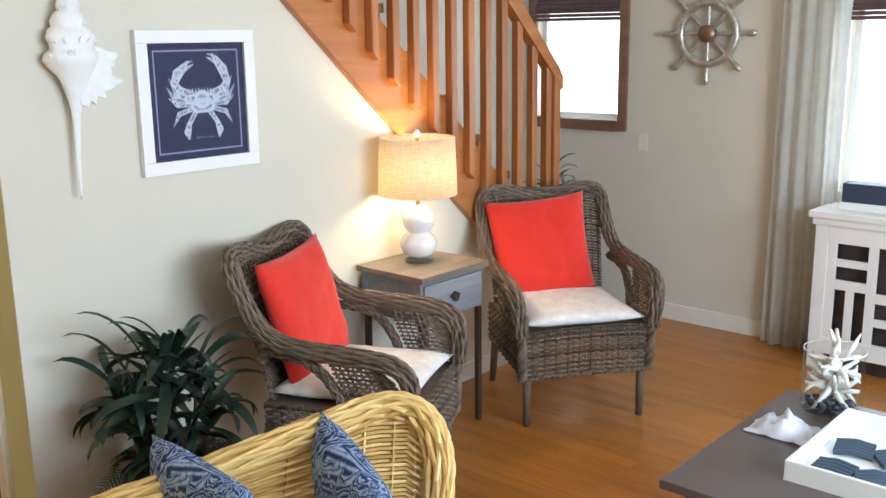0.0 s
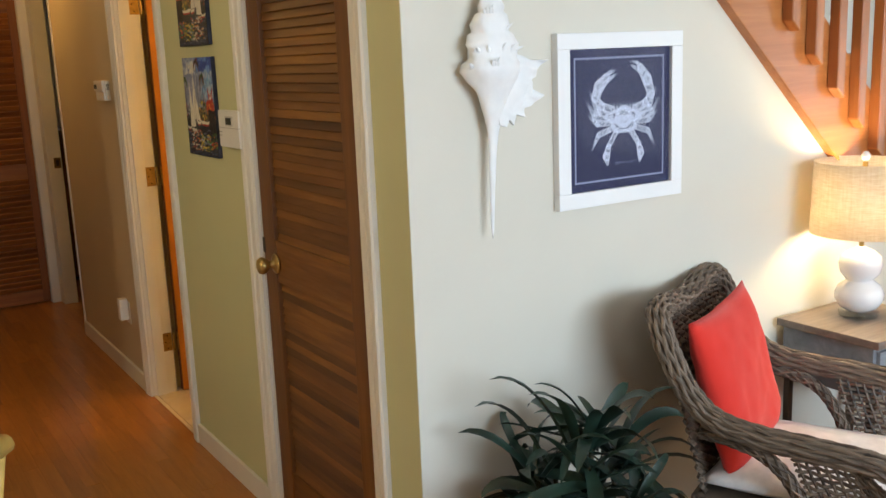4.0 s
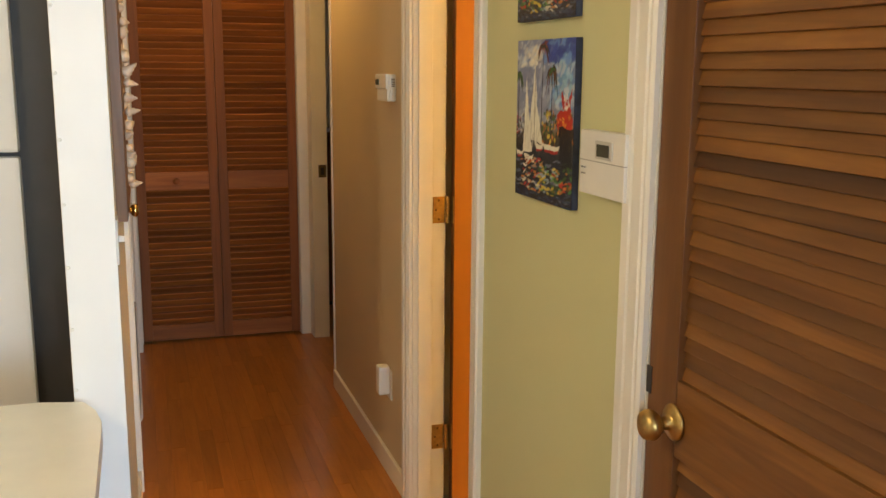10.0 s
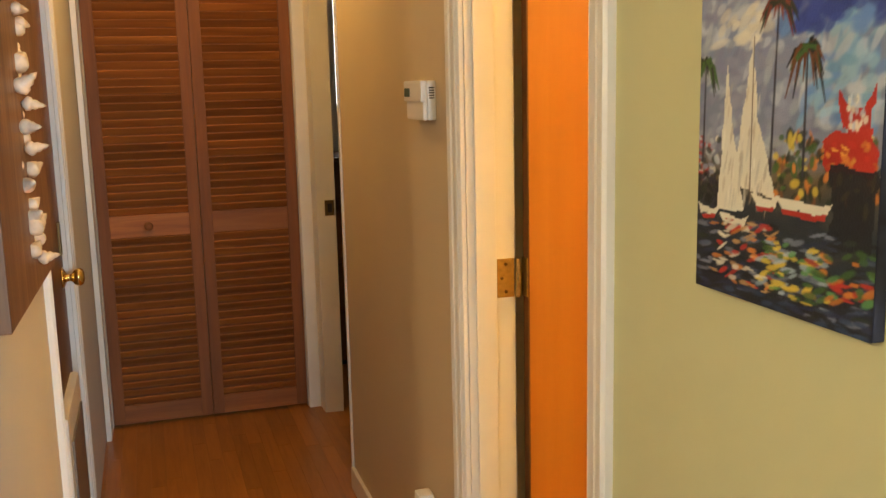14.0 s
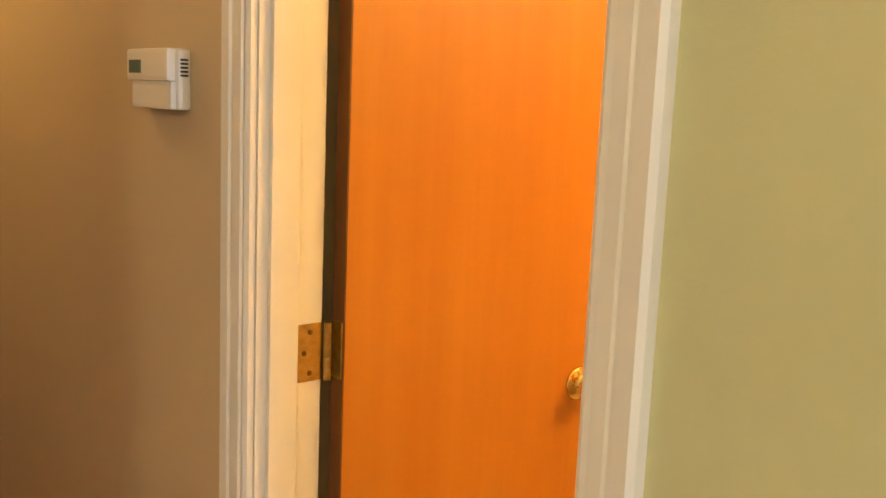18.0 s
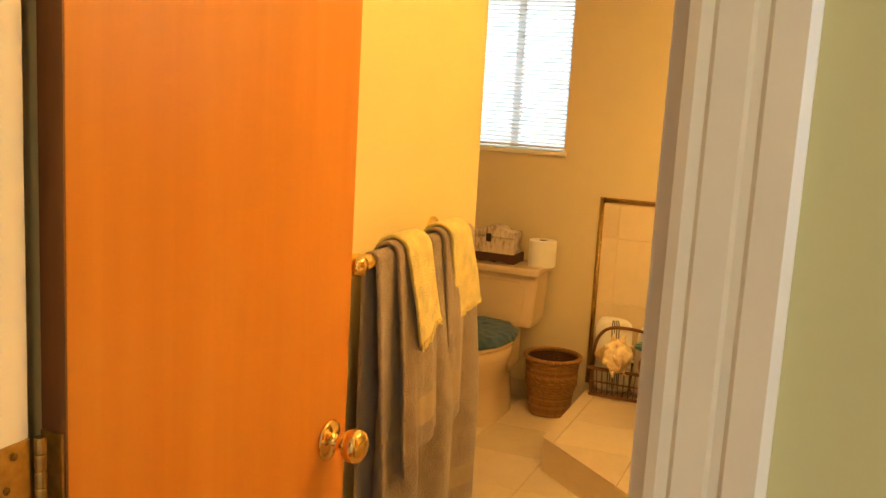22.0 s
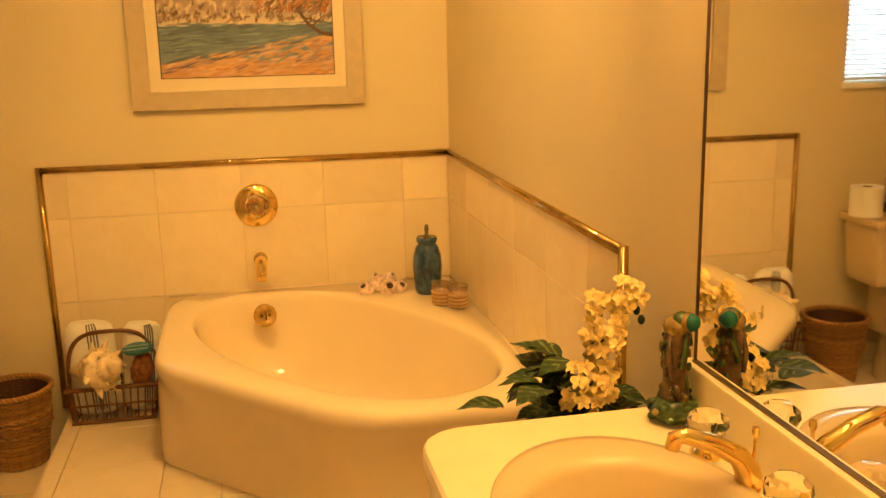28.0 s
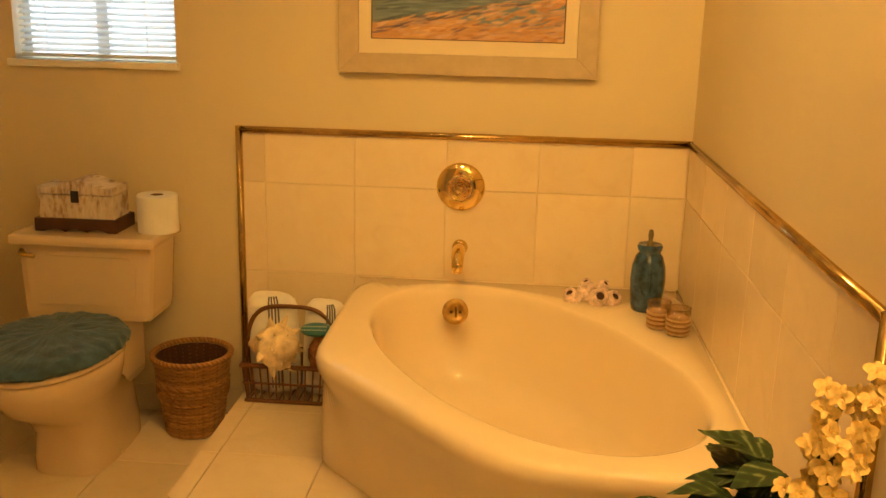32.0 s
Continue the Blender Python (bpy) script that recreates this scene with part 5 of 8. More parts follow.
def wicker_armchair(m):
    c = thing("wicker_armchair", "grey brown wicker armchair with rounded arms and a white seat pad", "chair", m, "wicker armchairs by the side table")
    for x, y, tx, ty in ((-0.25, 0.24, 0.0, 0.0), (0.25, 0.24, 0.0, 0.0), (-0.24, -0.22, 0.0, -0.09), (0.24, -0.22, 0.0, -0.09)):
        part("leg", tubed([(x, y, 0.40), (x + tx * 0.5, y + ty * 0.5, 0.2), (x + tx, y + ty, 0.0)], [0.019, 0.018, 0.015], 10), M_WICKER, c, smooth=True)
    part("seat_frame", boxed(-0.265, 0.265, -0.25, 0.255, 0.375, 0.40, 0.006), M_WICKER, c)
    tagged(part("front_apron", weave(lambda u, v: (-0.27 + 0.54 * u, 0.262 + 0.012 * math.sin(math.pi * u), 0.215 + 0.012 * math.sin(math.pi * u) + 0.195 * v), 19, 22, 0.0052, 0.0055), M_WICKER, c), "", "", "", "stuff")
    for s in (-1, 1):
        tagged(part("side_apron", weave(lambda u, v, s=s: (s * 0.275, -0.24 + 0.50 * u, 0.235 + 0.17 * v - 0.02 * u * (1 - v)), 13, 20, 0.0062, 0.006), M_WICKER, c), "", "", "", "stuff")
        tagged(part("arm_panel", weave(lambda u, v, s=s: (s * (0.282 + 0.026 * v), 0.015 + 0.045 * (1 - v) + u * (0.235 - 0.03 * v) - 0.04 * (1 - u) * math.sin(math.pi * v * 0.5) + 0.03 * (1 - u), 0.405 + v * (0.185 - 0.055 * max(0, u - 0.6) / 0.4)), 13, 10, 0.0058, 0.0055), M_WICKER, c), "", "", "", "stuff")
        tagged(part("arch", braid([(s * 0.28, 0.05, 0.405), (s * 0.288, 0.02, 0.48), (s * 0.295, -0.04, 0.55), (s * 0.294, -0.12, 0.582), (s * 0.288, -0.22, 0.592)], 0.016, 10, 2.0), M_WICKER, c), "", "", "", "stuff")
    tagged(part("back_panel", weave(lambda u, v: ((2 * u - 1) * (0.258 + 0.020 * v), -0.250 - 0.112 * v + 0.035 * (2 * u - 1) ** 2, 0.405 + v * (0.462 + 0.020 * (2 * u - 1) ** 2 - 0.035 * (2 * u - 1) ** 8)), 36, 21, 0.0066, 0.006), M_WICKER, c), "", "", "", "stuff")
    half = [(0.285, 0.268, 0.40), (0.293, 0.276, 0.485), (0.303, 0.264, 0.552), (0.312, 0.205, 0.592), (0.316, 0.08, 0.606), (0.314, -0.06, 0.614), (0.306, -0.17, 0.634), (0.297, -0.24, 0.685), (0.292, -0.285, 0.755), (0.289, -0.318, 0.83), (0.271, -0.340, 0.876), (0.225, -0.354, 0.890), (0.15, -0.362, 0.884), (0.07, -0.366, 0.870), (0.0, -0.368, 0.864)]
    path = half + [(-x, y, z) for x, y, z in half[-2::-1]]
    tagged(part("rim", braid(path, 0.0275, 18, 2.6), M_WICKER, c), "bundled wicker rim over arms and back", "", "", "stuff")
    for s in (-1, 1):
        tagged(part("front_post", braid([(s * 0.276, 0.262, 0.21), (s * 0.279, 0.266, 0.30), (s * 0.285, 0.268, 0.41)], 0.020, 5, 2.0), M_WICKER, c), "", "", "", "stuff")
    tagged(part("apron_edge", braid([(-0.275, 0.268, 0.213), (-0.1, 0.276, 0.222), (0.1, 0.276, 0.222), (0.275, 0.268, 0.213)], 0.012, 4, 14.0), M_WICKER, c), "", "", "", "stuff")
    # seat pad
    bm = cushion(0.52, 0.50, 0.075, 18, 0.004, 3)
    bmesh.ops.rotate(bm, verts=bm.verts[:], matrix=Matrix.Rotation(radians(90), 3, "X"))
    for v in bm.verts:
        v.co.z -= 0.012 * sum(math.exp(-((v.co.x - a) ** 2 + (v.co.y - b) ** 2) / 0.0012) for a in (-0.1, 0.1) for b in (-0.1, 0.1)) * (1 if v.co.z > 0 else 0)
    part("seat_pad", bm, M_PAD, c, "white tufted seat pad", True, pose(0, 0.015, 0.438))
    return c


ch1 = wicker_armchair(pose(0.43, 0.985, 0, 0, 0, -64.5))
copy_thing(ch1, pose(0.495, 2.14, 0, 0, 0, -125.6))
for nm, m, sd in (("red_pillow", pose(0.43, 0.985, 0, 0, 0, -64.5) @ pose(-0.005, -0.205, 0.650, 15, 2, -2), 2), ("red_pillow", pose(0.495, 2.14, 0, 0, 0, -125.6) @ pose(0.045, -0.205, 0.655, 15, 4, 0), 7)):
    pl = thing("red_pillow", "plain red square throw pillow leaning in a wicker chair", "pillow", m, "red pillows")
    part("cover", cushion(0.465, 0.45, 0.11, 24, 0.009, sd), M_RED, pl, smooth=True)

# side table with drawer
M_TABLEGREY = wood("grey_weathered_wood", (0.16, 0.16, 0.17), (0.23, 0.235, 0.25), (0.32, 0.32, 0.33), 0.6, "y", 1.0)
M_TABLETOP = wood("worn_table_top", (0.10, 0.075, 0.06), (0.20, 0.155, 0.125), (0.29, 0.23, 0.18), 0.5, "y", 1.0)
M_IRON = plain("brown_iron", (0.10, 0.07, 0.05), 0.5, 0.6)
tb = thing("side_table", "small grey wooden side table with one drawer and thin legs", "side table", pose(0.02, 1.355, 0))
part("top", boxed(0.0, 0.36, 0.0, 0.40, 0.665, 0.69, 0.004), M_TABLETOP, tb)
part("body", boxed(0.015, 0.335, 0.015, 0.385, 0.50, 0.664, 0.003), M_TABLEGREY, tb)
dw = part("drawer", boxed(0.3355, 0.348, 0.03, 0.37, 0.515, 0.65, 0.003), M_TABLEGREY, tb)
part("pull", prismed([(0.20 - 0.03, 0.585), (0.20, 0.60), (0.20 + 0.03, 0.585), (0.20, 0.562)], 0.348, 0.356, "x", 0.001), M_DARK, dw, "dark iron drawer pull")
part("ring", tubed([(0.358, 0.20 + 0.016 * math.cos(a), 0.578 + 0.016 * math.sin(a)) for a in [math.pi + math.pi * i / 10 for i in range(11)]], 0.0025, 6), M_DARK, dw)
for x in (0.03, 0.325):
    for y in (0.03, 0.372):
        part("leg", boxed(x - 0.011, x + 0.011, y - 0.011, y + 0.011, 0.0, 0.50, 0.003), M_IRON, tb)

# table lamp
lp = thing("table_lamp", "lit table lamp with a linen drum shade and white ceramic base", "lamp", pose(0.17, 1.565, 0.69))
M_CERAMIC = plain("white_ceramic", (0.80, 0.79, 0.77), 0.15, var=0.02)
part("foot", lathed([(0, 0), (0.058, 0), (0.06, 0.003), (0.06, 0.016), (0.058, 0.018), (0, 0.018)], 32), M_THIN, lp, "clear acrylic foot", True)
part("base", lathed([(0, 0.018), (0.035, 0.019), (0.060, 0.034), (0.074, 0.060), (0.075, 0.078), (0.065, 0.102), (0.044, 0.118), (0.040, 0.122), (0.046, 0.128), (0.060, 0.145), (0.066, 0.172), (0.060, 0.198), (0.042, 0.216), (0.022, 0.224), (0.012, 0.230), (0, 0.230)], 36), M_CERAMIC, lp, "stacked white ceramic balls", True)
part("stem", lathed([(0.008, 0.225), (0.008, 0.50), (0, 0.50)], 10), M_BRASSDULL, lp)
part("finial", lathed([(0, 0.505), (0.008, 0.505), (0.014, 0.515), (0.014, 0.522), (0.007, 0.532), (0, 0.534)], 16), M_CERAMIC, lp, "", True)
n = Nodes("linen_shade")
v = n.coords((1, 1, 1))
thr = n.noise(n.coords((30, 30, 220)), 1.0, 3.0)
thr2 = n.noise(n.coords((160, 160, 12)), 1.0, 3.0)
col = n.ramp(n.math("ADD", n.math("MULTIPLY", thr, 0.6), n.math("MULTIPLY", thr2, 0.4)), [(0.35, (0.74, 0.64, 0.48)), (0.65, (0.90, 0.84, 0.72))])
M_SHADE = n.set(col, 0.9)
tr_ = n.add("BsdfTranslucent")
n.link(col, tr_.inputs["Color"])
mixs = n.add("MixShader", Fac=0.55)
n.link(n.b.outputs[0], mixs.inputs[1])
n.link(tr_.outputs[0], mixs.inputs[2])
n.link(mixs.outputs[0], n.t.nodes["Material Output"].inputs["Surface"])
part("shade", lathed([(0.157, 0.275), (0.1585, 0.275), (0.151, 0.503), (0.1495, 0.503), (0.157, 0.275)], 48), M_SHADE, lp, "pale linen drum shade", True)
bu = Nodes("bulb_glow")
bu.b.inputs["Emission Color"].default_value = (1.0, 0.72, 0.38, 1)
bu.b.inputs["Emission Strength"].default_value = 14.0
M_BULB = bu.set((1, 0.9, 0.7), 0.4)
bulb = part("bulb", lathed([(0, 0.33), (0.014, 0.335), (0.030, 0.37), (0.030, 0.395), (0.018, 0.42), (0, 0.428)], 16), M_BULB, lp, "", True)
bulb.visible_shadow = False
lamp("table_lamp_light", "POINT", pose(0.17, 1.565, 0.69 + 0.385), 15.0, (1.0, 0.75, 0.43), 0.06)

# ---- plants ----
def strap_leaf(bm, base, yaw, length, width, lift, droop, segs=9, twist=0.0):
    """A long pointed leaf that rises and then bends down."""
    p = Vector(base)
    pitch = lift
    last = None
    for i in range(segs + 1):
        t = i / segs
        w = width * (0.30 + 0.70 * math.sin(math.pi * (0.12 + 0.76 * t)) ** 0.8) * (1 - 0.9 * t ** 9)
        d = Vector((math.cos(yaw) * math.cos(pitch), math.sin(yaw) * math.cos(pitch), math.sin(pitch)))
        sd = Vector((-math.sin(yaw), math.cos(yaw), twist)).normalized()
        up = sd.cross(d)
        trio = [bm.verts.new(p - sd * w + up * -w * 0.35), bm.verts.new(p), bm.verts.new(p + sd * w + up * -w * 0.35)] if i < segs else [bm.verts.new(p)]
        if last:
            if len(trio) == 3:
                bm.faces.new((last[0], last[1], trio[1], trio[0]))
                bm.faces.new((last[1], last[2], trio[2], trio[1]))
            else:
                bm.faces.new((last[0], last[1], trio[0]))
                bm.faces.new((last[1], last[2], trio[0]))
        last = trio
        p = p + d * (length / segs)
        yaw += 0.5 * math.sin(37.0 * length + 3.0 * t) / segs * 2
        pitch -= droop / segs * (0.25 + 1.9 * t * t)


pt = thing("potted_plant", "bushy dark green houseplant with strap leaves and ferns", "plant", pose(0.27, 0.335, 0))
M_POT = plain("blue_glazed_pot", (0.05, 0.07, 0.16), 0.25, var=0.3)
part("pot", lathed([(0, 0), (0.11, 0), (0.12, 0.01), (0.15, 0.18), (0.165, 0.24), (0.17, 0.26), (0.155, 0.262), (0.145, 0.23), (0, 0.225)], 32), M_POT, pt, "blue glazed pot", True)
part("soil", lathed([(0, 0.238), (0.146, 0.236)], 24), plain("soil", (0.03, 0.02, 0.015), 0.95), pt)
rng = random.Random(11)
heads = [(0.00, 0.00, 0.66), (0.06, -0.06, 0.58), (-0.02, 0.10, 0.56), (-0.08, -0.05, 0.50), (0.10, 0.06, 0.48), (0.0, -0.10, 0.42), (0.13, -0.05, 0.40), (-0.06, -0.13, 0.56)]
for hx, hy, hz in heads:
    part("stem", tubed([(hx * 0.4, hy * 0.4, 0.22), (hx * 0.8, hy * 0.8, hz * 0.6), (hx, hy, hz)], [0.009, 0.008, 0.006], 7), plain("stem_brown", (0.10, 0.08, 0.04), 0.8) if hz == 0.66 else bpy.data.materials["stem_brown"], pt)
    for i in range(17):
        bm = bmesh.new()
        strap_leaf(bm, (hx, hy, hz - rng.uniform(0, 0.10)), rng.uniform(0, 6.283), rng.uniform(0.16, 0.29), rng.uniform(0.011, 0.0195), rng.uniform(-0.2, 1.2), rng.uniform(0.6, 3.4), twist=rng.uniform(-1.1, 1.1))
        for v in bm.verts:
            v.co.x = max(v.co.x, -0.255)
        part("leaf", bm, M_LEAF, pt, smooth=True)
for bx, by, bz, yw, ln in ((-0.02, -0.06, 0.60, -1.75, 0.34), (0.0, -0.05, 0.62, -1.2, 0.28), (0.02, -0.03, 0.60, -0.5, 0.26), (-0.06, -0.08, 0.52, -2.0, 0.38), (0.0, 0.09, 0.56, 1.2, 0.27)):
    bm = bmesh.new()
    strap_leaf(bm, (bx, by, bz), yw, ln - 0.03, 0.019, 1.2, 1.9)
    for v in bm.verts:
        v.co.x = max(v.co.x, -0.255)
    part("leaf", bm, M_LEAF, pt, smooth=True)
for i in range(40):
    bm = bmesh.new()
    yaw, L = rng.uniform(0, 6.283), rng.uniform(0.22, 0.38)
    p, pitch = Vector((0.05 * math.cos(yaw), 0.05 * math.sin(yaw), 0.25)), rng.uniform(0.5, 1.2)
    for k in range(28):
        d = Vector((math.cos(yaw) * math.cos(pitch), math.sin(yaw) * math.cos(pitch), math.sin(pitch)))
        p2 = p + d * L / 28
        for s in (-1, 1):
            if k > 2:
                sd = Vector((-math.sin(yaw), math.cos(yaw), 0)) * s
                l = 0.056 * math.sin(math.pi * (k + 1) / 31)
                q = p + (p2 - p) * 0.66
                bm.faces.new((bm.verts.new(p), bm.verts.new(q), bm.verts.new(q + sd * l * 0.8 + d * 0.010 - Vector((0, 0, 0.1 * l))), bm.verts.new(p + sd * l + d * 0.014 - Vector((0, 0, 0.2 * l)))))
        p = p2
        pitch -= 0.16 * 16 / 28
    for v in bm.verts:
        v.co.x = max(v.co.x, -0.255)
    part("fern_frond", bm, M_LEAF2, pt)
sp_ = thing("stair_plant", "dark green leafy plant on the floor behind the stairs", "plant", pose(-0.27, 3.10, 0))
part("pot", lathed([(0, 0), (0.10, 0), (0.13, 0.22), (0.12, 0.22), (0, 0.2)], 24), M_POT, sp_, smooth=True)
part("stem", tubed([(0, 0, 0.2), (0.01, 0, 0.8)], 0.012, 7), bpy.data.materials["stem_brown"], sp_)
for i in range(34):
    bm = bmesh.new()
    strap_leaf(bm, (0, 0, rng.uniform(0.55, 0.85)), rng.uniform(0, 6.283), rng.uniform(0.15, 0.24), 0.016, rng.uniform(0.1, 1.2), 1.8)
    part("leaf", bm, M_LEAF, sp_, smooth=True)

# ---- honey wicker settee with paisley cushions ----
se = thing("wicker_chair", "honey coloured wicker chair with a rounded braided back", "chair", pose(0, 0, 0))
CREST = [(0.66, -0.44, 0.41), (0.79, -0.22, 0.51), (0.90, -0.03, 0.562), (1.0, 0.14, 0.615), (1.07, 0.25, 0.648), (1.13, 0.36, 0.678), (1.20, 0.42, 0.680), (1.265, 0.43, 0.64), (1.31, 0.41, 0.56), (1.335, 0.36, 0.43)]


def along(pts, u):
    k = min(len(pts) - 2, int(u * (len(pts) - 1)))
    t = u * (len(pts) - 1) - k
    return Vector(pts[k]).lerp(Vector(pts[k + 1]), t)


def settee_back(u, v):
    p = along(CREST, u)
    low = Vector((p.x + 0.10 * math.sin(math.pi * u) + 0.02, p.y - 0.06 - 0.10 * math.sin(math.pi * u), 0.30))
    return low.lerp(p, v)


tagged(part("back_panel", weave(settee_back, 42, 12, 0.0060, 0.0085), M_WICKERY, se), "", "", "", "stuff")
tagged(part("rim", braid(CREST, 0.034, 16, 0.8), M_WICKERY, se, "thick bundled wicker rim"), "", "", "", "stuff")
part("seat", prismed([(0.80, -0.44), (1.00, -0.06), (1.16, 0.20), (1.40, 0.24), (1.60, 0.05), (1.30, -0.60), (1.0, -0.62)], 0.24, 0.30, bevel=0.015), M_WICKERY, se)
tagged(part("apron", weave(lambda u, v: (1.30 + 0.30 * u, -0.60 + 0.65 * u, 0.06 + 0.20 * v), 12, 16, 0.0075, 0.006), M_WICKERY, se), "", "", "", "stuff")
for x, y in ((0.86, -0.42), (1.17, 0.22), (1.55, 0.04), (1.28, -0.56)):
    part("leg", tubed([(x, y, 0.28), (x, y, 0.0)], 0.02, 8), M_WICKERY, se, smooth=True)
n = Nodes("blue_paisley")
v = n.coords()
warp = n.noise(v, 9.0, 3.0)
mv = n.add("VectorMath")
mv.operation = "SCALE"
vo = n.add("TexVoronoi", Scale=8.0)
vo.feature = "DISTANCE_TO_EDGE"
add = n.add("VectorMath")
add.operation = "ADD"
n.link(v, add.inputs[0])
n.link(n.math("MULTIPLY", warp, 0.22), add.inputs[1])
n.link(add.outputs[0], vo.inputs["Vector"])
wv = n.math("SINE", n.math("MULTIPLY", vo.outputs["Distance"], 70.0))
mk = n.math("ADD", n.math("MULTIPLY", wv, 0.35), n.math("MULTIPLY", n.noise(v, 60.0, 3.0), 0.9))
col = n.ramp(mk, [(0.15, (0.012, 0.018, 0.06)), (0.45, (0.05, 0.10, 0.24)), (0.62, (0.16, 0.26, 0.44)), (0.85, (0.36, 0.44, 0.56))])
n.bump(n.noise(v, 700.0, 2.0), 0.3, 0.002)
M_PAISLEY = n.set(col, 0.85)
for loc, rot, sd in (((0.985, -0.03, 0.450), (8, 1, -4), 4), ((1.235, 0.20, 0.468), (6, 9, -22), 9)):
    cu = thing("paisley_cushion", "blue paisley throw cushion standing on its corner", "cushion", pose(*loc, *rot), "paisley cushions")
    part("cover", cushion(0.42, 0.40, 0.13, 18, 0.004, sd), M_PAISLEY, cu, smooth=True)

# ---- coffee table and what lies on it ----
def ball_(c, r):
    return lathed([(0, -r * 0.6), (r * 0.8, -r * 0.35), (r, 0), (r * 0.8, r * 0.35), (0, r * 0.6)], 9, Matrix.Translation(c))


M_COFFEE = plain("taupe_lacquer_wood", (0.115, 0.088, 0.080), 0.32, var=0.12, scale=6)
ct = thing("coffee_table", "dark taupe wooden coffee table with a thin overhanging top", "coffee table", pose(1.64, 0.895, 0))
part("top", boxed(0, 1.05, 0, 0.84, 0.425, 0.45, 0.004), M_COFFEE, ct)
part("apron", boxed(0.05, 1.0, 0.05, 0.79, 0.34, 0.425, 0.003), M_COFFEE, ct)
for x in (0.06, 0.93):
    for y in (0.06, 0.72):
        part("leg", boxed(x, x + 0.06, y, y + 0.06, 0, 0.34, 0.003), M_COFFEE, ct)
jar = thing("glass_vase", "clear glass cylinder vase filled with white finger starfish", "vase", pose(1.805, 1.655, 0.451))
bm = lathed([(0, 0.002), (0.088, 0.002), (0.09, 0.006), (0.09, 0.19)], 40)
bmesh.ops.remove_doubles(bm, verts=bm.verts[:], dist=1e-5)
bmesh.ops.recalc_face_normals(bm, faces=bm.faces[:])
part("glass", bm, M_THIN, jar, smooth=True)
M_PEBBLE = plain("dark_pebble", (0.05, 0.06, 0.08), 0.35, var=0.6, scale=60)
for i in range(40):
    a_, r_ = i * 2.4, 0.074 * math.sqrt((i % 20 + 0.5) / 20)
    part("pebble", ball_((r_ * math.cos(a_), r_ * math.sin(a_), 0.012 + 0.014 * (i // 20)), 0.011), M_PEBBLE, jar, smooth=True)
# white ring paints the glint along the vase's glass edge
part("rim", lathed([(0.0905, 0.1885), (0.0905, 0.192), (0.0885, 0.192), (0.0885, 0.1885), (0.0905, 0.1885)], 40), M_PLASTIC, jar, "white ring for the bright glint of the glass rim", True)
M_STAR = plain("bleached_starfish", (0.82, 0.79, 0.72), 0.7, var=0.12, scale=50, bump=0.5, bscale=160)
rng = random.Random(21)
for i in range(9):
    bm = bmesh.new()
    L = rng.uniform(0.085, 0.125)
    for k in range(5):
        a = 2 * math.pi * k / 5
        tube(bm, [(0, 0, 0), (L * 0.5 * math.cos(a), L * 0.5 * math.sin(a), 0.004), (L * math.cos(a), L * math.sin(a), 0)], [0.011, 0.0085, 0.0055], 8)
    tag = pose(rng.uniform(-0.015, 0.015), rng.uniform(-0.015, 0.015), 0.055 + i * 0.015, rng.uniform(-85, 85), rng.uniform(-85, 85), rng.uniform(0, 360))
    ok = all(math.hypot((tag @ v.co).x, (tag @ v.co).y) < 0.081 for v in bm.verts)
    if not ok:
        for v in bm.verts:
            q = tag @ v.co
            h = math.hypot(q.x, q.y)
            if h > 0.079:
                q.x *= 0.079 / h
                q.y *= 0.079 / h
            q.z = max(q.z, 0.012)
            v.co = tag.inverted() @ q
    part("starfish", bm, M_STAR, jar, smooth=True, m=tag)
# pale shell, built as a lumpy sheet
na = thing("cloth_napkin", "lumpy white and blue shell on the coffee table", "napkin", pose(1.76, 1.40, 0.45))
bm = bmesh.new()
g = []
for j in range(15):
    row = []
    for i in range(15):
        u, w = i / 7 - 1, j / 7 - 1
        r2 = min(1.0, math.hypot(u, w))
        z = 0.003 + max(0.0, 1 - r2 ** 2.5) * 0.050 * (0.75 + 1.1 * noise.noise(Vector((u * 2.2, w * 2.2, 3)))) + 0.010 * abs(noise.noise(Vector((u * 5, w * 5, 1))))
        row.append(bm.verts.new((u * 0.085 + 0.012 * noise.noise(Vector((u * 3, w * 3, 7))), w * 0.075, max(0.002, z))))
    g.append(row)
for a, b in zip(g, g[1:]):
    for i in range(14):
        bm.faces.new((a[i], a[i + 1], b[i + 1], b[i]))
part("cloth", bm, fabric("napkin_cloth", (0.66, 0.69, 0.76), 0.9, 500, 0.2), na, smooth=True)
ty = thing("serving_tray", "white rectangular tray with dark blue rope letters in it", "tray", pose(1.885, 1.10, 0.45))
part("floor", boxed(0, 0.40, 0, 0.46, 0.0, 0.01), M_WHITE, ty)
for a in ((0, 0.40, 0, 0.012), (0, 0.40, 0.448, 0.46), (0, 0.012, 0.012, 0.448), (0.388, 0.40, 0.012, 0.448)):
    part("side", boxed(a[0], a[1], a[2], a[3], 0.010, 0.055, 0.003), M_WHITE, ty)
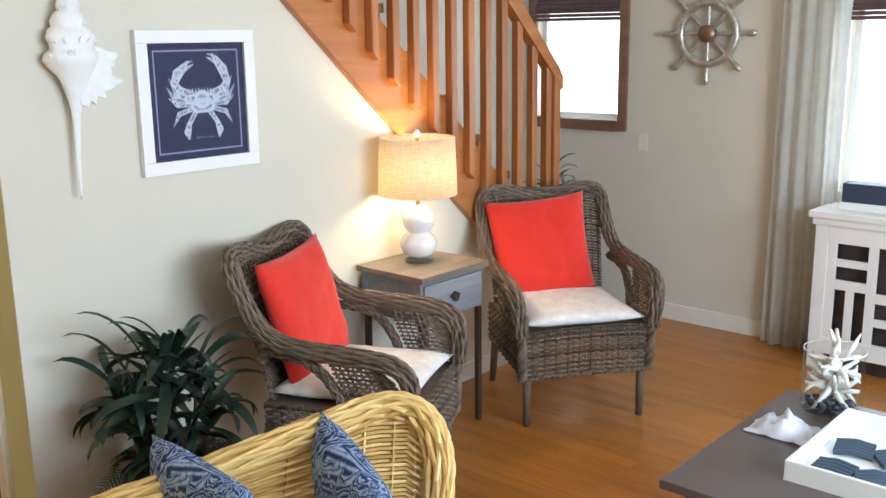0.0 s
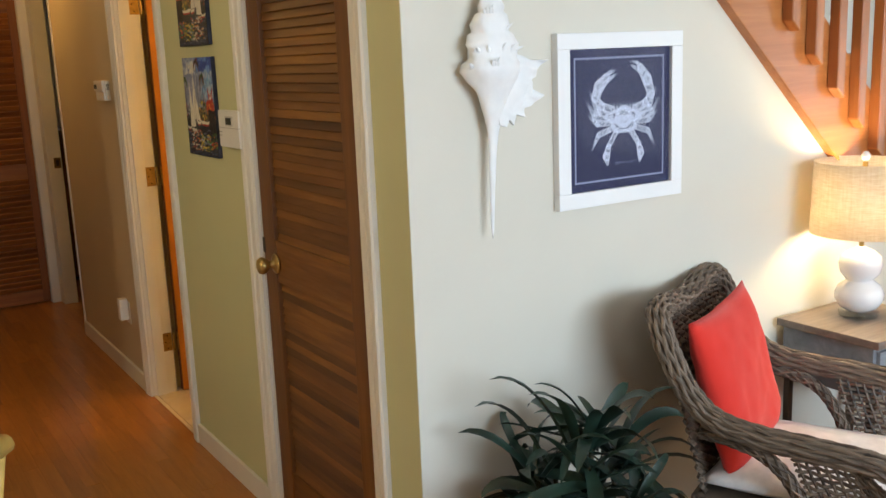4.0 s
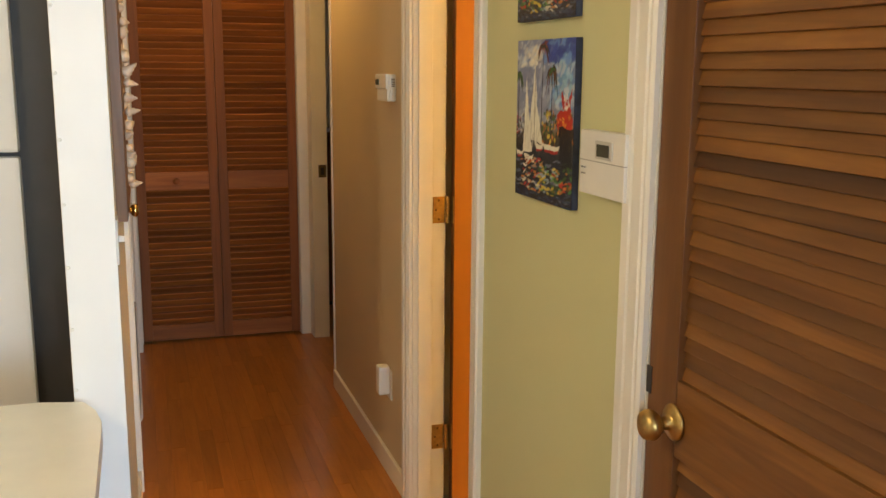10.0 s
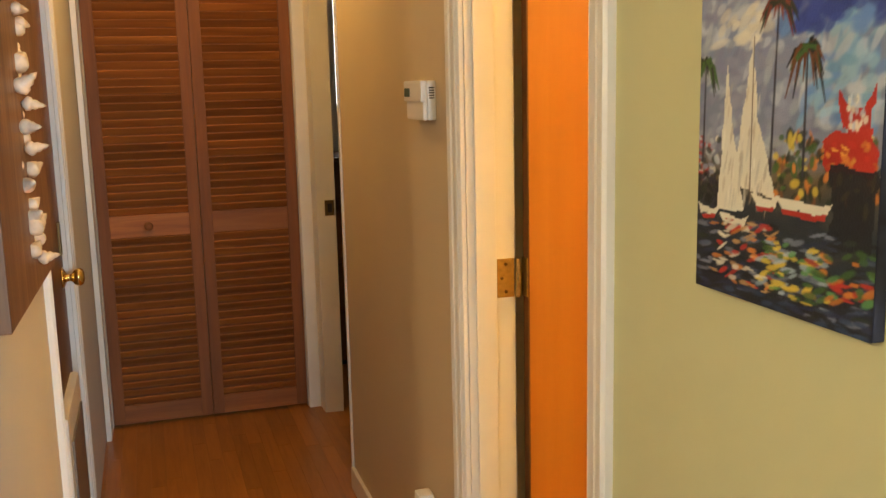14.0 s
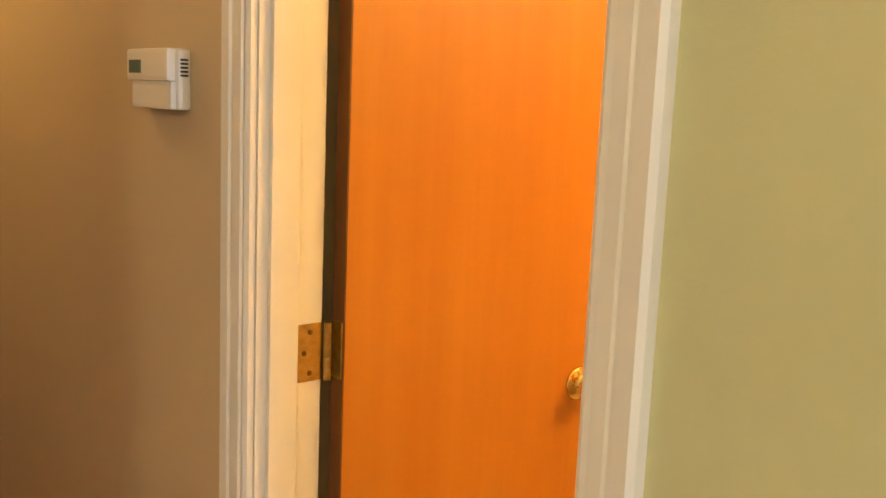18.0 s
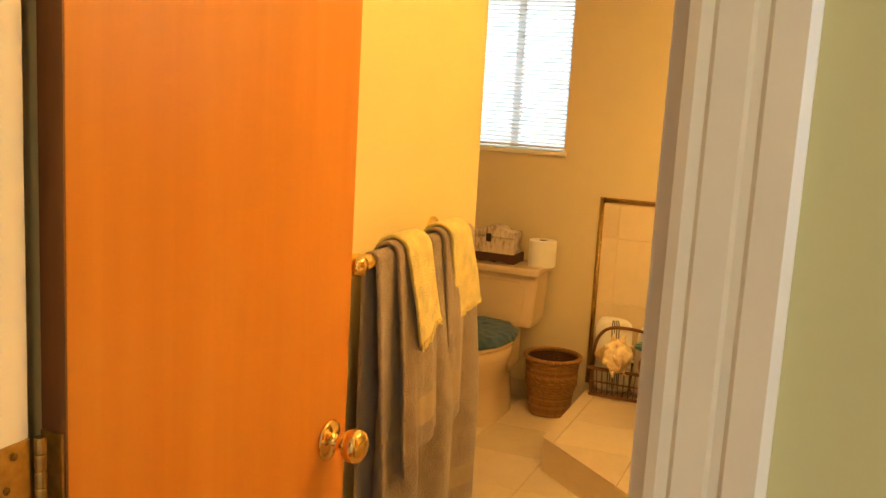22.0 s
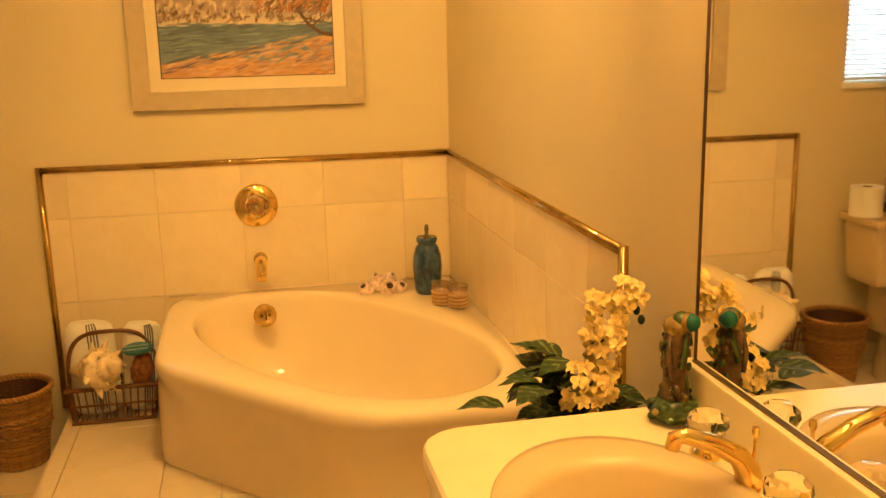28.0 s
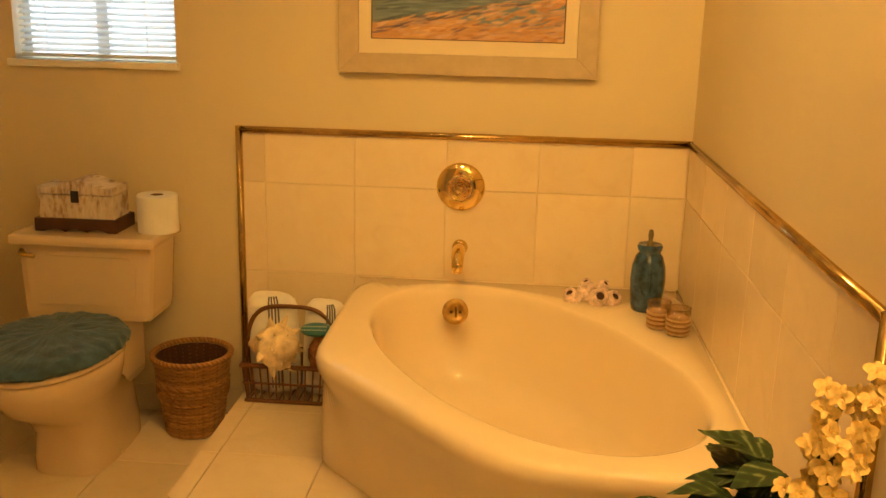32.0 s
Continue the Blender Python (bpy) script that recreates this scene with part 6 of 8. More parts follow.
for k, (dx, dy) in enumerate(((0.09, 0.10), (0.09, 0.26), (0.20, 0.10), (0.20, 0.26))):
    bn = thing("rope_coaster", "woven dark blue rope coaster lying in the tray", "coaster", pose(1.885 + dx, 1.10 + dy, 0.461, 0, 0, 12 * k), "rope coasters")
    for q in range(5):
        part("strand", tubed([(-0.05, -0.04 + q * 0.02, 0.008), (0.0, -0.036 + q * 0.02, 0.014), (0.05, -0.04 + q * 0.02, 0.008)], 0.008, 6), plain("rope_blue", (0.05, 0.08, 0.12), 0.8) if (k == 0 and q == 0) else bpy.data.materials["rope_blue"], bn)

# ---- dining corner at the end of the hall wall ----
dt = thing("dining_table", "cream laminate table with rounded corners and a white edge", "table")
top = [(-1.90, -1.12), (-1.875, -1.02), (-1.81, -0.99), (-1.72, -0.972), (-0.70, -0.968), (-0.665, -0.972), (-0.635, -0.985), (-0.62, -1.01), (-0.44, -1.26), (-0.40, -1.75), (-1.90, -1.75)]
part("top", prismed(top, 0.717, 0.722), M_TABLETOPCREAM, dt)
part("edge", prismed(top, 0.668, 0.717), M_WHITE, dt, "white table edge")
part("base", prismed([(-1.85, -1.02), (-0.78, -1.02), (-0.72, -1.15), (-0.72, -1.65), (-1.85, -1.65)], 0.0, 0.668, bevel=0.01), M_WHITE, dt, "white table base")
M_RATTAN = plain("yellow_rattan", (0.60, 0.39, 0.10), 0.35, var=0.2, scale=20)
dc = thing("rattan_chair", "yellow bent rattan dining chair with a dark seat pad", "chair", pose(0.035, -1.33, 0, 0, 0, 133))
for s in (-1, 1):
    part("back_post", tubed([(s * 0.22, -0.20, 0), (s * 0.22, -0.20, 0.45), (s * 0.235, -0.24, 0.70), (s * 0.245, -0.27, 0.875)], 0.019, 10), M_RATTAN, dc, smooth=True)
    part("front_leg", tubed([(s * 0.22, 0.20, 0), (s * 0.22, 0.20, 0.43)], 0.018, 10), M_RATTAN, dc, smooth=True)
    part("brace", tubed([(s * 0.22, -0.225, 0.62), (s * 0.12, -0.245, 0.76), (0, -0.25, 0.80)], 0.011, 8), M_RATTAN, dc, smooth=True)
part("top_rail", tubed([(-0.27, -0.272, 0.875), (-0.12, -0.285, 0.868), (0.12, -0.285, 0.868), (0.27, -0.272, 0.875)], 0.020, 10), M_RATTAN, dc, smooth=True)
part("seat_frame", boxed(-0.23, 0.23, -0.21, 0.22, 0.40, 0.435, 0.012), M_RATTAN, dc)
bm = cushion(0.44, 0.42, 0.06, 12, 0.003, 5)
bmesh.ops.rotate(bm, verts=bm.verts[:], matrix=Matrix.Rotation(radians(90), 3, "X"))
part("seat_pad", bm, fabric("dark_pad", (0.03, 0.03, 0.045)), dc, "dark navy seat pad", True, pose(0, 0, 0.462))
# a guess, shaped to show a dark band beside white in the camera's view
fr = thing("refrigerator", "tall box guessed as a refrigerator, with charcoal sides and a white door", "refrigerator", pose(-2.78, -1.056, 0))
M_FRIDGE = plain("charcoal_enamel", (0.05, 0.048, 0.046), 0.4, var=0.1)
part("body", boxed(-0.70, -0.01, -0.70, 0.0, 0.03, 1.95, 0.006), M_FRIDGE, fr)
part("door", boxed(-0.01, 0.05, -0.70, -0.165, 0.05, 1.25, 0.012), M_WHITE, fr)
part("freezer_door", boxed(-0.01, 0.05, -0.70, -0.165, 1.265, 1.74, 0.012), M_WHITE, fr)
part("handle", tubed([(0.045, -0.62, 0.70), (0.085, -0.62, 0.74), (0.085, -0.62, 1.16), (0.045, -0.62, 1.20)], 0.012, 8), M_WHITE, fr, "pale bar handle")
part("foot", boxed(-0.68, 0.0, -0.58, -0.04, 0.0, 0.03), M_DARK, fr)

# ---- bathroom ----
def solid(name, pieces, parent, label="", m=None):
    """One mesh out of several (bmesh, material) pieces, for figures."""
    mesh = bpy.data.meshes.new(name)
    whole = bmesh.new()
    mats = []
    for bm, mat in pieces:
        if mat not in mats:
            mats.append(mat)
        k = mats.index(mat)
        tmp = bpy.data.meshes.new("tmp")
        for f in bm.faces:
            f.material_index = k
            f.smooth = True
        bm.to_mesh(tmp)
        bm.free()
        whole.from_mesh(tmp)
        bpy.data.meshes.remove(tmp)
    whole.to_mesh(mesh)
    whole.free()
    for mat in mats:
        mesh.materials.append(mat)
    ob = new(name, mesh)
    ob.parent = parent
    if m is not None:
        ob.matrix_basis = m
    if label:
        ob["label"] = label
    return ob


def ball(c, r, n=12, sx=1.0, sy=1.0, sz=1.0):
    bm = bmesh.new()
    bmesh.ops.create_uvsphere(bm, u_segments=n, v_segments=max(6, n // 2), radius=r)
    bmesh.ops.scale(bm, verts=bm.verts[:], vec=(sx, sy, sz))
    bmesh.ops.translate(bm, verts=bm.verts[:], vec=c)
    return bm


# window with mini blind
bw = thing("window_6", "bathroom window with a cream sill and white mini blind", "window", kind="structure")
WX0, WX1, WZ0, WZ1 = -3.53, -2.985, 1.225, 2.0
part("window_sill", boxed(WX0 - 0.02, WX1 + 0.012, BN - 0.022, BN + 0.05, WZ0 - 0.024, WZ0, 0.004), M_TRIM, bw)
for a, b in ((WX0, WX0 + 0.025), (WX1 - 0.025, WX1), ((WX0 + WX1) / 2 - 0.02, (WX0 + WX1) / 2 + 0.02)):
    part("sash", boxed(a, b, BN + 0.07, BN + 0.10, WZ0, WZ1), M_WHITE, bw)
gb = Nodes("shaded_daylight_window")
gb.b.inputs["Emission Color"].default_value = (0.93, 0.97, 1.0, 1)
gb.b.inputs["Emission Strength"].default_value = 0.6
part("pane", boxed(WX0, WX1, BN + 0.115, BN + 0.125, WZ0, WZ1), gb.set((0.9, 0.95, 1.0), 0.5), bw, "window pane white with daylight")
M_SLAT = plain("white_blind_slat", (0.74, 0.78, 0.76), 0.4, var=0.03)
bl = thing("mini_blind", "white aluminium mini blind lowered over the window", "blind", pose((WX0 + WX1) / 2, BN + 0.035, 0))
part("head_rail", boxed(-0.265, 0.265, -0.014, 0.014, WZ1 - 0.03, WZ1, 0.002), M_SLAT, bl)
part("bottom_rail", boxed(-0.265, 0.265, -0.010, 0.010, WZ0 + 0.006, WZ0 + 0.018, 0.002), M_SLAT, bl)
slat = None
for i in range(36):
    m = pose(0, 0, WZ0 + 0.03 + i * 0.0198)
    if slat is None:
        bm = bmesh.new()
        box(bm, -0.265, 0.265, -0.0125, 0.0125, -0.0005, 0.0005, 0.0, pose(0, 0, 0, 24))
        slat = part("slat", bm, M_SLAT, bl, m=m)
    else:
        again(slat, m, bl)
for x in (-0.17, 0.17):
    part("cord", tubed([(x, -0.014, WZ0 + 0.01), (x, -0.014, WZ1 - 0.03)], 0.0012, 5), M_SLAT, bl)

# brass edging of the tiled surround
br = thing("brass_trim", "polished brass edging round the tiled tub surround", "trim", kind="structure")
ZB = 1.018


M_EDGING = plain("brass_edging", (0.55, 0.38, 0.15), 0.13, 1.0, 0.2, 20)


def edging(pts):
    return tubed(pts, 0.0115, 12)


part("rail", edging([(-2.782, BN - 0.009, ZB), (BE + 0.0, BN - 0.009, ZB)]), M_EDGING, br, smooth=True)
part("rail", edging([(BE - 0.009, BN, ZB), (BE - 0.009, 2.028, ZB)]), M_EDGING, br, smooth=True)
part("upright", edging([(-2.782, BN - 0.009, 0.14), (-2.782, BN - 0.009, ZB + 0.011)]), M_EDGING, br, smooth=True)
part("upright", edging([(BE - 0.009, 2.028, 0.14), (BE - 0.009, 2.028, ZB + 0.011)]), M_EDGING, br, smooth=True)

# step and tub
STEP = [(-2.76, BN), (-2.755, 2.935), (-1.814, 2.067), (BE, 2.067), (BE, BN)]
step_body = prismed([(x + (0.002 if x < -2 else 0), y) for x, y in STEP], 0.0, 0.132)
step = structure("tub_step", step_body, M_TILE, "low cream tiled step round the corner tub", "step")


def ray_hit(poly, c, a):
    """The distance from c to a polygon in the direction a."""
    d = Vector((math.cos(a), math.sin(a)))
    best = None
    for (x0, y0), (x1, y1) in zip(poly, poly[1:] + poly[:1]):
        ex, ey = x1 - x0, y1 - y0
        den = d.x * ey - d.y * ex
        if abs(den) < 1e-9:
            continue
        t = ((x0 - c[0]) * ey - (y0 - c[1]) * ex) / den
        u = ((x0 - c[0]) * d.y - (y0 - c[1]) * d.x) / den
        if t > 0 and -1e-6 <= u <= 1 + 1e-6 and (best is None or t < best):
            best = t
    return best


def loft(bm, rings, close_last=True):
    vs = [[bm.verts.new(p) for p in r] for r in rings]
    n = len(vs[0])
    for a, b in zip(vs, vs[1:]):
        for i in range(n):
            bm.faces.new((a[i], a[(i + 1) % n], b[(i + 1) % n], b[i]))
    if close_last:
        bm.faces.new(vs[-1])
    return vs


TC = (-1.83, 3.12)
NT = 144
angs = [2 * math.pi * i / NT for i in range(NT)]


def rounded(poly, c, rad):
    r = [ray_hit(poly, c, a) for a in angs]
    for _ in range(rad):
        r = [min(q, (r[i - 1] + q + r[(i + 1) % NT]) / 3) for i, q in enumerate(r)]
    return r


TUB = [(-2.400, BN - 0.009), (-2.400, 3.19), (-1.880, 2.640), (-1.842, 2.618), (BE - 0.009, 2.618), (BE - 0.009, BN - 0.009)]
RIM = [(-2.386, BN - 0.009), (-2.384, 3.055), (-2.350, 2.988), (-1.910, 2.526), (-1.832, 2.480), (-1.755, 2.462), (BE - 0.009, 2.45), (BE - 0.009, BN - 0.009)]
r_low = rounded(TUB, TC, 3)
r_rim = rounded(RIM, TC, 8)


def basin(a, k, da=0.0):
    """The basin's edge: an oval set across the corner."""
    al = a + 1.035
    A, B, q = 0.645 * k, 0.352 * k, 2.13
    return (abs(math.cos(al) / A) ** q + abs(math.sin(al) / B) ** q) ** (-1.0 / q)


def ring(rs, z, k=1.0):
    return [(TC[0] + r * k * math.cos(a), TC[1] + r * k * math.sin(a), z) for r, a in zip(rs, angs)]


mid = [(a + b) / 2 for a, b in zip(r_low, r_rim)]


def inset(d):
    """The rim drawn in by d where it stands free of the walls."""
    out = []
    for r, a in zip(r_rim, angs):
        gap = min(BE - TC[0] - r * math.cos(a), BN - TC[1] - r * math.sin(a)) - 0.010
        out.append(r - d * min(1.0, max(0.0, gap / 0.06)))
    return out


rings = [ring(r_low, 0.141), ring(r_low, 0.22), ring(mid, 0.40), ring([b * 0.995 for b in r_rim], 0.485), ring(r_rim, 0.505), ring(inset(0.004), 0.520), ring(inset(0.013), 0.531), ring(inset(0.030), 0.535)]
edge = [min(basin(a, 1.0), r - 0.055) for a, r in zip(angs, r_rim)]
for k, z in ((1.0, 0.535), (0.985, 0.532), (0.972, 0.522), (0.962, 0.505), (0.94, 0.44), (0.91, 0.34), (0.86, 0.26), (0.78, 0.215), (0.60, 0.200), (0.30, 0.197), (0.05, 0.196)):
    rings.append(ring(edge, z, k))
bm = bmesh.new()
loft(bm, rings)
bmesh.ops.recalc_face_normals(bm, faces=bm.faces[:])
tub = thing("bathtub", "almond coloured acrylic corner bathtub with an oval basin", "bathtub")
part("shell", bm, M_TUB, tub, smooth=True)
dp = Vector((-2.040, 3.586, 0.482))
toward = dp + Vector((-0.10, 0.55, -0.12))
plate = part("overflow_plate", lathed([(0, 0.003), (0.022, 0.004), (0.026, 0.008), (0.035, 0.007), (0.041, 0.002), (0.042, -0.006)], 32, look(dp, toward)), M_BRASSDULL, tub, "brass overflow plate", True)
part("trip_lever", boxed(-0.004, 0.004, -0.018, 0.018, 0.003, 0.014, 0.002, look(dp, toward)), M_BRASS, plate)
for q in (-0.014, 0.014):
    part("screw", lathed([(0.005, 0.003), (0.005, 0.006), (0, 0.007)], 12, look(dp, toward) @ pose(q, 0.0, 0.0)), M_DARKBRASS, plate, smooth=True)
for run in ([(-2.38, BN - 0.010, 0.535), (BE - 0.010, BN - 0.010, 0.535)], [(BE - 0.010, BN - 0.010, 0.535), (BE - 0.010, 2.445, 0.535)]):
    part("caulk", tubed(run, 0.004, 8), M_TUB, tub, smooth=True)
part("drain", lathed([(0, 0.006), (0.022, 0.006), (0.028, 0.0)], 24, pose(-2.03, 3.28, 0.2)), M_BRASSDULL, tub, "", True)

# tub valve and spout on the wall
va = thing("tub_valve", "round polished brass tub valve with a crystal knob", "tap", pose(-2.046, BN - 0.008, 0.855, 90))
part("escutcheon", lathed([(0.079, 0), (0.079, 0.006), (0.072, 0.012), (0.050, 0.018), (0.034, 0.020), (0, 0.020)], 40), M_BRASS, va, smooth=True)
part("crystal_knob", lathed([(0.022, 0.020), (0.036, 0.026), (0.045, 0.040), (0.040, 0.056), (0.024, 0.064), (0, 0.064)], 9), clear_glass("crystal", 0.02, (1, 0.95, 0.85)), va, "faceted crystal knob")
part("cap", lathed([(0, 0.060), (0.012, 0.061), (0.012, 0.066), (0, 0.068)], 16), M_BRASS, va, smooth=True)
tsp = thing("tub_spout", "polished brass tub spout on the tiled wall", "tap", pose(-2.043, BN - 0.008, 0.64))
part("flange", lathed([(0.026, 0), (0.026, 0.006), (0.020, 0.012), (0, 0.012)], 24, pose(0, 0, 0.012, 90)), M_BRASS, tsp, smooth=True)
part("spout", tubed([(0, 0, 0.012), (0, -0.05, 0.014), (0, -0.095, 0.004), (0, -0.115, -0.022), (0, -0.118, -0.045)], [0.018, 0.021, 0.021, 0.019, 0.017], 14), M_BRASS, tsp, smooth=True)

# toilet
M_TOILET = plain("almond_porcelain", (0.70, 0.555, 0.37), 0.10, var=0.02, scale=3, Coat_Weight=0.4, Coat_Roughness=0.05)
to = thing("toilet", "almond two piece toilet with a fuzzy teal lid cover", "toilet", pose(-3.215, 3.72, 0))
part("tank", prismed([(-0.205, 0.42), (0.205, 0.42), (0.224, 0.670), (-0.216, 0.670)], -0.225, -0.01, "y", 0.024), M_TOILET, to)
part("tank_panel", prismed([(-0.16, 0.47), (0.16, 0.47), (0.168, 0.600), (0.145, 0.632), (-0.145, 0.632), (-0.165, 0.600)], -0.229, -0.22, "y", 0.003), M_TOILET, to)
part("tank_lid", boxed(-0.228, 0.240, -0.258, 0.0, 0.670, 0.702, 0.013), M_TOILET, to)
part("flush_handle", tubed([(-0.20, -0.228, 0.640), (-0.20, -0.245, 0.640), (-0.15, -0.250, 0.633)], [0.012, 0.008, 0.007], 10), M_BRASSDULL, to, smooth=True)


def egg(a, w, l0, l1):
    return (w * math.cos(a), (l1 if math.sin(a) < 0 else l0) * math.sin(a))


def boxring(w, y0, y1, z, n=40):
    """A plan with rounded corners, for the foot of the bowl."""
    out = []
    for i in range(n):
        c, s = math.cos(2 * math.pi * i / n), math.sin(2 * math.pi * i / n)
        k = (abs(c) ** 3.4 + abs(s) ** 3.4) ** (-1 / 3.4)
        out.append((w * k * c, (y0 + y1) / 2 + (y0 - y1) / 2 * k * s, z))
    return out


def eggring(w, l0, l1, cy, z, n=40):
    return [(egg(2 * math.pi * i / n, w, l0, l1)[0], cy + egg(2 * math.pi * i / n, w, l0, l1)[1], z) for i in range(n)]


bm = bmesh.new()
loft(bm, [boxring(0.122, -0.06, -0.475, 0.0), boxring(0.122, -0.06, -0.475, 0.05), boxring(0.112, -0.07, -0.470, 0.13), boxring(0.120, -0.09, -0.52, 0.19), eggring(0.155, 0.20, 0.26, -0.40, 0.27), eggring(0.182, 0.19, 0.29, -0.42, 0.34), eggring(0.185, 0.19, 0.295, -0.42, 0.375), eggring(0.178, 0.18, 0.285, -0.42, 0.385)])
part("bowl", bm, M_TOILET, to, smooth=True)
part("neck", boxed(-0.12, 0.12, -0.30, -0.05, 0.20, 0.425, 0.03), M_TOILET, to)
bm = bmesh.new()
loft(bm, [eggring(0.180, 0.18, 0.29, -0.42, 0.386), eggring(0.190, 0.19, 0.30, -0.42, 0.392), eggring(0.190, 0.19, 0.30, -0.42, 0.402), eggring(0.18, 0.18, 0.29, -0.42, 0.407)])
part("seat", bm, M_TOILET, to, smooth=True)
rng = random.Random(31)
M_TEAL = fabric("teal_shag", (0.055, 0.115, 0.175), 1.0, 260, 0.35)
bm = bmesh.new()
loft(bm, [eggring(0.188, 0.19, 0.30, -0.42, 0.408, 60), eggring(0.205, 0.205, 0.315, -0.42, 0.420, 60), eggring(0.203, 0.203, 0.313, -0.42, 0.438, 60), eggring(0.185, 0.185, 0.29, -0.42, 0.452, 60), eggring(0.12, 0.12, 0.20, -0.42, 0.459, 60), eggring(0.04, 0.04, 0.07, -0.42, 0.461, 60)])
bmesh.ops.subdivide_edges(bm, edges=bm.edges[:], cuts=3, use_grid_fill=True)
for v in bm.verts:
    v.co += Vector((noise.noise(v.co * 40), noise.noise(v.co * 40 + Vector((9, 0, 0))), noise.noise(v.co * 30 + Vector((0, 5, 0))))) * 0.007 + v.normal * 0.0035 * noise.noise(v.co * 170)
part("lid_cover", bm, M_TEAL, to, "fuzzy teal fabric lid cover", True)
part("bolt_cap", lathed([(0.014, 0), (0.013, 0.010), (0.006, 0.016), (0, 0.017)], 14, pose(0.112, -0.30, 0.0)), M_TOILET, to, "", True)
structure("baseboard_bath", boxed(-3.7, -2.80, BN - 0.012, BN, 0.0, 0.10, 0.003), M_TILE, "cream tile baseboard in the bathroom", "baseboard")

bxb = thing("trinket_box", "small chest of peeling whitewashed wood with a dark scalloped base", "box", pose(-3.250, 3.60, 0.702))
n = Nodes("peeling_whitewash")
v = n.coords()
sep = n.add("SeparateXYZ")
n.link(v, sep.inputs[0])
com = n.add("CombineXYZ")
n.link(n.math("MULTIPLY", sep.outputs[0], 3.2), com.inputs[0])
n.link(sep.outputs[1], com.inputs[1])
n.link(sep.outputs[2], com.inputs[2])
f = n.math("ADD", n.noise(com.outputs[0], 24.0, 6.0), n.math("MULTIPLY", n.noise(v, 9.0, 3.0), 0.55))
n.bump(f, 0.6, 0.003)
M_WASH = n.set(n.ramp(f, [(0.50, (0.24, 0.155, 0.105)), (0.64, (0.42, 0.33, 0.26)), (0.74, (0.60, 0.52, 0.45)), (1.0, (0.74, 0.67, 0.60))]), 0.75)
scallop = [(-0.134, 0.042), (-0.134, 0.0), (-0.105, 0.0)]
scallop += [(-0.105 + 0.21 * i / 24, 0.009 * abs(math.sin(3 * math.pi * i / 24)) ** 0.8) for i in range(1, 24)]
scallop += [(0.105, 0.0), (0.134, 0.0), (0.134, 0.042)]
for y0, y1 in ((-0.072, -0.060), (0.060, 0.072)):
    part("base_board", prismed(scallop, y0, y1, "y", 0.0), M_DARKWOOD_SHADE, bxb, "dark scalloped base")
for x0, x1 in ((-0.134, -0.122), (0.122, 0.134)):
    part("base_board", boxed(x0, x1, -0.060, 0.060, 0.0, 0.042, 0.002), M_DARKWOOD_SHADE, bxb, "dark base")
part("body", boxed(-0.122, 0.122, -0.060, 0.060, 0.010, 0.116, 0.003), M_WASH, bxb)
wave = [(-0.124 + 0.248 * i / 28, 0.136 + 0.030 * math.exp(-((-0.124 + 0.248 * i / 28 - 0.012) / 0.062) ** 2) + 0.006 * math.exp(-((abs(-0.124 + 0.248 * i / 28) - 0.122) / 0.02) ** 2)) for i in range(29)]
part("lid", prismed([(-0.124, 0.119), (0.124, 0.119)] + wave[::-1], -0.062, 0.062, "y", 0.003), M_WASH, bxb, "wavy topped lid")
part("latch", boxed(-0.012, 0.012, -0.068, -0.060, 0.094, 0.132, 0.003), M_DARK, bxb, "dark metal latch")
rl = thing("toilet_roll", "white toilet paper roll standing on the tank", "toilet paper", pose(-3.005, 3.595, 0.702))
M_PAPER = plain("white_paper", (0.80, 0.78, 0.73), 0.9, var=0.04, bump=0.2, bscale=120)
part("paper", lathed([(0.021, 0.0), (0.062, 0.0), (0.064, 0.003), (0.064, 0.117), (0.062, 0.120), (0.021, 0.120), (0.021, 0.0)], 36), M_PAPER, rl, smooth=False)
part("core", lathed([(0.0205, 0.001), (0.0205, 0.119), (0.019, 0.119), (0.019, 0.001), (0.0205, 0.001)], 24), plain("cardboard", (0.25, 0.15, 0.08), 0.9), rl)

# waste basket, woven
M_BASKET = wicker_mat("brown_basket", (0.22, 0.10, 0.03), (0.50, 0.26, 0.085), 0.5)
wb = thing("waste_basket", "round brown woven waste basket on the tile floor", "basket", pose(-2.925, 3.625, 0))


def basket_wall(u, v):
    r = 0.092 + 0.034 * v
    return (r * math.cos(2 * math.pi * u), r * math.sin(2 * math.pi * u), 0.006 + 0.270 * v)


tagged(part("weave", weave(basket_wall, 40, 30, 0.0040, 0.0022), M_BASKET, wb), "", "", "", "stuff")
part("liner", lathed([(0, 0.004), (0.087, 0.004), (0.120, 0.270)], 32), M_DARKWOOD_SHADE, wb)
tagged(part("rim", braid([(0.129 * math.cos(a), 0.129 * math.sin(a), 0.278) for a in [2 * math.pi * i / 20 for i in range(21)]], 0.010, 4, 26.0), M_BASKET, wb), "", "", "", "stuff")
tagged(part("band", braid([(0.118 * math.cos(a), 0.118 * math.sin(a), 0.190) for a in [2 * math.pi * i / 20 for i in range(21)]], 0.006, 3, 20.0), M_BASKET, wb), "", "", "", "stuff")
tagged(part("band", braid([(0.110 * math.cos(a), 0.110 * math.sin(a), 0.130) for a in [2 * math.pi * i / 20 for i in range(21)]], 0.006, 3, 20.0), M_BASKET, wb), "", "", "", "stuff")
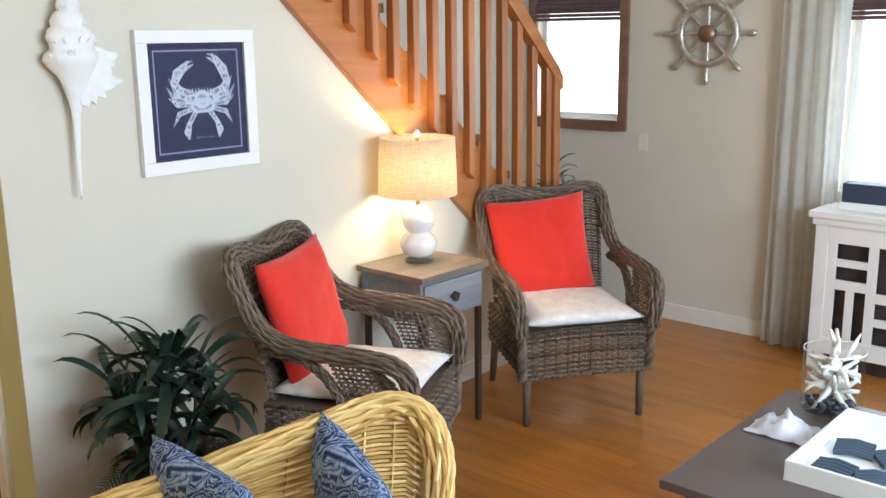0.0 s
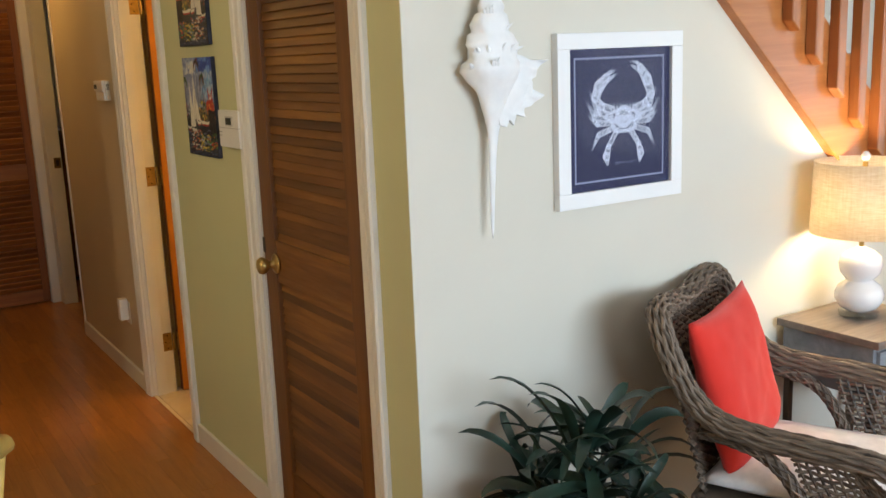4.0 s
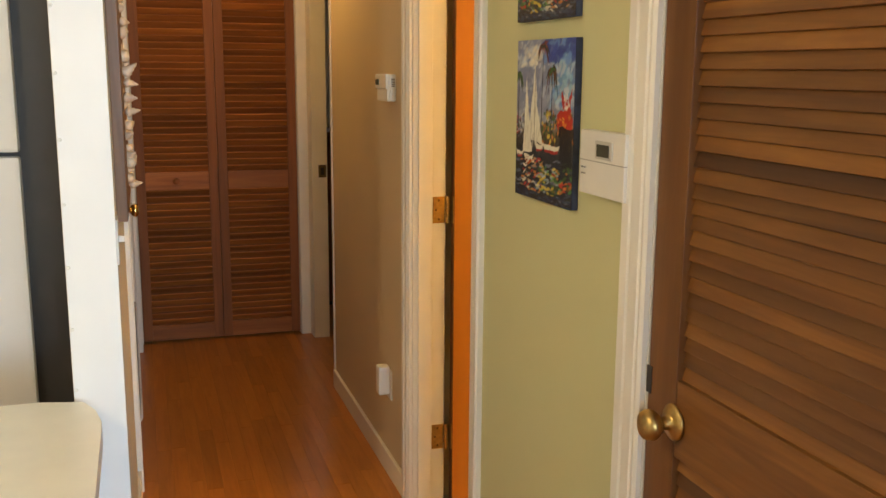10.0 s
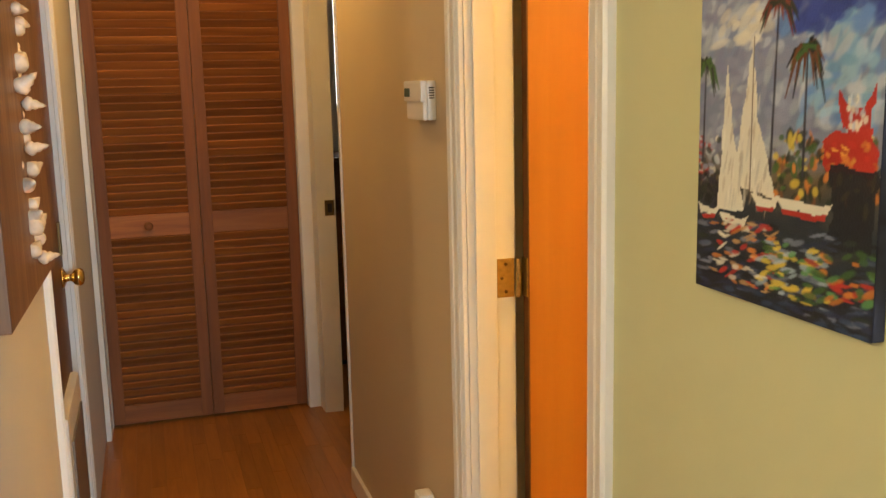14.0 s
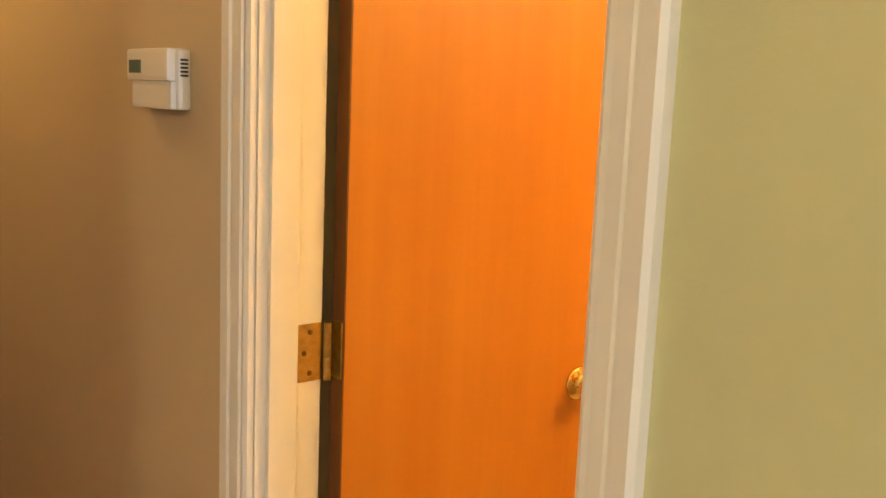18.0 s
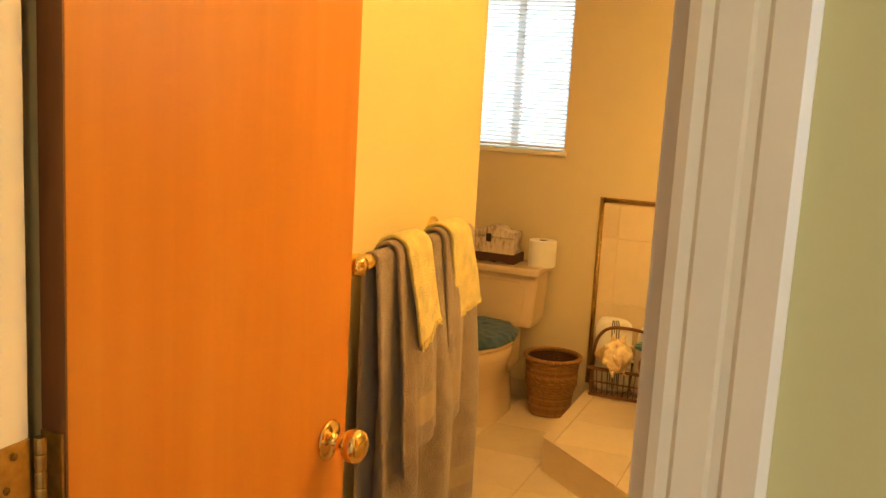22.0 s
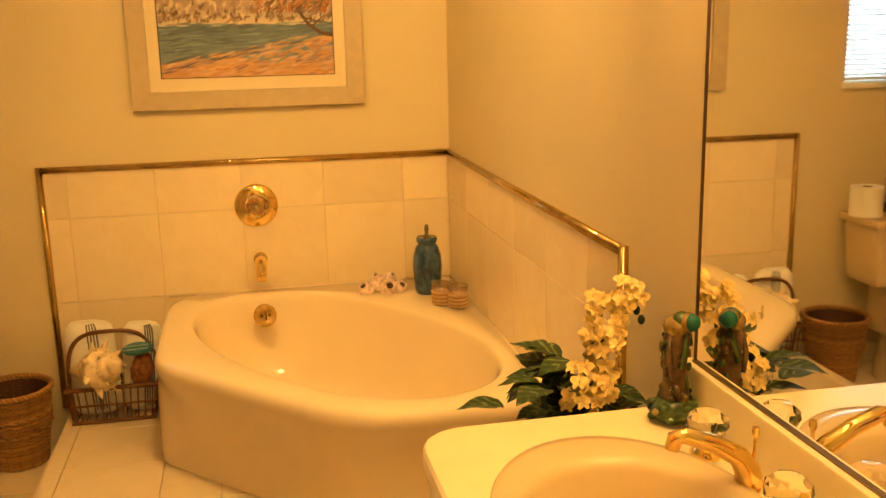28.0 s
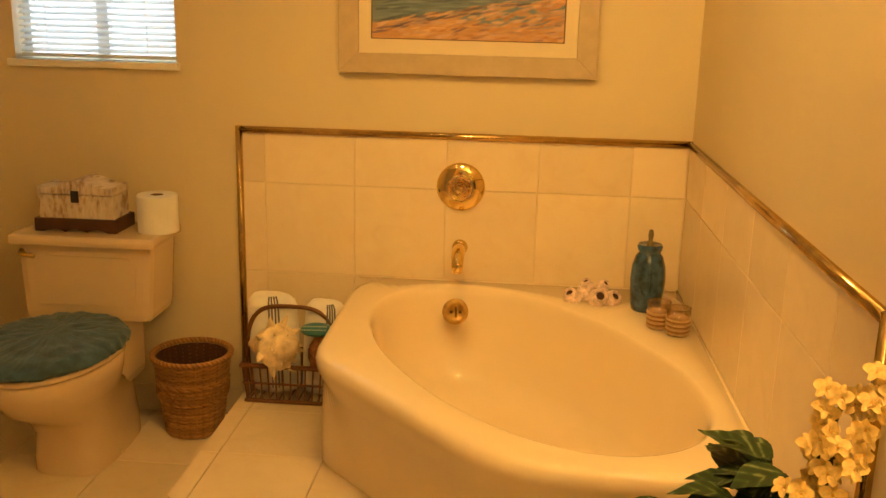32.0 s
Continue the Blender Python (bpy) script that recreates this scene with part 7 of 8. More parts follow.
for i in range(12):
    a = 2 * math.pi * i / 12
    part("rosette", tubed([(0.117 * math.cos(a) + 0.022 * math.cos(q) * -math.sin(a), 0.117 * math.sin(a) + 0.022 * math.cos(q) * math.cos(a), 0.160 + 0.016 * math.sin(q)) for q in [2 * math.pi * j / 12 for j in range(12)]], 0.0038, 6, True), M_BASKET, wb)

# towel basket on the step
tk = thing("wire_basket", "brown metal wire basket with an arched handle", "basket", pose(-2.585, 3.640, 0.1405))
M_WIRE = plain("rust_brown_wire", (0.17, 0.070, 0.028), 0.45, 0.4)
BX, BY, BT = 0.152, 0.085, 0.132
for z, k, r in ((0.008, 0.92, 0.007), (0.070, 0.96, 0.004), (BT, 1.0, 0.0085)):
    x, y = BX * k, BY * k
    part("hoop", tubed([(-x, -y, z), (x, -y, z), (x, y, z), (-x, y, z)], r, 7, True), M_WIRE, tk)
for i in range(12):
    x = -BX * 0.92 + i * BX * 0.1672
    for q in (-1, 1):
        part("wire", tubed([(x * 0.92, q * BY * 0.92, 0.008), (x, q * BY, BT)], 0.0030, 5), M_WIRE, tk)
for i in range(6):
    y = BY * (-0.8 + i * 0.32)
    for q in (-1, 1):
        part("wire", tubed([(q * BX * 0.92, y * 0.92, 0.008), (q * BX, y, BT)], 0.0030, 5), M_WIRE, tk)
for i in range(9):
    part("floor_wire", tubed([(BX * (-0.85 + i * 0.2125), -BY * 0.92, 0.008), (BX * (-0.85 + i * 0.2125), BY * 0.92, 0.008)], 0.0025, 5), M_WIRE, tk)
arch = []
for i in range(25):
    a = math.pi * i / 24
    c, q = math.cos(a), math.sin(a)
    arch.append((BX * math.copysign(abs(c) ** 0.62, c), -0.020 * q, BT + 0.188 * q ** 0.72))
part("handle", tubed(arch, 0.0075, 8), M_WIRE, tk, "arched handle", True)
M_TOWELW = fabric("white_striped_towel", (0.84, 0.81, 0.77), 0.95, 700, 0.05)
M_STRIPE = fabric("grey_blue_stripe", (0.15, 0.15, 0.16), 0.95, 700, 0.1)
for x, tilt, top, rx, q0 in ((-0.070, -2, 0.338, 0.086, -1.55), (0.104, 3, 0.320, 0.070, -1.35)):
    tw = thing("rolled_towel", "rolled white hand towel with dark stripes in the basket", "towel", pose(-2.585 + x * 0.9, 3.668, 0.152, 0, tilt), "rolled towels")
    prof = [(0, 0), (0.85, 0.002), (0.97, 0.02), (1.0, 0.16), (0.97, top - 0.045), (0.90, top - 0.020), (0.70, top - 0.005), (0.35, top), (0, top + 0.001)]
    bm = lathed([(r * rx, z) for r, z in prof], 36, None, 0.050 / rx)
    for v in bm.verts:
        v.co.z += 0.010 * noise.noise(v.co * 16) * (v.co.z / top)
    part("roll", bm, M_TOWELW, tw, smooth=True)
    for i in range(4):
        q = q0 + i * 0.125
        run = [(r * (rx + 0.0012) * math.cos(q), r * 0.0512 * math.sin(q), z + 0.010 * noise.noise(Vector((r * rx * math.cos(q), r * 0.05 * math.sin(q), z)) * 16) * (z / top)) for r, z in prof[2:7]]
        part("stripe", tubed(run, 0.0030, 5), M_STRIPE, tw)
co = thing("conch_shell", "cream spiny conch shell lying on top of the wire basket", "shell", pose(-2.622, 3.560, 0.352, 0, 0, -34) @ pose(0, 0, 25, 0, 76, 0).to_3x3().to_4x4() @ Matrix.Scale(1.22, 4))
M_CONCH = plain("cream_conch", (0.80, 0.63, 0.40), 0.45, var=0.30, scale=35, bump=0.5, bscale=70)
bm = lathed([(0, -0.105), (0.012, -0.098), (0.026, -0.065), (0.046, -0.025), (0.060, 0.010), (0.062, 0.022), (0.046, 0.034), (0.040, 0.040), (0.044, 0.046), (0.030, 0.056), (0.026, 0.062), (0.028, 0.067), (0.014, 0.077), (0, 0.090)], 30)
for v in bm.verts:
    a = math.atan2(v.co.y, v.co.x)
    swell = 1 + 0.16 * math.cos(a + 0.6) + 0.08 * noise.noise(v.co * 40)
    v.co.x *= swell
    v.co.y *= swell
part("body", bm, M_CONCH, co, smooth=True)
for ringz, rr, ln, cnt, wide in ((0.014, 0.058, 0.034, 8, 0.015), (0.043, 0.040, 0.022, 7, 0.009), (0.065, 0.024, 0.013, 6, 0.006)):
    for i in range(cnt):
        a = 2 * math.pi * (i + 0.35) / cnt
        sw = (1 + 0.16 * math.cos(a + 0.6)) * rr
        d = Vector((math.cos(a), math.sin(a), 0.30))
        p0 = Vector((sw * math.cos(a), sw * math.sin(a), ringz)) - d * 0.006
        part("spike", tubed([p0, p0 + d * ln * 0.5, p0 + d * ln + Vector((0, 0, 0.006))], [wide, wide * 0.55, 0.0015], 8), M_CONCH, co, smooth=True)
soap = thing("teal_brush", "teal bath brush with pale bristles lying on the basket", "brush", pose(-2.488, 3.572, 0.402, 14, -4, -6) @ Matrix.Scale(1.08, 4))
part("head", ball((0, 0, 0), 0.026, 18, 1.95, 1.0, 0.78), plain("teal_plastic", (0.045, 0.19, 0.24), 0.35), soap, smooth=True)
M_BRISTLE = plain("pale_bristle", (0.42, 0.52, 0.50), 0.8)
for i in range(9):
    for j in range(2):
        x = -0.036 + 0.009 * i
        part("tuft", tubed([(x, -0.019 + 0.010 * j, 0.010 + 0.005 * j), (x, -0.027 + 0.010 * j, 0.016 + 0.007 * j)], 0.0022, 5), M_BRISTLE, soap)
sg = thing("bath_sponge", "brown loofah sponge in the wire basket", "sponge", pose(-2.480, 3.590, 0.318, 0, 14))
bm = ball((0, 0, 0), 0.040, 24, 0.95, 0.8, 1.65)
for v in bm.verts:
    v.co += v.co.normalized() * 0.010 * noise.noise(v.co * 90)
part("body", bm, plain("loofah_brown", (0.26, 0.10, 0.035), 0.95, var=0.5, scale=70, bump=0.8, bscale=120), sg, smooth=True)

# things on the tub deck
M_BLUEGLAZE = plain("teal_glaze", (0.032, 0.078, 0.150), 0.14, var=0.75, scale=32, bump=0.5, bscale=40, Coat_Weight=0.5)
M_STOPPER = plain("olive_stopper_glaze", (0.16, 0.12, 0.045), 0.3, var=0.3, scale=60)
bo = thing("ceramic_bottle", "teal glazed ceramic bottle with a stopper on the tub deck", "bottle", pose(-1.452, 3.545, 0.535) @ Matrix.Scale(1.07, 4))
part("body", lathed([(0, 0), (0.040, 0), (0.043, 0.004), (0.045, 0.02), (0.050, 0.09), (0.047, 0.13), (0.038, 0.160), (0.030, 0.170), (0.030, 0.176), (0, 0.177)], 30), M_BLUEGLAZE, bo, smooth=True)
part("collar", lathed([(0.030, 0.168), (0.031, 0.174), (0.0345, 0.178), (0.036, 0.188), (0.033, 0.194), (0.020, 0.190), (0, 0.190)], 28), M_BLUEGLAZE, bo, "glazed collar", True)
part("stopper", lathed([(0.010, 0.190), (0.010, 0.20), (0.006, 0.204), (0.008, 0.222), (0.006, 0.234), (0, 0.237)], 14), M_STOPPER, bo, "olive brown stopper", True)
part("anchor", tubed([(-0.024, -0.047, 0.075), (-0.016, -0.049, 0.058), (0, -0.0505, 0.05), (0.016, -0.049, 0.058), (0.024, -0.047, 0.075)], 0.004, 6), M_BLUEGLAZE, bo)
part("anchor", tubed([(0, -0.050, 0.05), (0, -0.0515, 0.09), (0, -0.050, 0.12)], 0.004, 6), M_BLUEGLAZE, bo)
bc = thing("barnacle_cluster", "cluster of pale barnacle shells on the tub deck", "shell", pose(-1.612, 3.60, 0.536) @ Matrix.Scale(0.97, 4))
M_BARN = plain("barnacle_pink_white", (0.74, 0.56, 0.49), 0.6, var=0.4, scale=60, bump=0.6, bscale=90)
rng = random.Random(8)
for i, (x, y, z, r, tx, ty) in enumerate(((-0.06, 0, 0.002, 0.030, 28, -28), (-0.02, 0.01, 0.012, 0.030, 12, -8), (0.02, -0.012, 0.008, 0.034, 52, 8), (0.058, -0.004, 0.004, 0.030, 38, 32), (-0.012, 0.02, 0.040, 0.022, 18, -24), (0.030, 0.02, 0.042, 0.021, 30, 34))):
    prof = [(r, 0), (r * 1.05, r * 0.3), (r * 0.85, r * 0.9), (r * 0.62, r * 1.35), (r * 0.52, r * 1.42), (r * 0.42, r * 1.2), (r * 0.3, r * 0.6), (0, r * 0.5)]
    bm = lathed(prof, 14)
    for v in bm.verts:
        v.co += v.co.normalized() * 0.05 * r * math.sin(7 * math.atan2(v.co.y, v.co.x))
    part("barnacle", bm, M_BARN, bc, smooth=True, m=pose(x, y, z, tx, ty))
    # dark disc stands for the shade inside the barnacle's mouth
    part("opening", lathed([(0, r * 0.98), (r * 0.385, r * 1.12)], 10), M_DARKWOOD_SHADE, bc, m=pose(x, y, z, tx, ty))
M_VOTIVE = thin_glass("votive_glass", (0.88, 0.80, 0.70), 0.14, 0.9)
M_TAN = plain("tan_jute", (0.55, 0.38, 0.20), 0.8, var=0.2, scale=50)
for x, y in ((-1.436, 3.375), (-1.388, 3.322)):
    vo_ = thing("votive_cup", "small glass votive cup wrapped in tan jute cord", "candle cup", pose(x, y, 0.535), "votive cups")
    part("glass", lathed([(0, 0), (0.028, 0), (0.030, 0.003), (0.034, 0.080), (0.032, 0.080), (0.028, 0.006), (0, 0.005)], 28), M_VOTIVE, vo_, smooth=True)
    part("rim", tubed([(0.0332 * math.cos(a), 0.0332 * math.sin(a), 0.080) for a in [2 * math.pi * q / 24 for q in range(24)]], 0.0014, 6, True), M_VOTIVE, vo_, smooth=True)
    part("wax", lathed([(0, 0.007), (0.0272, 0.007), (0.029, 0.050), (0, 0.050)], 20), plain("cream_wax", (0.74, 0.56, 0.36), 0.5) if x == -1.436 else bpy.data.materials["cream_wax"], vo_)
    for i in range(7):
        part("cord", tubed([((0.0312 + 0.0003 * i) * math.cos(a), (0.0312 + 0.0003 * i) * math.sin(a), 0.008 + 0.0068 * i) for a in [2 * math.pi * q / 24 for q in range(24)]], 0.0033 if i % 2 == 0 else 0.0022, 6, True), M_TAN if i % 2 == 0 else M_BASKET, vo_)

# framed beach painting
M_FRAMETAUPE = plain("taupe_frame_paint", (0.50, 0.40, 0.27), 0.5, var=0.07, scale=25, bump=0.15, bscale=120)
M_MAT = plain("cream_mat", (0.80, 0.70, 0.52), 0.9, var=0.02)
ar = thing("framed_beach_painting", "beach painting with a palm in a wide taupe frame", "painting", pose(-2.039, BN, 1.213))
AW, AH = 0.406, 0.66
FW = 0.063
for rail in ([(-AW, 0), (AW, 0), (AW - FW, FW), (-AW + FW, FW)], [(-AW + FW, AH - FW), (AW - FW, AH - FW), (AW, AH), (-AW, AH)], [(-AW, 0), (-AW + FW, FW), (-AW + FW, AH - FW), (-AW, AH)], [(AW, 0), (AW, AH), (AW - FW, AH - FW), (AW - FW, FW)]):
    part("frame", prismed(rail, -0.032, 0.0, "y", 0.003), M_FRAMETAUPE, ar)
part("mat", boxed(-AW + 0.063, AW - 0.063, -0.014, -0.004, 0.063, AH - 0.063), M_MAT, ar)
part("picture_line", boxed(-0.304, 0.304, -0.0155, -0.014, 0.107, 0.553), plain("dark_line", (0.12, 0.07, 0.04), 0.6), ar)
e = Easel(0.60, 0.44, 0.0026, 13)
CREAM_, MAUVE, BROWN, RUST = (0.66, 0.55, 0.42), (0.34, 0.24, 0.24), (0.13, 0.075, 0.05), (0.44, 0.16, 0.06)
SEA, DEEPSEA, SAND, VIOLET = (0.18, 0.25, 0.31), (0.08, 0.11, 0.17), (0.62, 0.34, 0.17), (0.16, 0.11, 0.17)
e.wash([(0.0, (0.62, 0.34, 0.17)), (0.10, (0.55, 0.32, 0.19)), (0.14, SEA), (0.30, (0.15, 0.21, 0.26)), (0.41, DEEPSEA), (0.425, CREAM_), (0.52, (0.40, 0.29, 0.22)), (0.75, (0.45, 0.36, 0.28)), (1.0, (0.52, 0.48, 0.42))], 0.02, 12)


def shore(u):
    return 0.10 + 0.25 * u


e.dabs(520, 0, 1, 0.06, 0.41, 0.030, 0.0032, [SEA, SEA, DEEPSEA, (0.20, 0.29, 0.32), (0.14, 0.20, 0.26), (0.12, 0.18, 0.22)], 4, 5, 0.8, lambda u, v: v > shore(u) - 0.02)
e.dabs(26, 0, 0.9, 0.400, 0.425, 0.022, 0.0022, [CREAM_, (0.60, 0.56, 0.48)], 0, 4, 0.9)
e.dabs(420, 0, 1, 0.0, 0.30, 0.024, 0.0045, [SAND, SAND, (0.70, 0.44, 0.24), (0.52, 0.25, 0.12), (0.62, 0.40, 0.30)], 12, 14, 0.7, lambda u, v: v < shore(u))
e.dabs(140, 0, 0.8, 0.0, 0.26, 0.026, 0.0035, [VIOLET, (0.20, 0.17, 0.24), DEEPSEA, MAUVE], 14, 8, 0.85, lambda u, v: abs(v - shore(u) + 0.030) < 0.034 * (1.15 - u) + 0.006)
e.dabs(30, 0, 1, 0.0, 0.36, 0.030, 0.0022, [CREAM_, (0.72, 0.62, 0.50), (0.40, 0.42, 0.42)], 12, 6, 0.9, lambda u, v: abs(v - shore(u) - 0.004) < 0.008)
e.dabs(60, 0.3, 1, 0.0, 0.18, 0.020, 0.003, [VIOLET, MAUVE, RUST], 10, 14, 0.6, lambda u, v: v < shore(u) - 0.08)
e.dabs(520, 0, 1, 0.45, 0.80, 0.014, 0.006, [MAUVE, BROWN, CREAM_, CREAM_, (0.28, 0.20, 0.18), (0.56, 0.42, 0.30), (0.24, 0.22, 0.14)], 70, 60, 0.8)
e.dabs(160, 0, 1, 0.43, 0.52, 0.010, 0.004, [BROWN, (0.20, 0.13, 0.09), MAUVE], 60, 50, 0.8)
e.dabs(300, 0, 1, 0.75, 1.0, 0.016, 0.008, [CREAM_, (0.50, 0.48, 0.44), (0.40, 0.42, 0.46)], 20, 60, 0.6)
for a, b, c, d, r0, r1 in ((1.0, 0.31, 0.93, 0.33, 0.007, 0.006), (0.93, 0.33, 0.86, 0.40, 0.006, 0.006), (0.86, 0.40, 0.80, 0.52, 0.006, 0.005), (0.80, 0.52, 0.74, 0.72, 0.005, 0.004), (0.88, 0.38, 0.95, 0.46, 0.004, 0.002), (0.80, 0.52, 0.90, 0.66, 0.004, 0.002), (0.83, 0.45, 0.99, 0.40, 0.003, 0.001)):
    e.stroke(a, b, c, d, r0, r1, (0.10, 0.055, 0.04))
e.dabs(280, 0.55, 1.0, 0.50, 0.82, 0.018, 0.0045, [RUST, BROWN, BROWN, (0.34, 0.11, 0.05), (0.50, 0.22, 0.10)], 55, 50, 0.85)
e.hang("picture", -0.0168, M_PIGMENT, ar, "painted beach, sea and sky", pose(0, 0, 0.11))
part("glazing", boxed(-AW + 0.063, AW - 0.063, -0.022, -0.020, 0.063, AH - 0.063), M_PICGLASS, ar).visible_shadow = False

# towel bar and towels
tbz, tbx = 1.185, -2.512
tr2 = thing("towel_bar", "polished brass towel bar fixed to the lamplit wall", "towel bar", pose(0, 0, 0))
part("bar", tubed([(tbx, 0.79, tbz), (tbx, 1.29, tbz)], 0.009, 14), M_BRASS, tr2, smooth=True)
for yy in (0.795, 1.275):
    part("post", lathed([(0.026, 0), (0.026, 0.006), (0.016, 0.012), (0.013, 0.045), (0.018, 0.055), (0.020, 0.075), (0.014, 0.088), (0, 0.090)], 18, pose(-2.585, yy, tbz, 0, 90)), M_BRASS, tr2, smooth=True)
part("ferrule", lathed([(0.0095, 0), (0.014, 0.003), (0.014, 0.03), (0.012, 0.034), (0.014, 0.038), (0.014, 0.05), (0.0095, 0.054)], 16, pose(tbx, 0.81, tbz, -90)), M_BRASS, tr2, smooth=True)


def towel_mat(name, c):
    n = Nodes(name)
    v = n.coords()
    f = n.noise(v, 30.0, 4.0)
    col = n.ramp(f, [(0.3, tuple(q * 0.82 for q in c)), (0.7, tuple(min(1, q * 1.15) for q in c))])
    n.bump(n.math("ADD", n.noise(v, 330.0, 3.0), n.math("MULTIPLY", n.noise(v, 110.0, 3.0), 0.5)), 1.0, 0.0055)
    return n.set(col, 1.0, 0.0, Sheen_Weight=0.35, Sheen_Roughness=0.6)


M_GREYT = towel_mat("taupe_terry", (0.31, 0.232, 0.170))
M_BANDT = fabric("taupe_dobby_band", (0.40, 0.315, 0.215), 0.9, 900, 0.15)
M_YELT = towel_mat("yellow_terry", (0.86, 0.72, 0.24))


def drape_point(px, pz, hang, u, y0, y1, off, seed, folds=2.0, amp=0.010, flare=0.0, slant=0.0, shift=0.0):
    """A point of a hanging cloth: u along the bar, hang from the bar to the hem."""
    wob = noise.noise(Vector((u * 3 + seed, pz * 1.2, seed)))
    front = px > 0
    fx = amp * (math.sin(2 * math.pi * folds * u + seed + 1.3 * wob) + 0.5) * min(1.0, hang * 1.8) * (1 if front else 0.2)
    yy = y0 + (y1 - y0) * u + flare * (u - 0.5) * hang + 0.010 * wob * hang + (shift * hang if front else 0.0)
    zz = pz + (slant * (u - 0.5) + 0.012 * wob) * hang
    return Vector((tbx + px + fx + 0.12 * hang * off, yy, zz))


def cloth(rows, banded=(), thick=0.006):
    """A grid of cloth; the rows named in banded take the second material."""
    bm = bmesh.new()
    grid = [[bm.verts.new(p) for p in row] for row in rows]
    for i, (a, b) in enumerate(zip(grid, grid[1:])):
        for j in range(len(a) - 1):
            bm.faces.new((a[j], a[j + 1], b[j + 1], b[j])).material_index = 1 if i in banded else 0
    bmesh.ops.recalc_face_normals(bm, faces=bm.faces[:])
    bmesh.ops.solidify(bm, geom=bm.faces[:], thickness=thick)
    return bm


def towel(name, label, mat, y0, y1, zf, zb, off, seed, bands=(), fringe=False, group="", **kw):
    """A towel over the bar: hangs to zf on the room side and zb on the wall side."""
    t_ = thing(name, label, "towel", pose(0, 0, 0), group)
    R = 0.010 + off
    prof = [(R, zf + (tbz - zf) * i / 26, 1.0 - i / 26) for i in range(26)]
    prof += [(R * math.cos(math.pi * i / 8) + 1e-6, tbz + R * math.sin(math.pi * i / 8), 0.0) for i in range(9)]
    prof += [(-min(R, 0.034), tbz - (tbz - zb) * i / 12, 0.3 * i / 12) for i in range(1, 13)]
    rows = [[drape_point(px, pz, hang, j / 26, y0, y1, off, seed, **kw) for j in range(27)] for px, pz, hang in prof]
    part("cloth", cloth(rows, bands), mat, t_, smooth=True).data.materials.append(M_BANDT)
    if fringe:
        rg = random.Random(seed)
        for i in range(16):
            p = drape_point(R, zf, 1.0, (i + 0.5) / 16, y0, y1, off, seed, **kw)
            part("fringe", tubed([p + Vector((0, 0, 0.004)), p + Vector((0.001, rg.uniform(-0.003, 0.003), -rg.uniform(0.004, 0.010)))], 0.0028, 5), mat, t_)
    return t_


towel("bath_towel", "long taupe bath towel hanging in folds over the brass bar", M_GREYT, 0.845, 1.065, 0.44, 0.50, 0.006, 2.0, folds=1.5, amp=0.022, group="bath towels")
towel("bath_towel", "long taupe bath towel hanging in folds over the brass bar", M_GREYT, 1.075, 1.30, 0.565, 0.60, 0.006, 5.0, (2, 3), folds=1.5, amp=0.022, group="bath towels", slant=0.06)
towel("hand_towel", "taupe hand towel layered over a bath towel", M_GREYT, 0.905, 1.05, 0.80, 0.9, 0.016, 3.3, (3, 4, 5, 6), folds=1.0, amp=0.012, group="hand towels", slant=0.05, shift=0.045)
towel("hand_towel", "taupe hand towel layered over a bath towel", M_GREYT, 1.115, 1.265, 0.83, 0.9, 0.016, 6.1, (3, 4, 5, 6), folds=1.0, amp=0.012, group="hand towels", slant=0.05, shift=0.03)
towel("wash_cloth", "pale yellow fringed wash cloth draped on top of towels", M_YELT, 0.930, 1.030, 1.022, 1.05, 0.025, 1.1, folds=0.6, amp=0.005, fringe=True, group="wash cloths", slant=0.035, shift=0.055, flare=0.015)
towel("wash_cloth", "pale yellow fringed wash cloth draped on top of towels", M_YELT, 1.135, 1.235, 1.035, 1.05, 0.025, 4.2, folds=0.6, amp=0.005, fringe=True, group="wash cloths", slant=0.03, shift=0.045, flare=0.01)

# vanity
vn = thing("vanity_cabinet", "cream bathroom vanity cabinet with raised panel doors", "cabinet", pose(0, 0, 0))
for a in ((-1.785, -1.765, 0.36, 1.722, 0.09, 0.765), (-1.765, BE - 0.002, 1.702, 1.722, 0.09, 0.765), (-1.765, BE - 0.002, 0.36, 0.38, 0.09, 0.765), (-1.765, BE - 0.002, 0.38, 1.702, 0.09, 0.11)):
    part("body_panel", boxed(*a, 0.002), M_COUNTER, vn)
part("toe_kick", boxed(-1.72, BE, 0.40, 1.70, 0.0, 0.09), M_DARKWOOD_SHADE, vn)
for k in range(3):
    a = 0.385 + k * 0.445
    d = part("cabinet_door", boxed(-1.803, -1.785, a, a + 0.405, 0.12, 0.745, 0.003), M_COUNTER, vn)
    part("panel", boxed(-1.808, -1.803, a + 0.06, a + 0.345, 0.18, 0.685, 0.003), M_COUNTER, d)
    part("pull", lathed([(0.006, 0), (0.005, 0.012), (0.013, 0.020), (0.011, 0.027), (0, 0.028)], 14, pose(-1.803, a + 0.37, 0.60, 0, -90)), M_BRASS, d, smooth=True)
SC = (-1.572, 1.374)
CTOP = [(-1.814, 0.34), (BE - 0.001, 0.34), (BE - 0.001, 1.748), (-1.742, 1.745), (-1.776, 1.734), (-1.803, 1.710), (-1.815, 1.672), (-1.816, 1.64)]


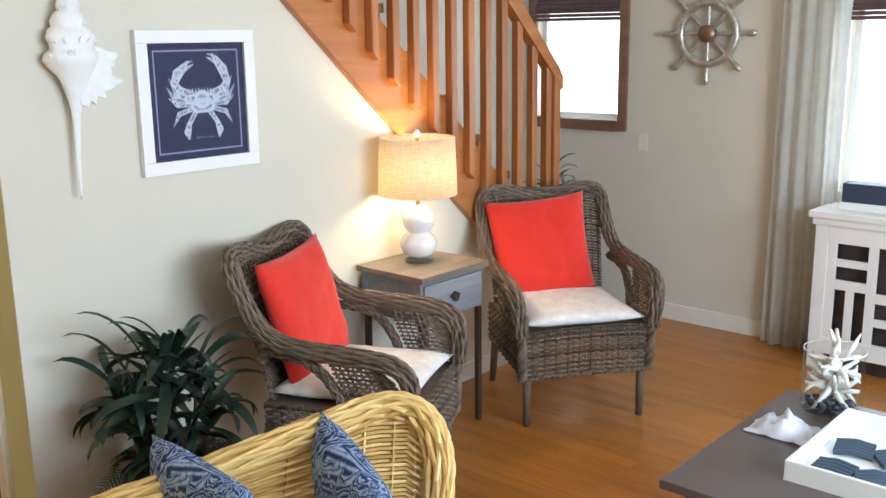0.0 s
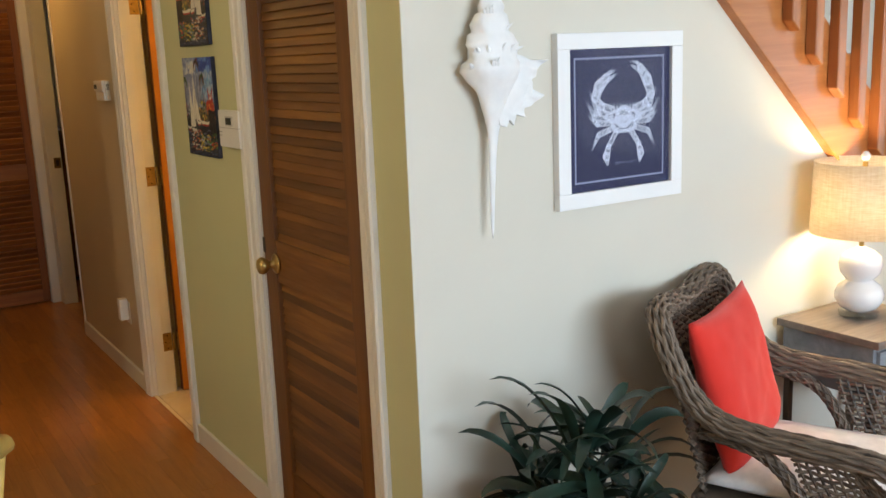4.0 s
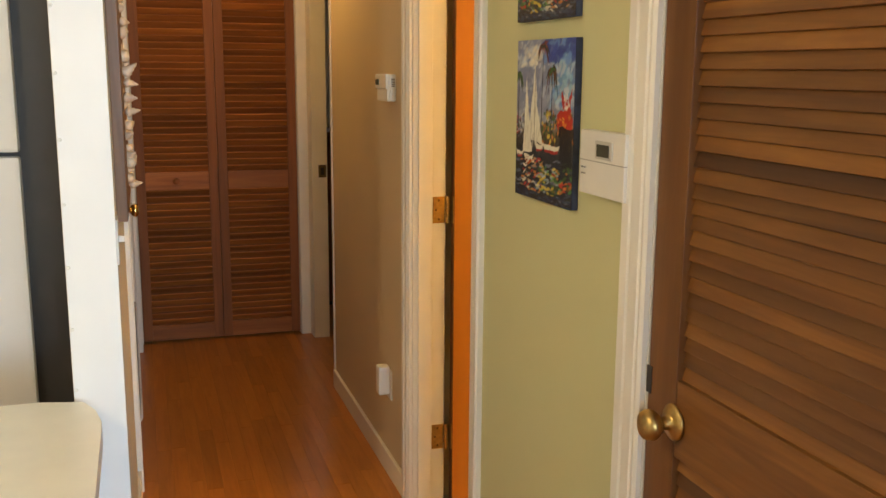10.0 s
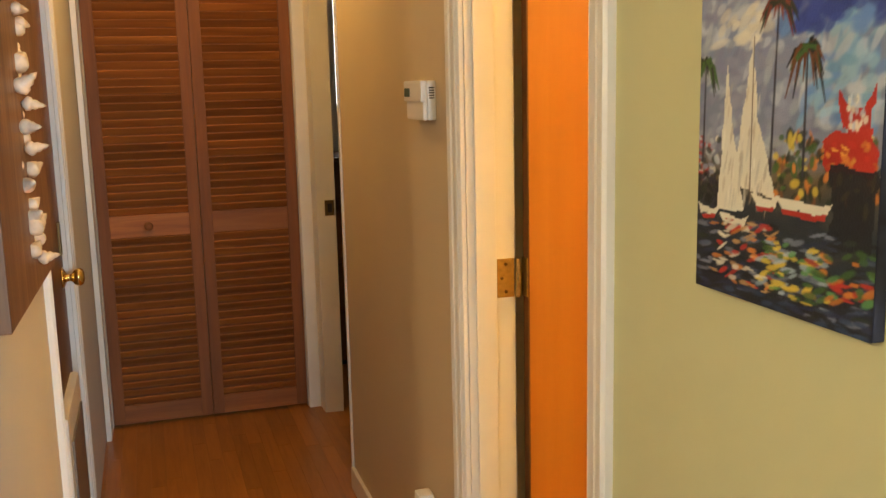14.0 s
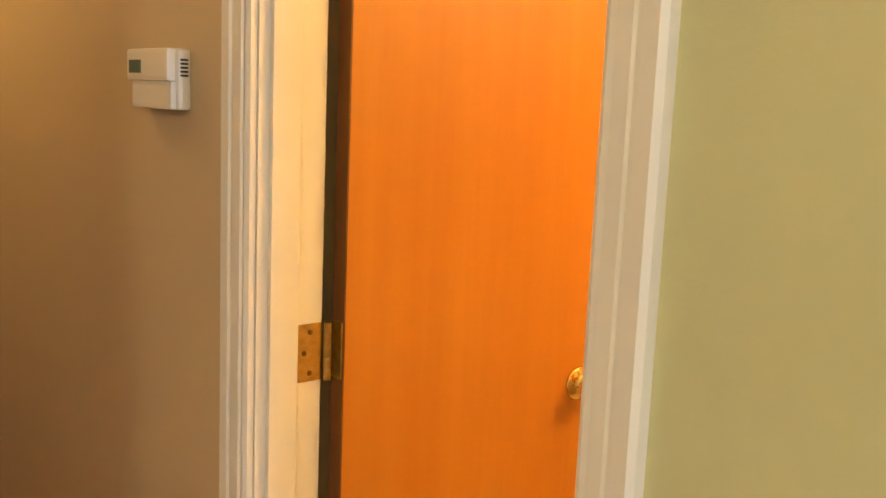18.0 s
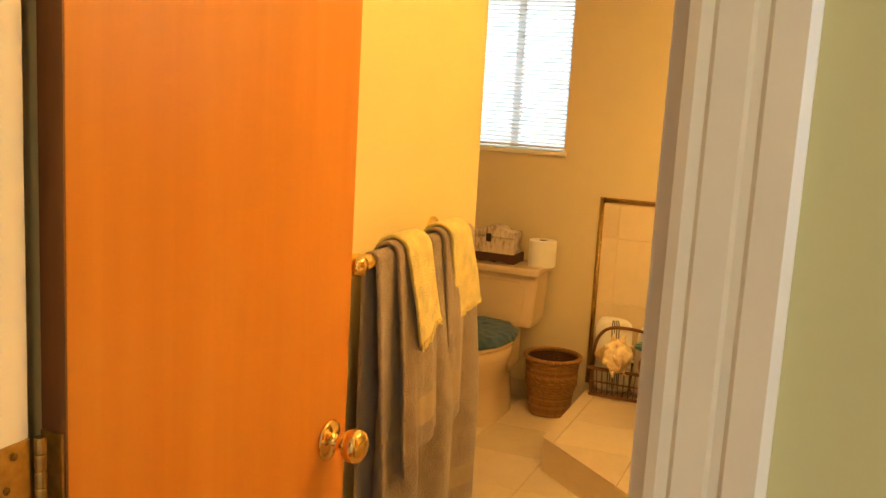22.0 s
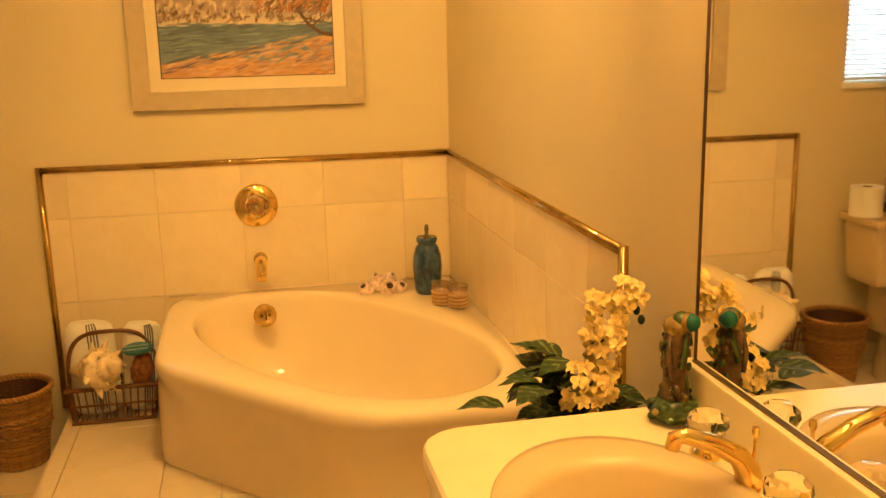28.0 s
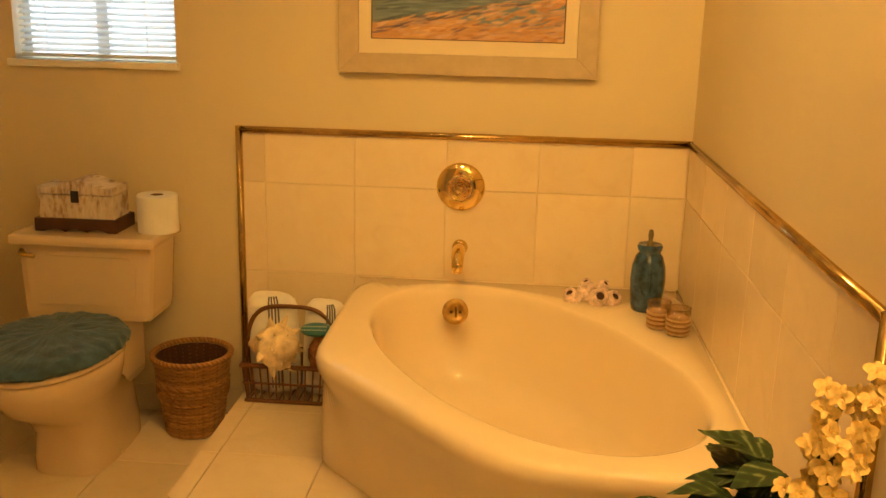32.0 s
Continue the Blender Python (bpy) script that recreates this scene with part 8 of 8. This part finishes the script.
def around(c, poly, z, n=160, shrink=0.0):
    out = []
    for i in range(n):
        a = 2 * math.pi * i / n
        r = ray_hit(poly, c, a) - shrink
        out.append((c[0] + r * math.cos(a), c[1] + r * math.sin(a), z))
    return out


def oval(c, rx, ry, z, n=160):
    """An oval sampled by true angle, so that it lofts to its outline."""
    out = []
    for i in range(n):
        a = 2 * math.pi * i / n
        r = 1 / math.sqrt((math.cos(a) / rx) ** 2 + (math.sin(a) / ry) ** 2)
        out.append((c[0] + r * math.cos(a), c[1] + r * math.sin(a), z))
    return out


SLAB = [(-1.814, 1.05), (BE - 0.001, 1.05)] + CTOP[2:]
ctp = thing("vanity_counter", "pale cream vanity counter with a rounded corner and backsplash", "counter")
bm = bmesh.new()
loft(bm, [oval(SC, 0.165, 0.195, 0.767), around(SC, SLAB, 0.767), around(SC, SLAB, 0.794), around(SC, SLAB, 0.800, shrink=0.006), oval(SC, 0.165, 0.195, 0.800)], False)
part("slab", bm, M_COUNTER, ctp)
part("slab", boxed(-1.814, BE - 0.001, 0.34, 1.0485, 0.767, 0.799, 0.004), M_COUNTER, ctp)
part("backsplash", boxed(BE - 0.022, BE - 0.001, 0.34, 1.746, 0.801, 0.893, 0.003), M_COUNTER, ctp)
sk = thing("oval_sink", "almond oval drop in wash basin with a raised rim", "sink")
bm = bmesh.new()
loft(bm, [oval(SC, rx, ry, z, 72) for rx, ry, z in ((0.195, 0.257, 0.8005), (0.1945, 0.2565, 0.808), (0.191, 0.253, 0.812), (0.180, 0.235, 0.813), (0.160, 0.185, 0.8115), (0.151, 0.170, 0.806), (0.145, 0.162, 0.795), (0.133, 0.150, 0.757), (0.112, 0.130, 0.710), (0.080, 0.095, 0.683), (0.03, 0.04, 0.676))])
part("bowl", bm, plain("tan_porcelain", (0.66, 0.53, 0.33), 0.12, var=0.02, scale=3, Coat_Weight=0.4, Coat_Roughness=0.05), sk, smooth=True)
part("drain", lathed([(0, 0.003), (0.018, 0.003), (0.022, 0.0)], 20, pose(SC[0], SC[1], 0.677)), M_BRASS, sk, smooth=True)
fa = thing("basin_faucet", "polished brass basin faucet with two crystal handles", "faucet", pose(-1.385, 1.415, 0.815))
part("spout", tubed([(0.01, 0, -0.006), (0.005, 0, 0.018), (-0.010, 0.0, 0.040), (-0.05, 0.0, 0.064), (-0.095, 0.0, 0.082), (-0.110, 0.0, 0.078), (-0.114, 0.0, 0.062)], [0.021, 0.019, 0.016, 0.0135, 0.013, 0.0125, 0.011], 14), M_BRASS, fa, smooth=True)
part("base_plate", lathed([(0.026, -0.013), (0.026, -0.008), (0.020, -0.003), (0, -0.003)], 24), M_BRASS, fa, smooth=True)
part("pop_up_rod", tubed([(0.014, 0, 0.02), (0.016, 0, 0.066), (0.016, 0, 0.072), (0.016, 0, 0.082)], [0.0025, 0.0025, 0.006, 0.005], 8), M_BRASS, fa)
M_CRYSTAL = bpy.data.materials["crystal"]
for s in (-1, 1):
    part("handle_base", lathed([(0.026, -0.012), (0.026, -0.006), (0.017, 0.004), (0.013, 0.012), (0.013, 0.016)], 20, pose(0.0, s * 0.115, 0.0)), M_BRASS, fa, smooth=True)
    part("crystal_handle", lathed([(0.014, 0.016), (0.026, 0.022), (0.034, 0.038), (0.032, 0.052), (0.020, 0.062), (0, 0.064)], 9, pose(0.0, s * 0.115, 0.0, 0, 0, 12)), M_CRYSTAL, fa, "faceted crystal handle")
di = thing("glass_dish", "small clear glass dish with a dark rim on the counter", "dish", pose(-1.46, 1.085, 0.8))
part("bowl", lathed([(0, 0), (0.03, 0), (0.045, 0.01), (0.06, 0.04), (0.057, 0.041), (0.042, 0.014), (0, 0.006)], 20), M_THIN, di, smooth=True)
part("rim", tubed([(0.0585 * math.cos(a), 0.0585 * math.sin(a), 0.041) for a in [2 * math.pi * q / 28 for q in range(28)]], 0.0016, 6, True), M_DARK, di, "dark rim", True)

# mirror with a thin dark edge
mi = thing("vanity_mirror", "large frameless wall mirror above the vanity", "mirror")
n = Nodes("mirror_silver")
M_MIRROR = n.set((0.88, 0.88, 0.86), 0.02, 1.0)
part("glass", boxed(BE - 0.007, BE - 0.001, 0.34, 1.698, 0.897, 1.95), M_MIRROR, mi)
part("edge", boxed(BE - 0.009, BE - 0.001, 1.698, 1.703, 0.893, 1.955), M_DARKWOOD_SHADE, mi)
part("channel", boxed(BE - 0.012, BE - 0.001, 0.34, 1.703, 0.8935, 0.8968), M_DARKBRASS, mi)

# light bar above the mirror
vb = thing("vanity_light_bar", "brass vanity light bar with four glowing globe bulbs", "light fixture", pose(BE, 1.36, 2.06))
part("plate", boxed(-0.03, -0.001, -0.48, 0.48, -0.055, 0.055, 0.006), M_BRASS, vb)
gl = Nodes("globe_glow")
gl.b.inputs["Emission Color"].default_value = (1.0, 0.66, 0.30, 1)
gl.b.inputs["Emission Strength"].default_value = 9.0
M_GLOBE = gl.set((1, 0.9, 0.75), 0.3)
for k in range(4):
    yy = -0.36 + k * 0.24
    part("socket", lathed([(0.03, 0), (0.026, 0.02), (0.02, 0.03)], 18, pose(-0.03, yy, 0, 0, -90)), M_BRASS, vb, smooth=True)
    g = part("globe_bulb", ball((-0.105, yy, 0), 0.048, 20), M_GLOBE, vb, "glowing frosted globe bulb", True)
    g.visible_shadow = False
    lamp("vanity_bulb", "POINT", pose(BE - 0.105, 1.36 + yy, 2.06), VANITY_WATTS, TUNGSTEN, 0.045)

# recessed eyeball spots in front of the tub, turned towards its corner
for x, y, watts, aim in ((-2.63, 2.43, 22, (-1.95, 3.77, 1.0)), (-2.04, 2.05, 80, (-1.42, 3.50, 0.75))):
    bcl = thing("recessed_light", "brass trimmed recessed eyeball spotlight in the bathroom ceiling, lit", "ceiling light", pose(x, y, H), "recessed bathroom lights")
    part("trim_ring", lathed([(0.055, -0.003), (0.060, -0.008), (0.085, -0.008), (0.092, -0.002), (0.092, 0.0)], 32), M_BRASS, bcl, smooth=True)
    lens_ = part("lens", lathed([(0, -0.004), (0.056, -0.004)], 32), M_DOME, bcl, "glowing frosted lens")
    lens_.visible_shadow = False
    spot = lamp("recessed_bulb", "SPOT", look((x, y, H - 0.02), aim), watts, TUNGSTEN, 0.05)
    spot.data.spot_size, spot.data.spot_blend = radians(100), 1.0

# frog ornament on the counter
M_FROGG = plain("frog_green_glaze", (0.045, 0.075, 0.022), 0.2, var=0.75, scale=55)
M_FROGY = plain("frog_gold_glaze", (0.24, 0.165, 0.045), 0.25, var=0.6, scale=50)
M_EYE = plain("teal_eye_glaze", (0.006, 0.095, 0.075), 0.04, var=0.2)
M_STUMP = plain("brown_stump_glaze", (0.105, 0.055, 0.026), 0.35, var=0.8, scale=60, bump=0.5, bscale=60)
fg = thing("frog_figurine", "glazed frog figurine climbing a stump with shells", "figurine", pose(-1.372, 1.674, 0.8))
base = ball((0, 0, 0.022), 0.045, 16, 1.0, 0.9, 0.55)
for v in base.verts:
    v.co += v.co.normalized() * 0.006 * noise.noise(v.co * 60)
    v.co.z = max(0.0, v.co.z)
stump = bmesh.new()
lathe(stump, [(0, 0.02), (0.032, 0.03), (0.028, 0.07), (0.024, 0.11), (0.027, 0.150), (0.020, 0.165), (0, 0.17)], 14)
for v in stump.verts:
    v.co += Vector((v.co.x, v.co.y, 0)).normalized() * 0.006 * noise.noise(v.co * 50)
for v in stump.verts:
    v.co.x *= 0.82
    v.co.y *= 0.82
pieces = [(base, M_FROGG), (stump, M_STUMP), (ball((-0.002, -0.002, 0.172), 0.021, 16, 1.12, 1.05, 0.95), M_FROGY), (ball((0.004, -0.008, 0.184), 0.016, 14, 1.1, 1.0, 0.9), M_FROGG), (ball((0.012, -0.016, 0.181), 0.0172, 16), M_FROGY), (ball((0.0150, -0.0215, 0.182), 0.0155, 20), M_EYE)]
fr_ = random.Random(6)
for i in range(64):
    a, zz = fr_.uniform(0, 6.283), fr_.uniform(0.030, 0.160)
    rr = 0.021 + 0.004 * fr_.random()
    bit = ball((0, 0, 0), fr_.uniform(0.003, 0.006), 8, 1.0, 1.0, fr_.uniform(1.0, 2.6))
    bmesh.ops.rotate(bit, verts=bit.verts[:], matrix=Matrix.Rotation(fr_.uniform(-0.9, 0.9), 3, "X"))
    bmesh.ops.translate(bit, verts=bit.verts[:], vec=(rr * math.cos(a), rr * math.sin(a), zz))
    pieces.append((bit, fr_.choice([M_FROGG, M_STUMP, M_STUMP, M_FROGY])))
for i in range(18):
    a = 2 * math.pi * i / 18
    pieces.append((ball((0.038 * math.cos(a), 0.034 * math.sin(a), 0.014 + 0.010 * (i % 3)), 0.009, 8, 1.3, 1.0, 0.8), M_FROGY if i % 6 == 4 else M_FROGG))
pieces += [(tubed([(0.010, -0.014, 0.162), (0.004, -0.026, 0.135), (-0.004, -0.026, 0.105)], 0.005, 8), M_FROGG), (tubed([(-0.016, -0.008, 0.162), (-0.022, -0.018, 0.12), (-0.016, -0.022, 0.085)], 0.005, 8), M_STUMP)]
solid("figure", pieces, fg)

# orchid behind the vanity
oc = thing("orchid_plant", "yellow orchid with dark variegated leaves in a basket planter", "plant", pose(-1.475, 1.885, 0))
tagged(part("planter", weave(lambda u, v: ((0.105 + 0.03 * v) * math.cos(2 * math.pi * u), (0.105 + 0.03 * v) * math.sin(2 * math.pi * u), 0.01 + 0.58 * v), 46, 26, 0.007, 0.004), M_BASKET, oc, "brown woven planter"), "", "", "", "stuff")
part("planter_liner", lathed([(0, 0.0), (0.10, 0.0), (0.128, 0.57), (0, 0.56)], 24), M_DARKWOOD_SHADE, oc)
part("planter_handle", tubed([(0.06 + 0.085 * math.cos(a), 0.02, 0.66 + 0.12 * math.sin(a)) for a in [math.pi * i / 14 for i in range(15)]], 0.008, 8), M_DARKWOOD_SHADE, oc, smooth=True)


def broad_leaf(L, Wd, fold=0.25, droop=0.5, n=8, seed=0):
    bm = bmesh.new()
    rows = []
    for i in range(n + 1):
        t = i / n
        w = Wd * math.sin(math.pi * min(1, t * 0.93 + 0.05)) ** 0.8 * (1 - t ** 3 * 0.6)
        x = L * t
        z = -droop * L * t * t + 0.004 * noise.noise(Vector((t * 5, seed, 0)))
        rows.append([bm.verts.new((x, k * w, z + abs(k) * w * fold)) for k in (-1, -0.5, 0, 0.5, 1)])
    for a, b in zip(rows, rows[1:]):
        for k in range(4):
            bm.faces.new((a[k], a[k + 1], b[k + 1], b[k]))
    return bm


n = Nodes("variegated_leaf")
v = n.coords()
sep = n.add("SeparateXYZ")
n.link(v, sep.inputs[0])
st_ = n.math("SINE", n.math("ADD", n.math("MULTIPLY", sep.outputs[0], 260.0), n.math("MULTIPLY", n.math("ABSOLUTE", sep.outputs[1]), -330.0)))
f = n.math("ADD", n.math("MULTIPLY", st_, 0.3), n.noise(v, 40.0, 3.0))
M_VLEAF = n.set(n.ramp(f, [(0.35, (0.016, 0.040, 0.012)), (0.72, (0.035, 0.075, 0.020)), (0.9, (0.20, 0.24, 0.10))]), 0.5)
rng = random.Random(17)
for i in range(110):
    a = rng.uniform(0, 6.283)
    h = rng.uniform(0.60, 0.80 if math.cos(a) > -0.3 else 0.86)
    r0 = rng.uniform(0.01, 0.08)
    L = rng.uniform(0.055, 0.092)
    bm = broad_leaf(L, rng.uniform(0.024, 0.034), 0.2, rng.uniform(0.1, 0.6), seed=i)
    yawd = math.degrees(a)
    m = pose(r0 * math.cos(a), r0 * math.sin(a), h, 0, rng.uniform(-45, 20), yawd)
    if m.translation.x + math.cos(a) * L > 0.148:
        continue
    part("leaf", bm, M_VLEAF, oc, smooth=True, m=m)
    part("leaf_stem", tubed([(r0 * 0.4 * math.cos(a), r0 * 0.4 * math.sin(a), 0.56), (r0 * math.cos(a), r0 * math.sin(a), h)], 0.003, 5), M_LEAF2, oc)
for lx, ly, lz, yw in ((-0.10, -0.09, 0.70, 200), (-0.17, -0.10, 0.66, 195), (-0.14, 0.02, 0.74, 170), (-0.08, -0.10, 0.80, 215), (0.07, -0.10, 0.69, 280)):
    part("leaf", broad_leaf(0.085, 0.034, 0.22, 0.35, seed=lx), M_VLEAF, oc, smooth=True, m=pose(lx, ly * 0.7, lz + 0.02, 0, -18, yw))
M_PETAL = plain("yellow_petal", (0.80, 0.61, 0.24), 0.5, var=0.22, scale=60)
M_LIP = plain("petal_centre", (0.72, 0.42, 0.12), 0.5)


def petal_leaf(L, Wd, k):
    """A rounded, slightly cupped petal."""
    bm = bmesh.new()
    rows = []
    for i in range(7):
        t = i / 6
        w = Wd * math.sqrt(max(0.0, 1 - (2 * (0.1 + 0.9 * t) - 1.1) ** 2)) * (0.35 + 0.65 * min(1.0, t * 2))
        rows.append([bm.verts.new((L * t, q * w, 0.004 * t * t - 0.010 * t ** 3 + 0.0025 * q * q + 0.0012 * math.sin(5 * t + 3 * q + k))) for q in (-1, -0.5, 0, 0.5, 1)])
    for a, b in zip(rows, rows[1:]):
        for q in range(4):
            bm.faces.new((a[q], a[q + 1], b[q + 1], b[q]))
    return bm


def blossom(m):
    b = part("blossom", lathed([(0, -0.002), (0.0025, 0.0), (0.0035, 0.005), (0, 0.007)], 8), M_LIP, oc, "pale yellow orchid blossom", True, m)
    for k in range(5):
        a = 72 * k + 90
        bm = petal_leaf(0.0225 if k in (0, 2, 3) else 0.024, 0.0075 if k in (0, 2, 3) else 0.0115, k)
        part("petal", bm, M_PETAL, b, smooth=True, m=pose(0, 0, 0.003, 0, -22, a))
    return b


for sx, sy, tx, ty, hz, cnt in ((0.0, 0.0, 0.085, -0.04, 0.985, 40), (0.02, -0.03, 0.03, -0.085, 0.93, 32), (-0.01, -0.04, -0.005, -0.10, 0.84, 16)):
    path = [Vector((sx, sy, 0.58)), Vector((sx + 0.0, sy - 0.02, 0.78)), Vector((sx + (tx - sx) * 0.5, sy + (ty - sy) * 0.6, hz - 0.03)), Vector((tx, ty, hz))]
    part("flower_stem", tubed(path, 0.0035, 6), M_LEAF2, oc)
    for i in range(cnt):
        t = 0.35 + 0.65 * i / (cnt - 1)
        k = min(2, int(t * 3))
        p = path[k].lerp(path[k + 1], t * 3 - k)
        p = p + Vector((rng.uniform(-0.038, 0.034), rng.uniform(-0.035, 0.01), rng.uniform(-0.025, 0.025)))
        p.x = min(p.x, 0.135)
        blossom(pose(p.x, p.y, p.z, 60 + rng.uniform(-30, 40), 0, rng.uniform(-70, 40)) @ Matrix.Scale(0.70, 4))
for i in range(4):
    part("bud", ball((0.088 + 0.008 * i, -0.03 - 0.004 * i, 0.985 - 0.018 * i), 0.007, 10, 1, 1, 1.4), M_LEAF2, oc, smooth=True)

# ---- tiles and boards ----
def clip(poly, a, b, c):
    """Keeps the side of a polygon where a x + b y <= c."""
    out = []
    for p, q in zip(poly, poly[1:] + poly[:1]):
        dp, dq = a * p[0] + b * p[1] - c, a * q[0] + b * q[1] - c
        if dp <= 0:
            out.append(p)
        if dp * dq < 0:
            t = dp / (dp - dq)
            out.append((p[0] + (q[0] - p[0]) * t, p[1] + (q[1] - p[1]) * t))
    return out


def chamfered(poly, z0, z1, ch=0.0015):
    """A flat tile with a small chamfer; poly counter-clockwise in (x, y)."""
    bm = bmesh.new()
    cx = sum(p[0] for p in poly) / len(poly)
    cy = sum(p[1] for p in poly) / len(poly)

    def inner(p):
        d = math.hypot(p[0] - cx, p[1] - cy)
        k = max(0.0, 1 - 1.6 * ch / max(d, 1e-4))
        return (cx + (p[0] - cx) * k, cy + (p[1] - cy) * k)
    loft(bm, [[(p[0], p[1], z0) for p in poly], [(p[0], p[1], z1 - ch) for p in poly], [(*inner(p), z1) for p in poly]])
    bmesh.ops.recalc_face_normals(bm, faces=bm.faces[:])
    return bm


G = 0.0010
# step top
xs = [-2.765, -2.700, -2.387, -2.205, -1.900, -1.596, BE]
ys = [2.06, 2.32, 2.60, 2.90, 3.20, 3.505, BN]
for x0, x1 in zip(xs, xs[1:]):
    for y0, y1 in zip(ys, ys[1:]):
        poly = [(x0 + G, y0 + G), (x1 - G, y0 + G), (x1 - G, y1 - G), (x0 + G, y1 - G)]
        nx, ny = -(2.935 - 2.067), -(2.755 - 1.814)
        poly = clip(poly, nx, ny, nx * -2.755 + ny * 2.935 - 0.002)
        poly = clip(poly, -1, 0, 2.757) if poly else poly
        if len(poly) >= 3:
            part("tile", chamfered(poly, 0.1325, 0.140), M_TILE, step)
# surround tiles, back wall and side wall
sur = thing("tub_surround", "cream travertine tile surround behind the corner tub", "tile surround", kind="structure")
part("grout_bed", boxed(-2.775, BE, BN - 0.004, BN - 0.0005, 0.132, ZB), M_GROUT, sur)
part("grout_bed", boxed(BE - 0.004, BE - 0.0005, 2.034, BN - 0.004, 0.132, ZB), M_GROUT, sur)
cols = [-2.772, -2.697, -2.396, -2.095, -1.796, -1.498, BE - 0.008]
rows_ = [0.138, 0.238, 0.537, 0.843, ZB - 0.010]
for x0, x1 in zip(cols, cols[1:]):
    for z0, z1 in zip(rows_, rows_[1:]):
        if x0 > -2.39 and z1 < 0.5:
            continue
        bm = chamfered([(x0 + G, z0 + G), (x1 - G, z0 + G), (x1 - G, z1 - G), (x0 + G, z1 - G)], 0.0, 0.0030)
        part("tile", bm, M_TILE, sur, m=Matrix(((1, 0, 0, 0), (0, 0, -1, BN - 0.004), (0, 1, 0, 0), (0, 0, 0, 1))))
cols = [2.038, 2.246, 2.550, 2.854, 3.158, 3.462, BN - 0.010]
for x0, x1 in zip(cols, cols[1:]):
    for z0, z1 in zip(rows_, rows_[1:]):
        if x0 > 2.4 and z1 < 0.5:
            continue
        bm = chamfered([(x0 + G, z0 + G), (x1 - G, z0 + G), (x1 - G, z1 - G), (x0 + G, z1 - G)], 0.0, 0.0030)
        part("tile", bm, M_TILE, sur, m=Matrix(((0, 0, -1, BE - 0.004), (1, 0, 0, 0), (0, 1, 0, 0), (0, 0, 0, 1))))
# bathroom floor
bf = structure("bath_floor", boxed(-3.70, BE, 0.015, BN, -0.011, -0.004), M_GROUT, "cream square tile floor of the bathroom", "floor")
S = 0.335
tile = None
for i in range(8):
    for j in range(12):
        x, yq = -3.78 + i * S, 0.02 + j * S
        x1, y1 = min(x + S, BE), min(yq + S, BN)
        x0 = max(x, -3.70)
        if x1 - x0 < 0.02 or y1 - yq < 0.02 or (x > -2.6 and yq > 2.8) or (x1 < -2.67 and y1 < 1.45):
            continue
        whole = abs(x1 - x0 - S) < 1e-6 and abs(y1 - yq - S) < 1e-6
        if whole and tile is not None:
            again(tile, pose(x0, yq, 0), bf)
        else:
            t_ = part("tile", chamfered([(G, G), (x1 - x0 - G, G), (x1 - x0 - G, y1 - yq - G), (G, y1 - yq - G)], -0.0038, 0.0012), M_TILE, bf, m=pose(x0, yq, 0))
            if whole:
                tile = t_
structure("threshold", boxed(BD0, BD1, 0.0, 0.016, -0.004, 0.004, 0.002), M_TILE, "pale threshold at the bathroom door", "threshold")

# oak strips: hall and living room strips nearest the walk as pieces, the rest joined
rng = random.Random(2)
SW_ = 0.0575
meshes = {}


def strip(L):
    key = round(L, 2)
    if key not in meshes:
        bm = chamfered([(0.0002, 0.0002), (key - 0.0002, 0.0002), (key - 0.0002, SW_ - 0.0002), (0.0002, SW_ - 0.0002)], -0.0115, 0.0, 0.0005)
        meshes[key] = part("floor_board", bm, M_FLOOR, sub)
        return meshes[key], True
    return meshes[key], False


rest_v, rest_f = [], []
count = 0
yq = -3.5
while yq < WN:
    x = -6.1
    L0 = rng.uniform(0.2, 0.7)
    while x < 4.6:
        L = L0 if x == -6.1 else rng.choice([0.45, 0.6, 0.75, 0.9, 1.05, 1.2])
        x1 = min(x + L, 4.6)
        mid = (x + L / 2, yq + SW_ / 2)
        north = yq > -0.03
        a0, a1 = x, x1
        if north and x1 > -3.9 and x < -3.9:
            a1 = -3.9
        if north and x < 0.0 < x1:
            a0 = 0.0
        inside = not (north and a0 >= -3.9 and a1 <= 0.0)
        if inside:
            near = (-0.93 < yq < 0.0 and -4.9 < mid[0] < 1.0) or (0.0 < yq < 3.0 and 0.3 < mid[0] < 1.7)
            if near and count < 300 and (a0, a1) == (x, x1) and abs(x1 - x - L) < 1e-6 and L != L0:
                o, made = strip(L)
                if made:
                    o.matrix_basis = pose(x, yq, 0)
                else:
                    again(o, pose(x, yq, 0), sub)
                count += 1
            else:
                k = len(rest_v)
                e = 0.0003
                a, b, c, d = a0 + e, a1 - e, yq + e, yq + SW_ - e
                rest_v += [(a, c, -0.0115), (b, c, -0.0115), (b, d, -0.0115), (a, d, -0.0115), (a, c, 0), (b, c, 0), (b, d, 0), (a, d, 0)]
                rest_f += [(k + 4, k + 5, k + 6, k + 7), (k, k + 1, k + 5, k + 4), (k + 1, k + 2, k + 6, k + 5), (k + 2, k + 3, k + 7, k + 6), (k + 3, k, k + 4, k + 7)]
        x = x1
    yq += SW_
mesh = bpy.data.meshes.new("floor_boards")
mesh.from_pydata(rest_v, [], rest_f)
mesh.materials.append(M_FLOOR)
fb = new("floor_boards", mesh)
fb.parent = sub
tagged(fb, "narrow honey oak floor strips", "", "", "stuff")
